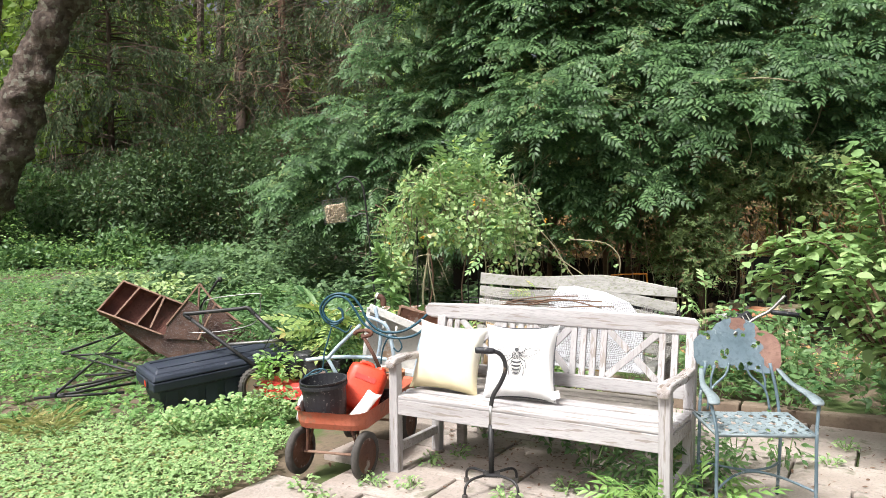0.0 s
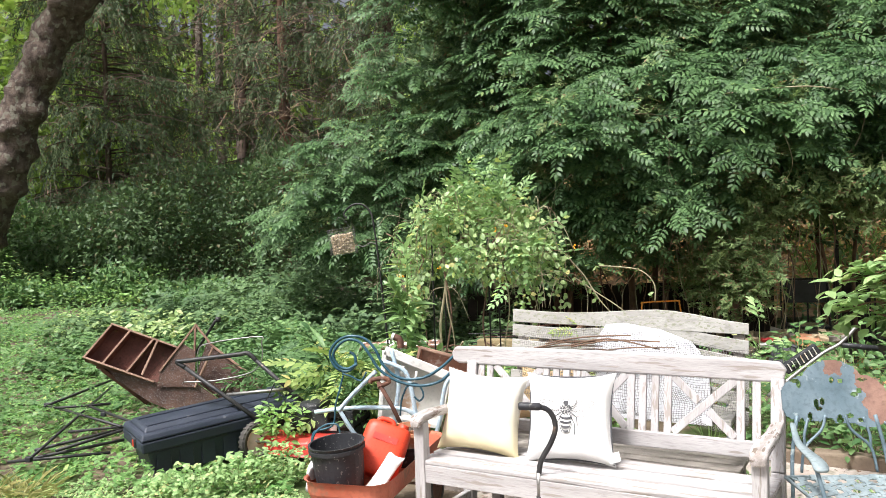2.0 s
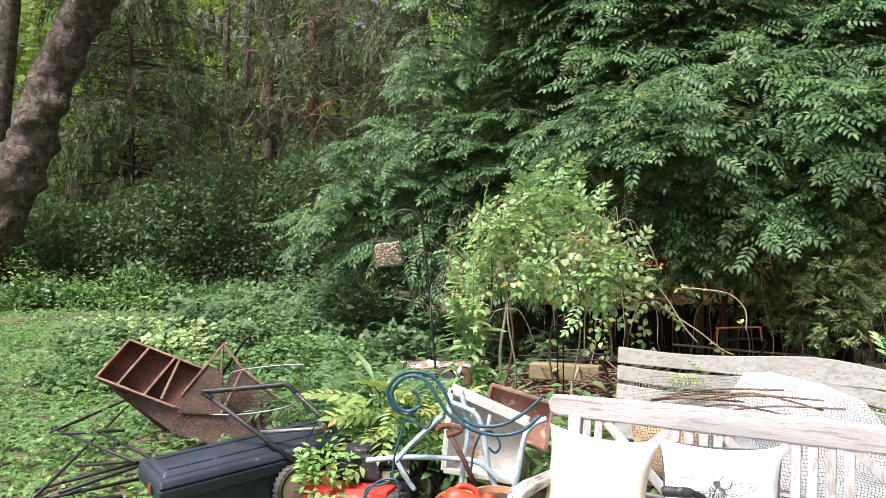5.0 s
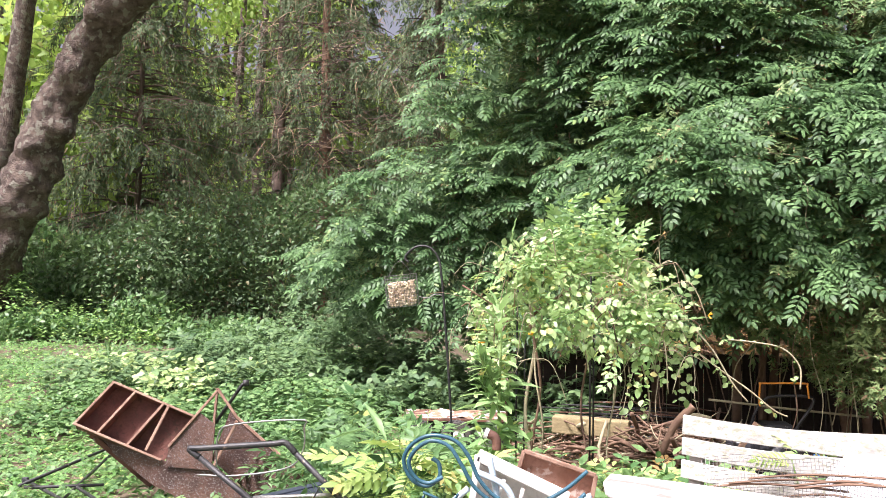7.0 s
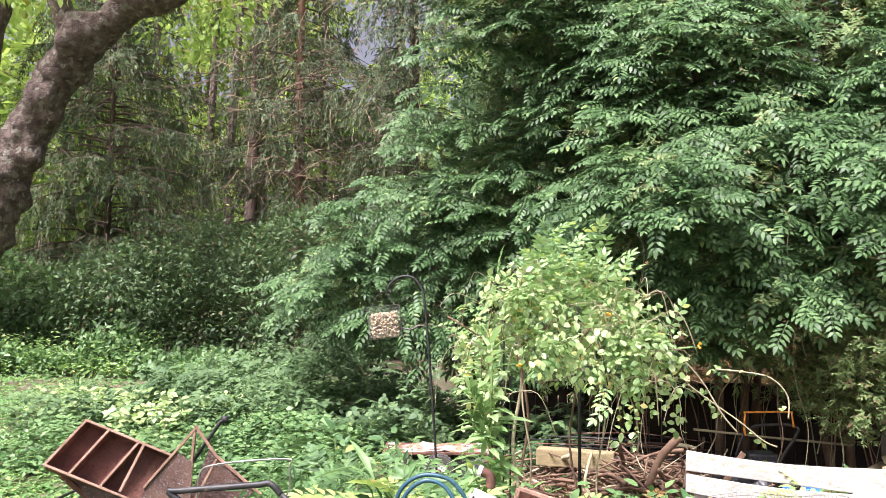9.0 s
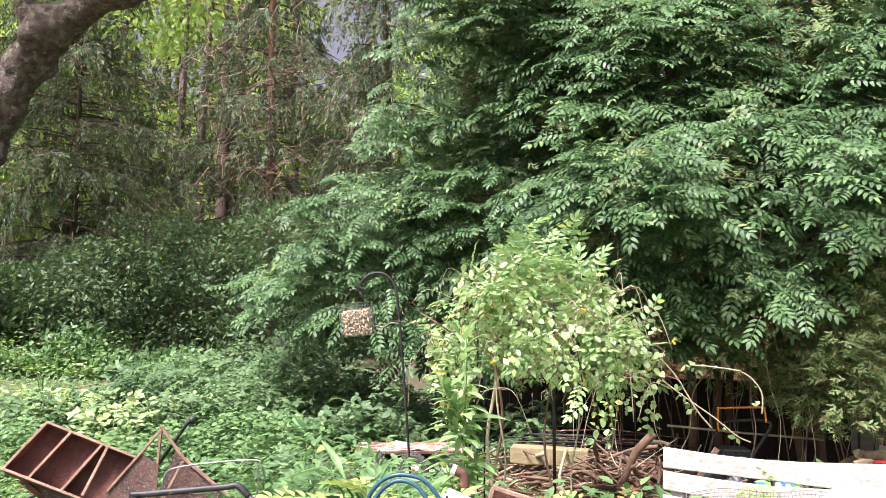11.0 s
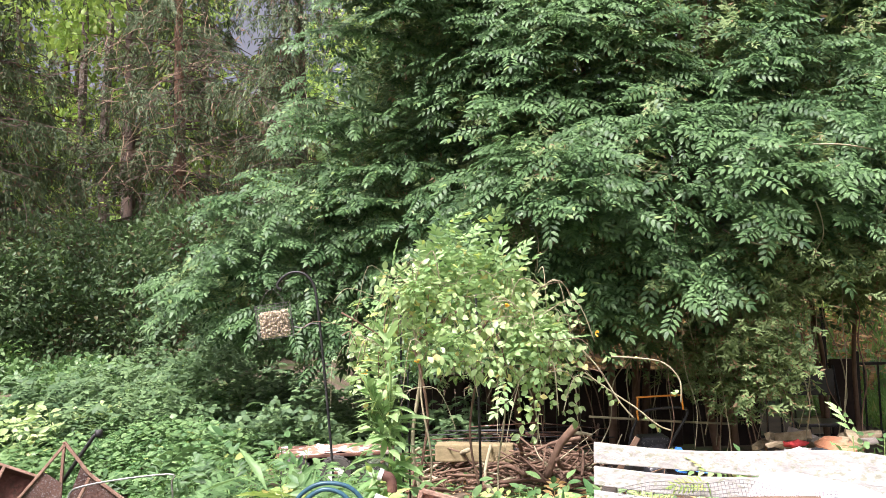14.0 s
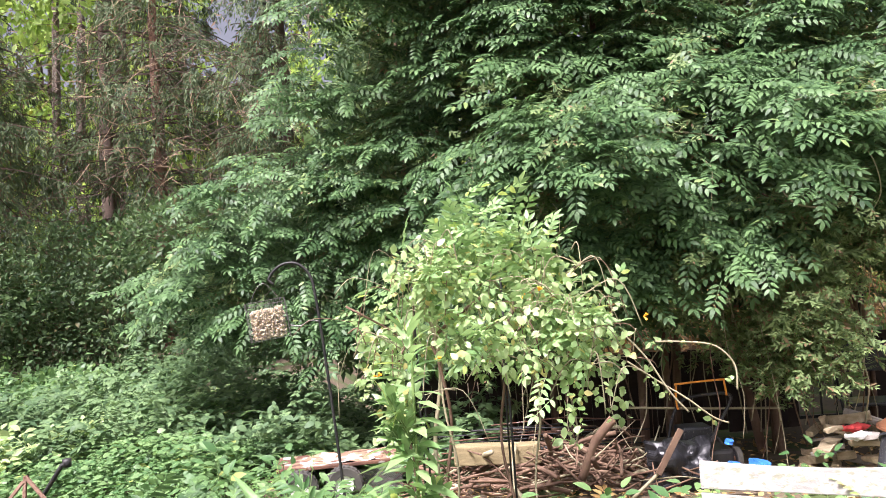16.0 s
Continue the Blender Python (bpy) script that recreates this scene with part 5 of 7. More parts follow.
def pot(name, label, m, r, h, mat_, soil=True, taper=0.8, rim=0.012, n=28):
    t = thing(name, label, "plant pot", m)
    prof = [(0.001, 0), (r * taper, 0), (r * (taper + 0.1), h * 0.4), (r * 0.97, h - 0.035), (r + rim * 0.5, h - 0.034), (r + rim * 0.5, h - 0.018), (r, h - 0.016), (r + rim * 0.6, h), (r - 0.004, h), (r * 0.95, h - 0.04), (r * taper * 0.97, 0.015), (0.001, 0.014)]
    part("body", Geo().lathe(prof, n), mat_, t, smooth=False)
    if soil:
        part("soil", Geo().lathe([(0.001, h * 0.80), (r * 0.5, h * 0.82), (r * 0.93, h * 0.78)], 20), M_soilpot, t)
    return t


def gas_can():
    t = thing("fuel_can", "bright red plastic fuel can lying in the wagon", "fuel can", WAGON @ pose(0.045, 0.36, 0.405, -24, 20, 12))
    rings, n = [], 28
    for z, k in ((-0.13, 0.80), (-0.122, 0.93), (-0.10, 0.99), (-0.02, 1.0), (0.0, 0.985), (0.02, 1.0), (0.09, 0.99), (0.115, 0.94), (0.125, 0.84)):
        ring = []
        for i in range(n):
            a = 2 * math.pi * i / n
            c, q = math.cos(a), math.sin(a)
            ring.append((0.115 * k * math.copysign(abs(c) ** 0.45, c), 0.095 * k * math.copysign(abs(q) ** 0.45, q), z))
        rings.append(ring)
    g = Geo()
    g.v = [p for ring in rings for p in ring]
    g.f = [(a * n + i, a * n + (i + 1) % n, (a + 1) * n + (i + 1) % n, (a + 1) * n + i) for a in range(len(rings) - 1) for i in range(n)]
    g.f += [tuple(range(n - 1, -1, -1)), tuple(range((len(rings) - 1) * n, len(rings) * n))]
    part("body", g, M_can, t, smooth=True)
    part("cap", Geo().lathe([(0.001, 0.03), (0.026, 0.03), (0.03, 0.0), (0.022, -0.01)], 16, pose(0.06, 0.03, 0.125)), M_can, t)
    part("handle", Geo().tube(spline([(-0.08, 0.03, 0.115), (-0.06, 0.03, 0.15), (0.0, 0.03, 0.152), (0.02, 0.03, 0.115)], 5), 0.012, 8), M_can, t, smooth=True)
    part("emblem", Geo().box((0, -0.0965, 0.05), (0.12, 0.003, 0.03)), M_mowred, t)


gas_can()
pot("black_pot", "large black plastic nursery pot, empty and dusty", WAGON @ pose(-0.075, 0.13, 0.275, 4, -3, 0), 0.127, 0.235, M_black, False, 0.82)
pot("terracotta_pot", "small terracotta pot of dry soil and withered stems", WAGON @ pose(0.105, 0.62, 0.345, 0, 0, 0), 0.098, 0.12, M_terra, True, 0.72)
pot("soil_pot", "low dark pot heaped with black soil", WAGON @ pose(0.09, 0.60, 0.275, 0, 0, 0), 0.10, 0.10, M_black, True, 0.85)


def scoop():
    t = thing("bleach_jug", "split white plastic jug lying in the wagon", "jug", WAGON @ pose(0.12, 0.20, 0.35, -55, 25, 0))
    part("body", cushion(0.085, 0.24, 0.03, 14), M_pan, t, smooth=True)
    t = thing("work_glove", "pale cloth glove hanging over the wagon's edge", "glove", WAGON @ pose(-0.212, 0.10, 0.34, 0, 8, 0))
    part("body", cushion(0.03, 0.16, 0.09, 10), M_cloth, t, smooth=True)


scoop()

# ---- push mower behind the wagon ----
def push_mower():
    t = thing("push_mower", "old red push mower with black and chrome handles", "lawn mower", pose(-1.12, 5.98, 0, 0, 0, -8))
    part("deck", Geo().lathe([(0.10, 0.20), (0.20, 0.195), (0.25, 0.17), (0.265, 0.10), (0.28, 0.09)], 26, Matrix.Diagonal((1.1, 0.9, 1, 1))).box((0, 0, 0.15), (0.50, 0.34, 0.09)), M_mowred, t, bevel=0.01)
    part("engine", Geo().box((0.04, 0.03, 0.29), (0.26, 0.22, 0.14)).lathe([(0.001, 0.40), (0.10, 0.39), (0.11, 0.35)], 18, pose(0.04, 0.03, 0)), M_black, t, bevel=0.015)
    for x, y, tr in ((-0.36, -0.05, True), (0.30, -0.16, False), (0.30, 0.22, False), (-0.30, 0.26, False)):
        wheel(t, x, y, 0.13 if x < 0 else 0.10, 0.05, M_pan, tread=tr, turn=-25)
    part("bar", Geo().tube([(-0.30, -0.17, 0.16), (0.30, -0.19, 0.15)], 0.007, 6), M_chrome, t, smooth=True)


push_mower()


def mower_handle():
    t = thing("mower_handle", "folded mower handle of black and chrome tube with wire bail", "handle")
    A, B = Vector((-1.017, 6.050, 0.232)), Vector((-1.532, 6.000, 0.716))
    C, D = Vector((-2.015, 5.950, 0.672)), Vector((-1.339, 6.000, 0.170))
    mid1, mid2 = A.lerp(B, 0.45), D.lerp(C, 0.5)
    part("rail", Geo().tube([A, A.lerp(B, 0.5), A.lerp(B, 0.93)], 0.0145, 10), M_blackm, t, smooth=True)
    part("rail", Geo().tube([D, D.lerp(C, 0.5), D.lerp(C, 0.93)], 0.0145, 10), M_blackm, t, smooth=True)
    part("grip_bar", Geo().tube(spline([A.lerp(B, 0.9), B, B.lerp(C, 0.12), B.lerp(C, 0.5), B.lerp(C, 0.9), C, D.lerp(C, 0.92)], 5), 0.0155, 10), M_blackm, t, "scuffed black grip bar", smooth=True)
    q1, q2 = Vector((-1.693, 6.000, 0.436)), Vector((-1.257, 6.050, 0.466))
    part("cross_bar", Geo().tube([q1, q1.lerp(q2, 0.5), q2], 0.012, 10), M_chrome, t, smooth=True)
    bail = [(-1.939, 6.100, 0.534), (-1.933, 6.100, 0.721), (-1.841, 6.100, 0.776), (-1.491, 6.100, 0.814), (-1.473, 6.100, 0.773), (-1.476, 6.100, 0.662), (-1.556, 6.100, 0.570), (-1.830, 6.100, 0.515), (-2.046, 6.100, 0.508)]
    part("bail", Geo().tube(spline(bail, 5), 0.0045, 6), M_chrome, t, smooth=True)
    cab = [(-1.344, 5.980, 0.520), (-1.403, 5.980, 0.412), (-1.450, 5.980, 0.358), (-1.474, 5.980, 0.286), (-1.470, 5.980, 0.188), (-1.441, 5.980, 0.153)]
    part("cable", Geo().tube(spline(cab, 6), 0.004, 6), M_blackm, t, smooth=True)
    part("knob", Geo().box(tuple(A.lerp(B, 0.42)), (0.03, 0.04, 0.05)), M_black, t, bevel=0.006)


mower_handle()


# ---- tool chest ----
def tool_chest():
    t = thing("tool_chest", "dark slate plastic truck tool chest with ribbed sides, lid shut", "tool chest", pose(-1.78, 6.08, 0.0, 3, -4, 44))
    L, W, H = 1.14, 0.44, 0.20

    def shell(z0, z1, l0, w0, l1, w1):
        vs = [(sx * l / 2, sy * w / 2, z) for l, w, z in ((l0, w0, z0), (l1, w1, z1)) for sx, sy in ((-1, -1), (1, -1), (1, 1), (-1, 1))]
        return vs, [(3, 2, 1, 0), (4, 5, 6, 7), (0, 1, 5, 4), (1, 2, 6, 5), (2, 3, 7, 6), (3, 0, 4, 7)]

    part("body", Geo().add(*shell(0.02, 0.22, L - 0.16, W - 0.10, L - 0.07, W - 0.03)), M_chest, t, bevel=0.015)
    part("rim", Geo().add(*shell(0.215, 0.29, L, W, L + 0.005, W + 0.005)), M_chest, t, bevel=0.012)
    part("lid", Geo().add(*shell(0.293, 0.335, L + 0.01, W + 0.01, L - 0.02, W - 0.03)).add(*shell(0.334, 0.36, L - 0.06, W - 0.09, L - 0.10, W - 0.16)), M_chest, t, bevel=0.012)
    for sy in (-0.10, 0.10):
        part("lid_ridge", Geo().box((0, sy, 0.362), (L - 0.14, 0.05, 0.012)), M_chest, t, bevel=0.004)
    for k in range(7):
        x = -L / 2 + 0.13 + k * 0.145
        for sy in (-1, 1):
            part("rib", Geo().box((x, sy * (W / 2 - 0.030), 0.125), (0.095, 0.022, 0.15)), M_chest, t, bevel=0.008)
    part("latch", Geo().box((-L / 2 - 0.006, -0.07, 0.262), (0.018, 0.055, 0.06)), M_black, t, bevel=0.006)
    part("latch_plate", Geo().box((-L / 2 - 0.012, -0.075, 0.262), (0.014, 0.022, 0.045)), M_can, t, "small red latch plate", bevel=0.003)


tool_chest()


# ---- rusted bins ----
M_binrust = surf("red rust", (0.12, 0.05, 0.04), (0.22, 0.10, 0.075), 8, 0.85, bump=0.6, fine=60, wear=(0.12, 0.06, 0.045), wear_at=0.56, wear_scale=28)


def rusty_bins():
    t = thing("rusted_bins", "tipped rusty steel bin unit with open compartments", "metal bins")
    O = Vector((-3.134, 7.050, 0.822))
    e1 = (Vector((-2.614, 7.200, 0.586)) - O)
    L = e1.length * 1.0
    e1.normalize()
    e2 = (Vector((-3.274, 6.850, 0.578)) - O)
    w = e2.length
    e2.normalize()
    e3 = e1.cross(e2).normalized()
    if e3.y < 0:
        e3 = -e3
    D = 0.12
    P = lambda a, b, c: O + e1 * a + e2 * b + e3 * c

    def sheet(pts, th=0.006):
        n = (pts[1] - pts[0]).cross(pts[2] - pts[0]).normalized() * th
        k = len(pts)
        return Geo().add([p for p in pts] + [p + n for p in pts], [tuple(range(k - 1, -1, -1)), tuple(range(k, 2 * k))] + [(i, (i + 1) % k, k + (i + 1) % k, k + i) for i in range(k)])

    part("back", sheet([P(0, 0, D), P(L, 0, D), P(L, w, D), P(0, w, D)]), M_binrust, t)
    part("side", sheet([P(0, w, 0), P(L, w, 0), P(L, w, D), P(0, w, D)]), M_binrust, t)
    part("side", sheet([P(0, 0, 0), P(L, 0, 0), P(L, 0, D), P(0, 0, D)]), M_binrust, t)
    for a in (0.0, 0.26 * L, 0.60 * L):
        part("divider", sheet([P(a, 0, 0.004), P(a, w, 0.004), P(a, w, D), P(a, 0, D)]), M_binrust, t)
        part("rim_bar", Geo().beam(P(a, 0, 0), P(a, w, 0), 0.016, 0.014, e3), M_rustedge, t, bevel=0.003)
    part("rim_bar", Geo().beam(P(-0.01, 0, 0), P(L, 0, 0), 0.016, 0.013, e3), M_rustedge, t, bevel=0.003)
    part("rim_bar", Geo().beam(P(-0.01, w, 0), P(L, w, 0), 0.016, 0.014, e3), M_rustedge, t, bevel=0.003)
    part("rim_bar", Geo().beam(P(0.66 * L, 0.0, -0.003), P(0.80 * L, w * 0.95, -0.003), 0.018, 0.012, e3), M_rustedge, t, bevel=0.003)
    # the folded flap with its peak
    q = [(-2.444, 7.150, 0.795), (-2.302, 7.150, 0.613), (-1.72, 7.150, 0.17), (-2.130, 7.150, 0.07), (-2.483, 7.150, 0.248)]
    q = [Vector(p) for p in q]
    part("flap", sheet([q[0].lerp(q[1], 0.7), q[1], q[2], q[3], q[4].lerp(q[0], 0.15)]), M_speck, t)
    side = [Vector(p) for p in [(-3.363, 7.02, 0.538), (-2.724, 7.02, 0.33), (-2.400, 7.02, 0.33), (-2.058, 7.02, 0.086), (-2.393, 7.02, 0.005), (-2.820, 7.02, 0.179)]]
    part("outer_side", sheet(side), M_speck, t)
    for i, j in ((0, 1), (1, 2), (4, 0)):
        part("rim_bar", Geo().beam(q[i] + Vector((0, -0.012, 0)), q[j] + Vector((0, -0.012, 0)), 0.017, 0.015, (0, -1, 0)), M_rustedge, t, bevel=0.003)
    r = [Vector(p) for p in [(-2.375, 7.000, 0.800), (-2.697, 7.000, 0.432), (-2.724, 7.000, 0.303), (-2.400, 7.000, 0.297), (-2.233, 7.000, 0.619)]]
    part("hopper", sheet([r[0].lerp(r[3], 0.42), r[0].lerp(r[1], 0.38), r[1], r[2], r[3]]), M_speck, t)
    part("rim_bar", Geo().beam(r[0] + Vector((0, -0.01, 0)), r[1] + Vector((0, -0.01, 0)), 0.016, 0.014, (0, -1, 0)), M_rustedge, t, bevel=0.003)
    part("rim_bar", Geo().beam(r[3] + Vector((0, -0.01, 0)), r[4] + Vector((0, -0.01, 0)), 0.017, 0.014, (0, -1, 0)), M_rustedge, t, bevel=0.003)
    rod = [(-2.528, 7.300, 0.538), (-2.344, 7.300, 0.802), (-2.317, 7.300, 0.815)]
    part("lever", Geo().tube(rod, 0.012, 8).lathe([(0.001, -0.02), (0.022, -0.02), (0.022, 0.02), (0.001, 0.02)], 10, Matrix.Translation(rod[-1])), M_blackm, t, "black lever with a knob", smooth=True)
    part("base_bar", Geo().beam(P(0.1, w, D), P(0.5, w + 0.10, D + 0.1), 0.03, 0.03).beam(P(0.1, w, D), (P(0.5, w, D).x, 7.15, 0.12), 0.03, 0.03), M_rust, t)


rusty_bins()


def tent_frame():
    t = thing("canopy_frame", "collapsed black canopy frame of thin poles lying in the weeds", "canopy frame")
    segs = ([(-3.720, 6.997, 0.160), (-2.616, 6.251, 0.160)], [(-2.910, 5.630, 0.100), (-2.517, 6.115, 0.100)], [(-2.775, 5.468, 0.150), (-3.645, 7.858, 0.150)], [(-3.504, 6.660, 0.220), (-3.629, 8.054, 0.220)], [(-2.772, 5.729, 0.130), (-2.446, 6.845, 0.130)], [(-3.275, 6.892, 0.170), (-2.186, 6.026, 0.170)],
            [(-3.036, 6.253, 0.120), (-2.030, 6.727, 0.120)], [(-3.034, 5.879, 0.090), (-2.575, 6.784, 0.090)], [(-3.002, 5.570, 0.100), (-2.429, 5.796, 0.100)], [(-3.547, 6.763, 0.180), (-3.109, 6.934, 0.180)])
    for a, b in segs:
        part("pole", Geo().tube([a, b], 0.011, 6), M_blackm, t, smooth=True)
    for p in [(-3.720, 6.997, 0.160), (-2.748, 5.428, 0.160), (-2.996, 6.648, 0.160)]:
        part("joint", Geo().box(p, (0.04, 0.03, 0.035)), M_black, t, bevel=0.006)


tent_frame()


# ---- blue barrow frame, pan and hose ----
def barrow():
    t = thing("upturned_barrow", "upturned wheelbarrow with pale blue tube frame and stained white pan", "wheelbarrow")
    tubes = ([(-0.987, 5.700, 0.385), (-0.750, 5.700, 0.410), (-0.441, 5.700, 0.404), (-0.342, 5.700, 0.352), (-0.297, 5.700, 0.307)], [(-0.812, 5.620, 0.409), (-0.729, 5.620, 0.501), (-0.569, 5.620, 0.651)], [(-0.853, 5.780, 0.383), (-0.790, 5.780, 0.272), (-0.747, 5.780, 0.214)], [(-0.496, 5.750, 0.766), (-0.458, 5.750, 0.566), (-0.476, 5.750, 0.416), (-0.501, 5.750, 0.232)],
             [(-0.543, 5.720, 0.695), (-0.417, 5.720, 0.638), (-0.374, 5.720, 0.522), (-0.346, 5.720, 0.341), (-0.308, 5.720, 0.258)], [(-0.054, 5.720, 0.624), (-0.154, 5.720, 0.555), (-0.200, 5.720, 0.342), (-0.229, 5.720, 0.243)])
    for p in tubes:
        part("frame_tube", Geo().tube(spline(p, 5), 0.0135, 10), M_blue, t, smooth=True)
    pan = [Vector(p) for p in [(-0.553, 5.820, 0.749), (-0.150, 5.820, 0.579), (-0.226, 5.820, 0.266), (-0.600, 5.820, 0.314)]]
    back = Vector((0.03, 0.13, -0.02))
    inset = [p + back + (sum(pan, Vector()) / 4 - p) * 0.12 for p in pan]
    g = Geo().add(pan + inset, [(0, 1, 5, 4), (1, 2, 6, 5), (2, 3, 7, 6), (3, 0, 4, 7), (7, 6, 5, 4)])
    ob = part("pan", g, M_pan, t)
    s = ob.modifiers.new("thick", "SOLIDIFY")
    s.thickness = 0.005
    for i in range(4):
        a, b = pan[i], pan[(i + 1) % 4]
        part("pan_rim", Geo().beam(a, b, 0.022, 0.03 if i else 0.055), M_pan, t, bevel=0.005)
    for p in ([(-0.431, 5.790, 0.652), (-0.465, 5.790, 0.551)], [(-0.348, 5.790, 0.618), (-0.371, 5.790, 0.508)]):
        part("pan_strut", Geo().tube(p, 0.009, 6), M_pan, t, smooth=True)


barrow()


def hose():
    t = thing("garden_hose", "teal garden hose looped over the blue barrow", "hose")
    k = 0
    for pts in ([(-0.073, 5.600, 0.755), (-0.165, 5.600, 0.673), (-0.279, 5.600, 0.612), (-0.419, 5.600, 0.612), (-0.514, 5.600, 0.687), (-0.567, 5.600, 0.790), (-0.631, 5.600, 0.855), (-0.730, 5.600, 0.869), (-0.808, 5.600, 0.831), (-0.847, 5.600, 0.759), (-0.812, 5.600, 0.681), (-0.746, 5.600, 0.655), (-0.692, 5.600, 0.694), (-0.694, 5.600, 0.752), (-0.723, 5.600, 0.772)],
                [(-0.081, 5.560, 0.673), (-0.169, 5.560, 0.598), (-0.291, 5.560, 0.572), (-0.419, 5.560, 0.598), (-0.530, 5.560, 0.668), (-0.593, 5.560, 0.765), (-0.646, 5.560, 0.836), (-0.721, 5.560, 0.855), (-0.785, 5.560, 0.817), (-0.816, 5.560, 0.759), (-0.788, 5.560, 0.701), (-0.730, 5.560, 0.678), (-0.670, 5.560, 0.707)]):
        part("hose_run", Geo().tube(spline(pts, 7), 0.009, 8), M_hose, t, smooth=True)
    for pts in ([(-0.727, 5.450, 0.658), (-0.751, 5.450, 0.579), (-0.780, 5.450, 0.484), (-0.796, 5.450, 0.374), (-0.849, 5.450, 0.342), (-0.914, 5.450, 0.326), (-0.936, 5.450, 0.262), (-0.924, 5.450, 0.208)], [(-0.931, 5.420, 0.230), (-0.906, 5.420, 0.318), (-0.840, 5.420, 0.372), (-0.769, 5.420, 0.376), (-0.752, 5.420, 0.320), (-0.766, 5.420, 0.272)], [(-0.586, 5.440, 0.675), (-0.620, 5.440, 0.628), (-0.676, 5.440, 0.653), (-0.730, 5.440, 0.672)],
                [(-0.384, 5.620, 0.553), (-0.338, 5.620, 0.576), (-0.300, 5.620, 0.553), (-0.282, 5.620, 0.502), (-0.308, 5.620, 0.469), (-0.340, 5.620, 0.495)], [(-0.425, 5.600, 0.383), (-0.412, 5.600, 0.483), (-0.381, 5.600, 0.557)]):
        part("hose_loop", Geo().tube(spline(pts, 6), 0.006, 6), M_hose, t, smooth=True)
    t = thing("spade_handle", "rusty spade with wooden D-handle leaning in the junk", "spade")
    a = [(-0.520, 5.450, 0.620), (-0.442, 5.450, 0.477), (-0.383, 5.450, 0.346)]
    part("shaft", Geo().tube(a, 0.013, 8), M_rust, t, smooth=True)
    part("grip", Geo().tube(spline([(-0.568, 5.450, 0.611), (-0.552, 5.450, 0.632), (-0.479, 5.450, 0.639), (-0.454, 5.450, 0.617), (-0.521, 5.450, 0.589)], 4), 0.014, 8), M_rust, t, smooth=True)


hose()


def rusty_drawer():
    t = thing("rusty_metal_box", "rusty metal box with a pale worn rim, standing on end", "metal box")
    q = [Vector(p) for p in [(-0.360, 6.020, 0.735), (-0.025, 6.020, 0.638), (-0.070, 6.020, 0.378), (-0.422, 6.020, 0.493)]]
    n = Vector((0.1, 0.95, -0.2)) * 0.06
    ins = [p + n for p in q]
    g = Geo().add(q + ins, [(0, 1, 5, 4), (1, 2, 6, 5), (2, 3, 7, 6), (3, 0, 4, 7), (7, 6, 5, 4)])
    ob = part("box", g, M_rustlight, t)
    s = ob.modifiers.new("thick", "SOLIDIFY")
    s.thickness = 0.005
    for i in range(4):
        part("rim", Geo().beam(q[i], q[(i + 1) % 4], 0.018, 0.02), M_rustedge, t, bevel=0.004)
    t = thing("rusty_pipe", "short rusty pipe elbow standing among the weeds", "pipe")
    p = [(-0.487, 6.000, 0.737), (-0.487, 6.000, 0.773), (-0.499, 6.000, 0.798), (-0.527, 6.000, 0.808)]
    part("elbow", Geo().tube(spline(p, 5), 0.022, 12), M_rust, t, smooth=True)
    part("cap", Geo().lathe([(0.001, 0), (0.025, 0), (0.026, 0.018), (0.001, 0.02)], 14, Matrix.Translation(p[-1]) @ pose(0, 0, 0, 0, -70, 0)), M_pan, t)


rusty_drawer()


def crate():
    c = (-1.002, 6.100, 0.216)
    t = thing("black_crate", "black plastic crate used as a planter", "crate", pose(c[0], c[1], 0, 0, 0, -6))
    w, d, h = 0.42, 0.34, 0.34
    for x, y, sx, sy in ((0, -d / 2, w, 0.012), (0, d / 2, w, 0.012), (-w / 2, 0, 0.012, d), (w / 2, 0, 0.012, d)):
        for k in range(5):
            part("side_band", Geo().box((x, y, 0.06 + k * 0.065), (sx, sy, 0.045)), M_black, t, bevel=0.003)
        for e in (-1, 0, 1):
            part("side_post", Geo().box((x + e * sx * 0.48 * (sx > 0.1), y + e * sy * 0.48 * (sy > 0.1), 0.17), (0.02, 0.02, h)), M_black, t, bevel=0.003)
    part("soil", Geo().box((0, 0, 0.14), (w - 0.03, d - 0.03, 0.26)), M_soilpot, t)
    part("label", Geo().box((0.06, -d / 2 - 0.009, 0.24), (0.10, 0.004, 0.05)), M_pan, t, "small white label")


crate()


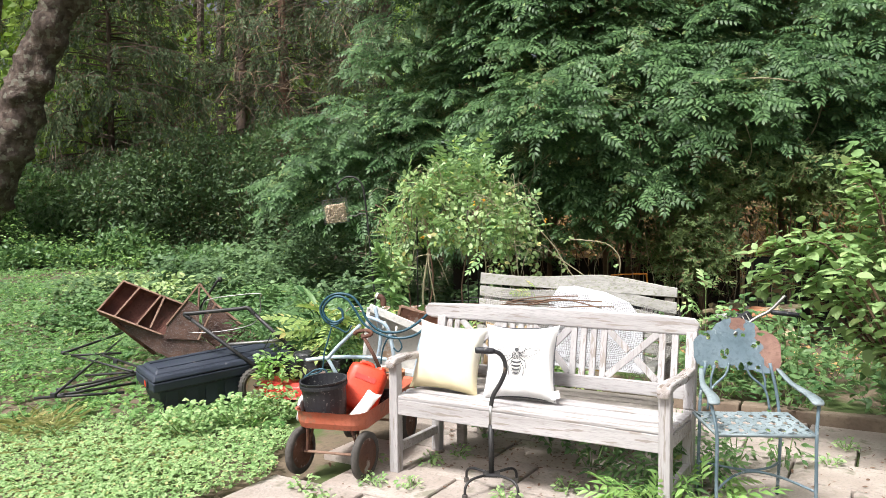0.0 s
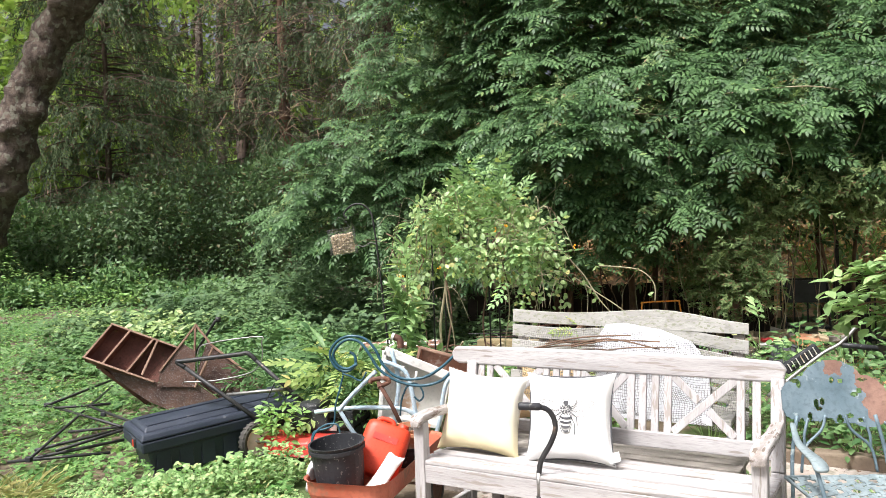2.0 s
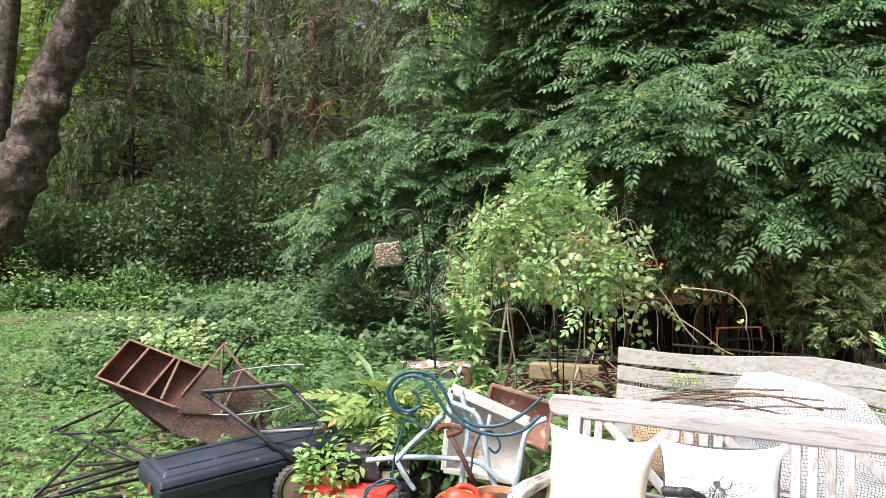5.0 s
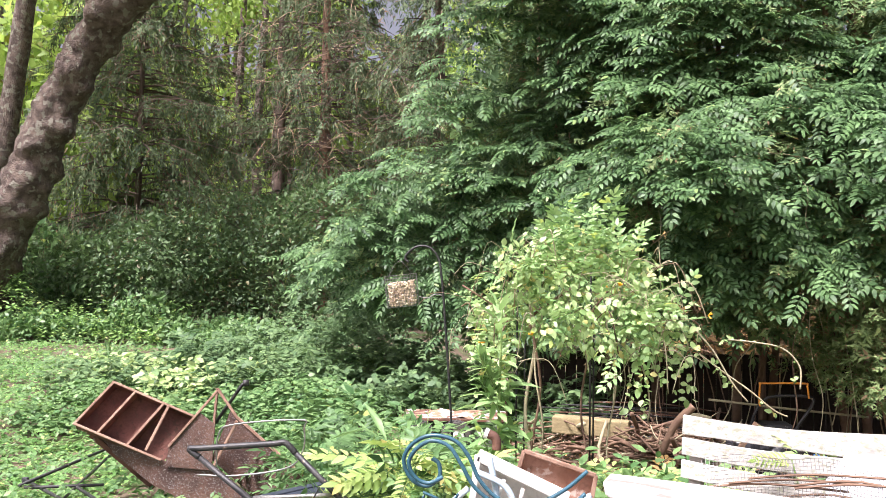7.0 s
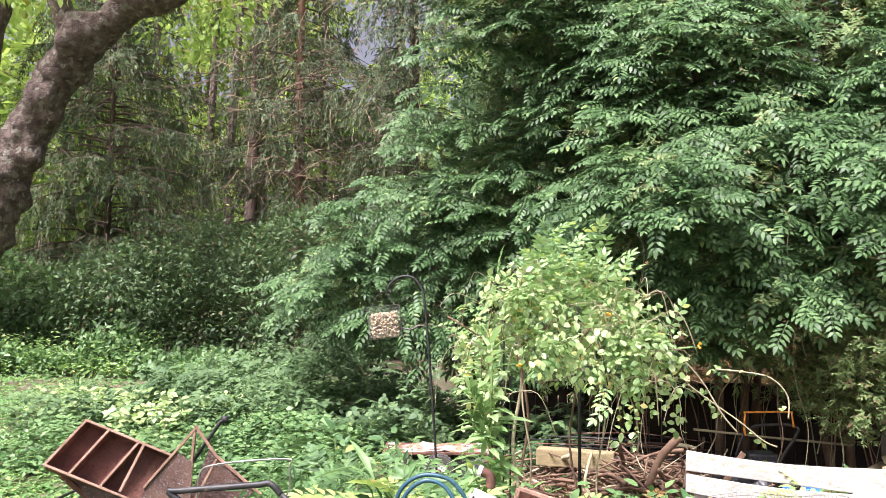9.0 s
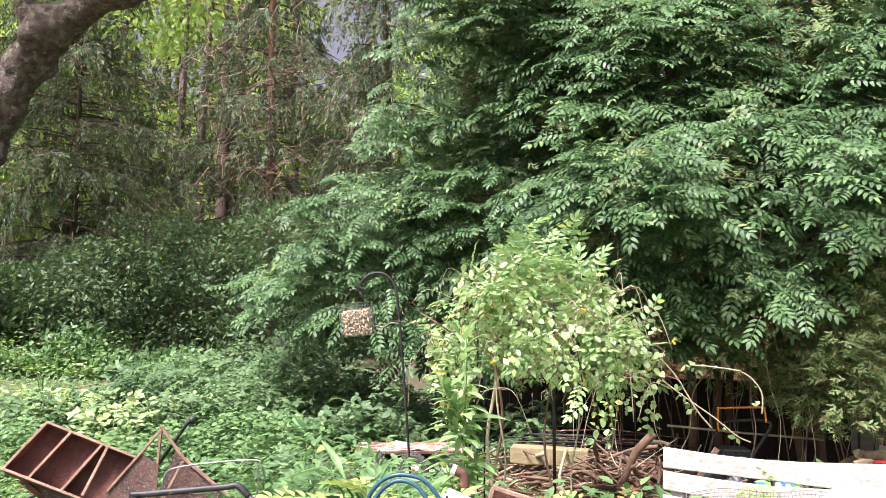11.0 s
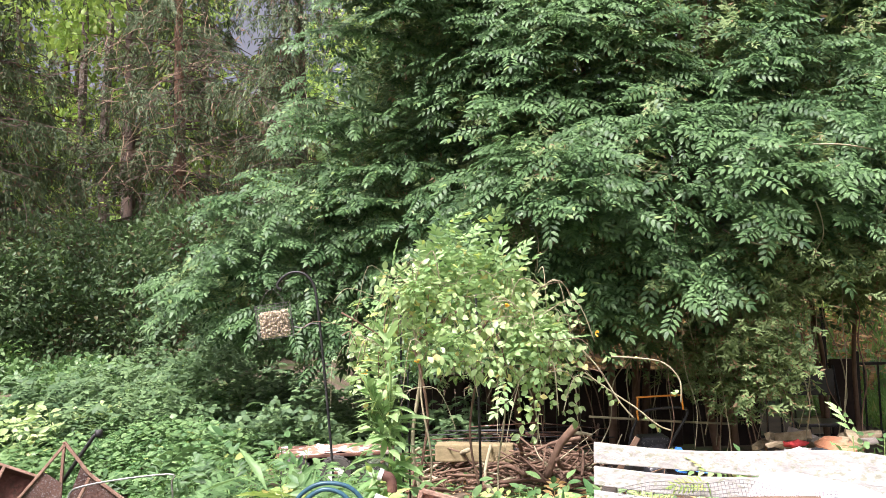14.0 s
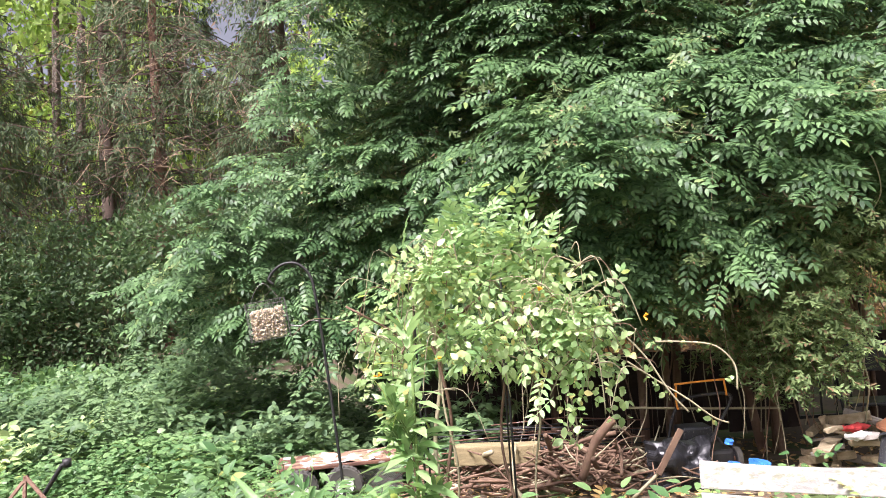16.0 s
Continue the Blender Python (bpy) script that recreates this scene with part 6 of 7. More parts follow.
# ---- patio pavers ----
def patio():
    t = thing("patio", "worn pinkish-grey paving with weeds in the joints", "paving", BENCH, kind="structure")
    meshes = []
    for k in range(6):
        g = Geo()
        a, b = 0.603 / 2, 0.403 / 2
        c = [random.uniform(0, 0.006) for _ in range(8)]
        top = [(-a + c[0], -b + c[1]), (a - c[2], -b + c[3]), (a - c[4], b - c[5]), (-a + c[6], b - c[7])]
        vs = [(x, y, -0.045) for x, y in top] + [(x, y, -0.007) for x, y in top] + [(x * 0.985, y * 0.98, random.uniform(-0.002, 0.002)) for x, y in top]
        fs = [(8, 9, 10, 11)] + [(4 + i, 4 + (i + 1) % 4, 8 + (i + 1) % 4, 8 + i) for i in range(4)] + [(i, (i + 1) % 4, 4 + (i + 1) % 4, 4 + i) for i in range(4)]
        g.add(vs, fs)
        me = bpy.data.meshes.new("paver")
        me.from_pydata(g.v, [], g.f)
        me.materials.append(M_paver)
        meshes.append(me)
    for j in range(-13, 6):
        for i in range(-1, 8):
            u, v = 0.05 + i * 0.61 + (0.3 if j % 2 else 0), -0.15 + j * 0.41
            if u < -0.40 or v > 1.9:
                continue
            ob = new("paver", random.choice(meshes))
            ob.parent = t
            ob.matrix_basis = pose(u + random.uniform(-0.004, 0.004), v, random.uniform(-0.003, 0.003), random.uniform(-0.4, 0.4), random.uniform(-0.4, 0.4), random.choice((0, 180)) + random.uniform(-0.4, 0.4))


patio()

M_post = surf("dark iron", (0.018, 0.018, 0.02), (0.04, 0.038, 0.036), 8, 0.5, 0.3, bump=0.15)
M_seed = surf("peanut feed", (0.62, 0.49, 0.34), (0.76, 0.64, 0.48), 40, 0.85, bump=0.4, fine=60, wear=(0.45, 0.33, 0.21), wear_at=0.68, wear_scale=50)
M_timber = surf("greenish sawn timber", (0.21, 0.165, 0.085), (0.30, 0.24, 0.13), 6, 0.85, bump=0.4, fine=40, stretch=(1, 6, 6))
M_split = surf("split firewood", (0.38, 0.29, 0.17), (0.60, 0.49, 0.33), 5, 0.85, bump=0.4, fine=40, stretch=(1, 5, 5), rand=0.4)
M_fence = surf("dark stained boards", (0.032, 0.02, 0.017), (0.062, 0.042, 0.034), 4, 0.9, bump=0.3, fine=30, rand=0.4)
M_orange = surf("orange painted tube", (0.75, 0.26, 0.03), (0.80, 0.32, 0.05), 6, 0.45, bump=0.05)
M_bag = surf("black plastic sack", (0.02, 0.02, 0.022), (0.035, 0.035, 0.04), 6, 0.32, bump=0.3, fine=25)
M_bluep = surf("blue plastic", (0.03, 0.14, 0.55), (0.05, 0.22, 0.68), 6, 0.45, bump=0.1)
M_mulch = surf("sunlit leaf litter", (0.17, 0.105, 0.055), (0.33, 0.22, 0.11), 3.5, 0.95, bump=0.6, fine=20, wear=(0.22, 0.28, 0.06), wear_at=0.6, wear_scale=1.2)
M_deadleaf = leafy("dead leaf", (0.34, 0.20, 0.08), (0.60, 0.42, 0.19), None, 0, 0.2, 0.7, 0.2, 0.8)
M_rag = surf("red cloth", (0.55, 0.05, 0.05), (0.62, 0.08, 0.07), 5, 0.9, bump=0.2)
M_dirtytop = surf("cart top litter", (0.20, 0.12, 0.08), (0.32, 0.20, 0.13), 9, 0.9, bump=0.5, fine=40, wear=(0.68, 0.66, 0.64), wear_at=0.50, wear_scale=7)
M_flower = surf("orange petal", (0.80, 0.35, 0.02), (0.85, 0.48, 0.05), 8, 0.6, bump=0.05)


# ---- arbour with honeysuckle ----
def arbour():
    t = thing("honeysuckle_arbour", "low iron arbour buried under honeysuckle and trumpet vine", "arbour")
    for x, y in ((-0.02, 7.62), (-0.52, 7.75), (0.02, 8.3), (-0.5, 8.35)):
        part("post", Geo().tube([(x, y, -0.06), (x, y, 1.6)], 0.0065, 8), M_post, t, smooth=True)
    c, r = (-0.13, 7.85, 1.36), (0.66, 0.5, 0.46)
    blobs = []
    for k in range(30):
        az, el = 2.4 * k, RNG.uniform(-0.35, 1.3)
        d = np.array([math.cos(az) * math.cos(el), math.sin(az) * math.cos(el), math.sin(el)])
        q = RNG.uniform(0.14, 0.25)
        blobs.append((tuple(np.array(c) + d * np.array(r) * RNG.uniform(0.75, 1.05)), (q, q, q * 0.8)))
    P, O = blob_points(blobs, 280)
    keep = P[:, 2] > 0.91 + 0.12 * np.sin(P[:, 0] * 9)
    P, O = P[keep], O[keep]
    scatter("leaves", oval(0.66, 0.06, 0.15), P, O * 0.5 + RNG.normal(0, 0.7, P.shape) - [0, 0, 0.35], O * 0.6 + RNG.normal(0, 0.45, P.shape) + [0, -0.4, 0.6], RNG.uniform(0.03, 0.066, len(P)), M_honey, t)
    for k in range(13):
        x = RNG.choice([-1, 1]) * RNG.uniform(0.25, 0.72) - 0.1
        top = np.array([x, 7.5 + RNG.uniform(-0.15, 0.2), RNG.uniform(1.0, 1.35)])
        fall = np.linspace(0, RNG.uniform(0.2, 0.5), 12)[:, None] * np.array([RNG.uniform(-0.3, 0.3), -0.1, -1.0]) + top
        P = np.repeat(fall, 3, 0) + RNG.normal(0, 0.04, (36, 3))
        scatter("hanging_spray", oval(0.66, 0.06, 0.15), P, RNG.normal(0, 0.8, P.shape) - [0, 0, 0.3], RNG.normal(0, 0.4, P.shape) + [0, -0.7, 0.6], RNG.uniform(0.03, 0.068, 36), M_honey, t)
    C, OO = blob_points(blobs, 9)
    k = C[:, 2] > 1.0
    p, a, nn, s = sprays(C[k], OO[k] + [0, -0.3, 0.3], (1, 3), 0.20, 0.9, 0.25, 0.06)
    scatter("feathered_leaves", pinnate(4, 0.36, 0.42, 0.25, leaflet4(0.45)), p, a, nn, s, M_lance, t)
    tops = np.array([(-0.12, 7.8, 1.80), (0.02, 7.8, 1.82), (0.2, 7.85, 1.75), (-0.3, 7.8, 1.73), (0.1, 7.6, 1.70)])
    p, a, nn, s = sprays(tops, np.tile([0, -0.3, 0.8], (5, 1)), (8, 11), 0.20, 0.9, 0.5, 0.05)
    scatter("crown_leaves", pinnate(4, 0.36, 0.42, 0.25), p, a, nn, s, M_lance, t)
    for i, (x, r) in enumerate(((-0.42, 0.013), (-0.38, 0.010), (-0.36, 0.007), (-0.05, 0.008), (0.12, 0.006), (-0.6, 0.006))):
        line = [(x + 0.03 * math.sin(9 * u + 2 * i), 7.62 + 0.03 * math.cos(9 * u + 2 * i), -0.05 + 1.35 * u) for u in np.linspace(0, 1, 12)] + [(x + random.uniform(-0.3, 0.3), 7.6, 1.5)]
        part("stem", Geo().tube(spline(line, 3), r, 6), M_twig if i % 2 else M_vine, t, smooth=True)
    for i in range(95):
        x, z = random.uniform(-0.9, 0.68), random.uniform(0.98, 1.8)
        x *= 1.0 - 0.5 * max(0.0, z - 1.4) / 0.4
        b, y = random.uniform(-0.22, 0.22), 7.38 + 0.5 * max(0.0, z - 1.3)
        part("tendril", Geo().tube(spline([(x, y, z), (x + b, y - 0.06, z + random.uniform(-0.02, 0.1)), (x + 1.6 * b, y - 0.02, z - random.uniform(0.02, 0.3))], 5), random.choice((0.0018, 0.0022, 0.003, 0.004)), 4), M_twig if i % 4 == 0 else M_vine, t, smooth=True)
    out = [[(0.724, 7.900, 1.052), (0.899, 7.900, 0.922), (1.059, 7.900, 0.810), (1.207, 7.900, 0.689), (1.299, 7.900, 0.648)], [(0.931, 8.000, 1.148), (1.104, 8.000, 1.135), (1.292, 8.000, 1.097), (1.403, 8.000, 0.976), (1.406, 8.000, 0.822)], [(0.667, 7.700, 1.228), (0.785, 7.700, 1.086), (0.903, 7.700, 0.884), (1.000, 7.700, 0.764)], [(0.301, 7.900, 1.049), (0.370, 7.900, 0.861), (0.395, 7.900, 0.676), (0.380, 7.900, 0.578)]]
    for ln in out:
        part("runner", Geo().tube(spline(ln, 6), 0.006, 5), M_vine, t, smooth=True)
    ends = np.array([p for ln in out for p in spline(ln, 5)])
    ends = ends[RNG.uniform(0, 1, len(ends)) < 0.42] + RNG.normal(0, 0.02, (1, 3))
    scatter("runner_leaves", oval(0.66, 0.06, 0.1), np.repeat(ends, 2, 0), RNG.normal(0, 1, (len(ends) * 2, 3)) - [0, 0, 0.4], RNG.normal(0, 0.5, (len(ends) * 2, 3)) + [0, -0.6, 0.6], RNG.uniform(0.03, 0.055, len(ends) * 2), M_honey, t)
    fl = np.array([(0.079, 7.350, 1.494), (0.149, 7.350, 1.512), (-0.397, 7.350, 1.186), (0.693, 7.350, 1.338), (-0.720, 7.350, 1.127)])
    for p in fl:
        g = Geo()
        for k in range(3):
            a = random.uniform(0, 6.28)
            g.tube([p, p + np.array([0.022 * math.cos(a), -0.015, 0.022 * math.sin(a)])], [0.002, 0.006], 6)
        part("blossom", g, M_flower, t, "small orange trumpet blossom")


arbour()


def tall_weed():
    t = thing("tall_weed", "tall leafy weed with long pointed leaves", "plant", pose(-0.53, 6.48, 0))
    part("stem", Geo().tube(spline([(-0.02, 0, 0), (0, 0, 0.5), (0.01, 0, 1.0), (0.02, 0, 1.42)], 5), [0.009] * 8 + [0.007] * 5 + [0.004] * 3, 6), M_stem, t, smooth=True)
    n = 104
    h = np.linspace(0.10, 1.42, n)
    az = np.arange(n) * 2.4 + RNG.normal(0, 0.3, n)
    up = np.interp(h, [0, 1.0, 1.3, 1.42], [-0.15, 0.2, 0.7, 1.6]) + RNG.normal(0, 0.12, n)
    ax = np.stack([np.cos(az), np.sin(az), up], 1)
    P = np.stack([0.02 * np.cos(az), 0.02 * np.sin(az), h], 1)
    scatter("leaves", oval(0.29, 0.035, 0.3), P, ax, np.stack([-np.cos(az) * 0.4, -np.sin(az) * 0.4, np.ones(n)], 1) + RNG.normal(0, 0.2, (n, 3)), np.interp(h, [0, 0.6, 1.2, 1.42], [0.19, 0.21, 0.18, 0.12]) * RNG.uniform(0.7, 1.1, n), M_lance, t)
    for k in range(9):
        z, az = RNG.uniform(0.25, 1.0), RNG.uniform(0, 6.28)
        d = np.array([math.cos(az) * 0.5, math.sin(az) * 0.5, 0.8])
        line = np.array([0, 0, z]) + np.linspace(0, RNG.uniform(0.15, 0.3), 9)[:, None] * d
        part("side_stem", Geo().tube([tuple(q) for q in line], 0.003, 5), M_stem, t, smooth=True)
        P = np.repeat(line[2:], 2, 0)
        scatter("side_shoot", oval(0.34, 0.04, 0.2), P, RNG.normal(0, 0.8, P.shape) + d * 0.8, RNG.normal(0, 0.3, P.shape) + [0, 0, 1], RNG.uniform(0.06, 0.13, len(P)), M_lance, t)


tall_weed()


# ---- bird feeder on its pole ----
def feeder():
    t = thing("shepherd_hook", "thin black shepherd's hook pole pushed into the ground", "pole")
    line = [(-1.03, 8.3, -0.1), (-1.065, 8.3, 0.5), (-1.12, 8.3, 1.2), (-1.16, 8.3, 1.60), (-1.19, 8.3, 1.72), (-1.26, 8.3, 1.79), (-1.35, 8.3, 1.795), (-1.42, 8.3, 1.75), (-1.45, 8.3, 1.70), (-1.42, 8.3, 1.67)]
    part("pole", Geo().tube(spline(line, 5), 0.0095, 8), M_post, t, smooth=True)
    part("side_arm", Geo().tube(spline([(-1.14, 8.3, 1.41), (-1.2, 8.29, 1.42), (-1.26, 8.29, 1.39), (-1.33, 8.3, 1.40)], 5), 0.005, 6), M_wire, t, smooth=True)
    t = thing("bird_feeder", "square wire cage feeder packed with peanuts", "bird feeder", pose(-1.455, 8.3, 1.32, 0, -7, 6))
    w, d, h = 0.25, 0.10, 0.25
    g = Geo()
    for i in range(11):
        x = -w / 2 + w * i / 10
        for y in (-d / 2, d / 2):
            g.tube([(x, y, 0), (x, y, h)], 0.0014, 4)
    for k in range(11):
        z = h * k / 10
        g.tube([(-w / 2, -d / 2, z), (w / 2, -d / 2, z), (w / 2, d / 2, z), (-w / 2, d / 2, z)], 0.0014, 4, True)
    for sx in (-1, 1):
        for k in range(4):
            g.tube([(sx * w / 2, -d / 2 + d * k / 3, 0), (sx * w / 2, -d / 2 + d * k / 3, h)], 0.0014, 4)
    part("cage", g, M_wire, t)
    g = Geo()
    for i in range(11):
        x = -w / 2 + w * i / 10
        g.tube([(x, -d / 2, h), (x, d / 2, h)], 0.0014, 4)
    part("roof", g, M_wire, t)
    part("hanger", Geo().tube(spline([(-0.09, 0, h), (-0.04, 0, h + 0.08), (0.01, 0, h + 0.11), (0.05, 0, h + 0.07), (0.09, 0, h)], 5), 0.002, 5), M_wire, t)
    n = 900
    P = RNG.uniform([-w / 2 + 0.02, -d / 2 + 0.012, 0.01], [w / 2 - 0.02, d / 2 - 0.012, 0.195], (n, 3))
    nut = (np.array([(-0.5, 0, 0), (0.5, 0, 0), (0, 0.28, 0), (0, -0.28, 0), (0, 0, 0.28), (0, 0, -0.28)]), np.array([(0, 2, 4), (2, 1, 4), (1, 3, 4), (3, 0, 4), (2, 0, 5), (1, 2, 5), (3, 1, 5), (0, 3, 5)]))
    scatter("peanuts", nut, P, RNG.normal(0, 1, (n, 3)), RNG.normal(0, 1, (n, 3)), RNG.uniform(0.02, 0.034, n), M_seed, t)


feeder()


# ---- rusty garden cart ----
def garden_cart():
    t = thing("garden_cart", "rusty flat garden cart on pneumatic tyres covered in litter", "cart", pose(-1.25, 9.75, float(gz(-1.25, 9.75)), 0, 0, 8))
    part("deck", Geo().box((0, 0, 0.285), (1.0, 0.5, 0.028)), M_rust, t, bevel=0.006)
    g = Geo()
    n = 14
    g.v = [(-0.47 + 0.94 * i / n, -0.23 + 0.46 * j / n, 0.298 + 0.02 * max(0, noise.noise((i * 0.5, j * 0.5, 2))) + (0.03 if 3 < i < 12 else 0) * max(0, noise.noise((i * 0.8, j * 0.8, 6)))) for j in range(n + 1) for i in range(n + 1)]
    g.f = [(j * (n + 1) + i, j * (n + 1) + i + 1, (j + 1) * (n + 1) + i + 1, (j + 1) * (n + 1) + i) for j in range(n) for i in range(n)]
    part("litter", g, M_dirtytop, t, "dead leaves and white droppings")
    for x in (-0.33, 0.02):
        for y in (-0.29, 0.2):
            wheel(t, x, y, 0.145, 0.08, M_pan, tread=True, turn=90, fat=0.52)
    part("axle", Geo().tube([(-0.33, -0.2, 0.135), (-0.33, 0.2, 0.135)], 0.012, 6).tube([(0.02, -0.2, 0.135), (0.02, 0.2, 0.135)], 0.012, 6), M_rust, t)
    g = Geo()
    for k in range(24):
        for s in (-1, 1):
            x = 0.12 + 0.36 * k / 23
            x2 = min(max(x + s * 0.2, 0.12), 0.48)
            g.tube([(x, -0.26, 0.04), (x2, -0.26, 0.04 + 0.2 * abs(x2 - x) / 0.2 + 0.001)], 0.0022, 3)
    part("side_mesh", g, M_wire, t)


garden_cart()


# ---- timber, branch pile, sack and second mower in the hollow ----
def hollow():
    t = thing("timber", "thick weathered sawn timber lying on the ground", "timber")
    a, b = Vector((-0.309, 9.550, 0.234)), Vector((0.367, 9.450, 0.230))
    part("baulk", Geo().beam(a, b, 0.15, 0.15, cuts=5, wob=0.004), M_timber, t, bevel=0.01)
    t = thing("wire_racks", "dark rusty rods of old wire racks piled behind the timber", "wire racks")
    rods = random.Random(17)
    for k in range(16):
        x, z = rods.uniform(-0.45, 0.1), 0.14 + 0.018 * k
        y = 9.75 + rods.uniform(-0.12, 0.12)
        part("rod", Geo().tube([(x, y, z), (x + 0.6, y + 0.02, z + rods.uniform(-0.03, 0.03)), (x + rods.uniform(0.9, 1.3), y + rods.uniform(-0.05, 0.05), z + rods.uniform(-0.06, 0.06))], 0.0055, 6), M_blackm if k % 3 else M_rust, t, smooth=True)
    t = thing("branch_pile", "heap of cut brown branches and roots under the hedge", "branches")
    rnd = random.Random(11)
    for i in range(250):
        x = rnd.gauss(0.72, 0.38) if i < 200 else rnd.uniform(-0.7, 0.3)
        y = rnd.uniform(9.0, 10.0)
        L = rnd.uniform(0.25, 0.8)
        a = rnd.uniform(0, 3.14)
        z = float(gz(x, y)) + 0.02 + 0.27 * max(0, 1 - abs(x - 0.7) / 0.85) * rnd.random()
        tilt = rnd.uniform(-0.35, 0.35)
        d = Vector((math.cos(a), math.sin(a) * 0.5, tilt)).normalized() * L / 2
        c = Vector((x, y, z + abs(d.z)))
        r = rnd.choice((0.005, 0.007, 0.009, 0.012, 0.018))
        bend = Vector((rnd.uniform(-1, 1), rnd.uniform(-1, 1), rnd.uniform(-0.5, 1))) * L * 0.2
        part("branch", Geo().tube(spline([c - d, c + bend, c + d], 4), [r * 1.1] * 4 + [r * 0.75] * 5, 6), M_vine if i % 6 == 0 else M_twig, t, smooth=True)
    t = thing("log", "crooked brown log standing against the branch pile", "log")
    part("wood", Geo().tube(spline([(0.576, 8.900, 0.126), (0.677, 8.900, 0.359), (0.751, 8.900, 0.454), (0.836, 8.900, 0.541)], 4), [0.03] * 5 + [0.034] * 8, 9), M_twig, t, smooth=True)
    t = thing("leaning_plank", "grey plank leaning in the branch pile", "plank")
    p = [(1.142, 8.950, 0.111), (1.336, 8.950, 0.422), (1.444, 8.950, 0.700)]
    part("board", Geo().beam(p[0], p[1], 0.045, 0.02, (0, 1, 0)), M_twig, t, bevel=0.003)
    t = thing("long_stick", "long straight pale stick laid across the junk", "stick")
    p = [(1.070, 9.600, 0.501), (1.714, 9.600, 0.448), (2.399, 9.600, 0.402)]
    part("stick", Geo().tube(p, 0.011, 6), M_vine, t, smooth=True)
    t = thing("black_sack", "crumpled black plastic sack slumped on the ground", "sack", pose(1.42, 9.25, 0.10, 0, 0, 10))
    g = cushion(0.56, 0.40, 0.36, 26)
    g.v = [tuple(Vector(v) * (1 + 0.35 * noise.noise(Vector(v) * 6) + 0.2 * noise.noise(Vector(v) * 15))) for v in g.v]
    part("sack", g, M_bag, t)
    t = thing("rotary_mower", "old mower with an orange and black folded handle", "lawn mower", pose(0, 0, 0))
    part("orange_bar", Geo().tube(spline([(1.451, 9.350, 0.496), (1.443, 9.350, 0.554), (1.450, 9.350, 0.676), (1.469, 9.350, 0.692), (1.805, 9.350, 0.703), (1.830, 9.350, 0.683), (1.843, 9.350, 0.577)], 3), 0.0085, 8), M_orange, t, "orange control bar", smooth=True)
    part("handle", Geo().tube(spline([(1.349, 9.400, 0.166), (1.416, 9.400, 0.425), (1.494, 9.400, 0.543), (1.588, 9.400, 0.580), (1.814, 9.400, 0.590), (1.888, 9.400, 0.567), (1.873, 9.400, 0.497), (1.756, 9.400, 0.312), (1.682, 9.400, 0.141)], 4), 0.013, 8), M_blackm, t, smooth=True)
    part("deck", Geo().box((1.62, 9.55, 0.08), (0.5, 0.42, 0.16)), M_blackm, t, bevel=0.03)
    part("engine", Geo().box((1.62, 9.55, 0.24), (0.25, 0.22, 0.18)), M_black, t, bevel=0.02)
    for x, y in ((1.36, 9.35), (1.88, 9.35), (1.36, 9.75), (1.88, 9.75)):
        wheel(t, x, y, 0.09, 0.04, M_black)
    for p, s in (((1.586, 8.700, 0.361), (0.06, 0.05, 0.05)), ((1.707, 8.500, 0.248), (0.16, 0.12, 0.05)), ((1.573, 8.600, 0.228), (0.09, 0.08, 0.04))):
        t = thing("blue_scrap", "scrap of bright blue plastic among the branches", "plastic scrap", pose(*p, 10, 12, 30), "blue scraps")
        g = cushion(s[0], s[2], s[1], 8)
        part("scrap", g, M_bluep, t)


hollow()


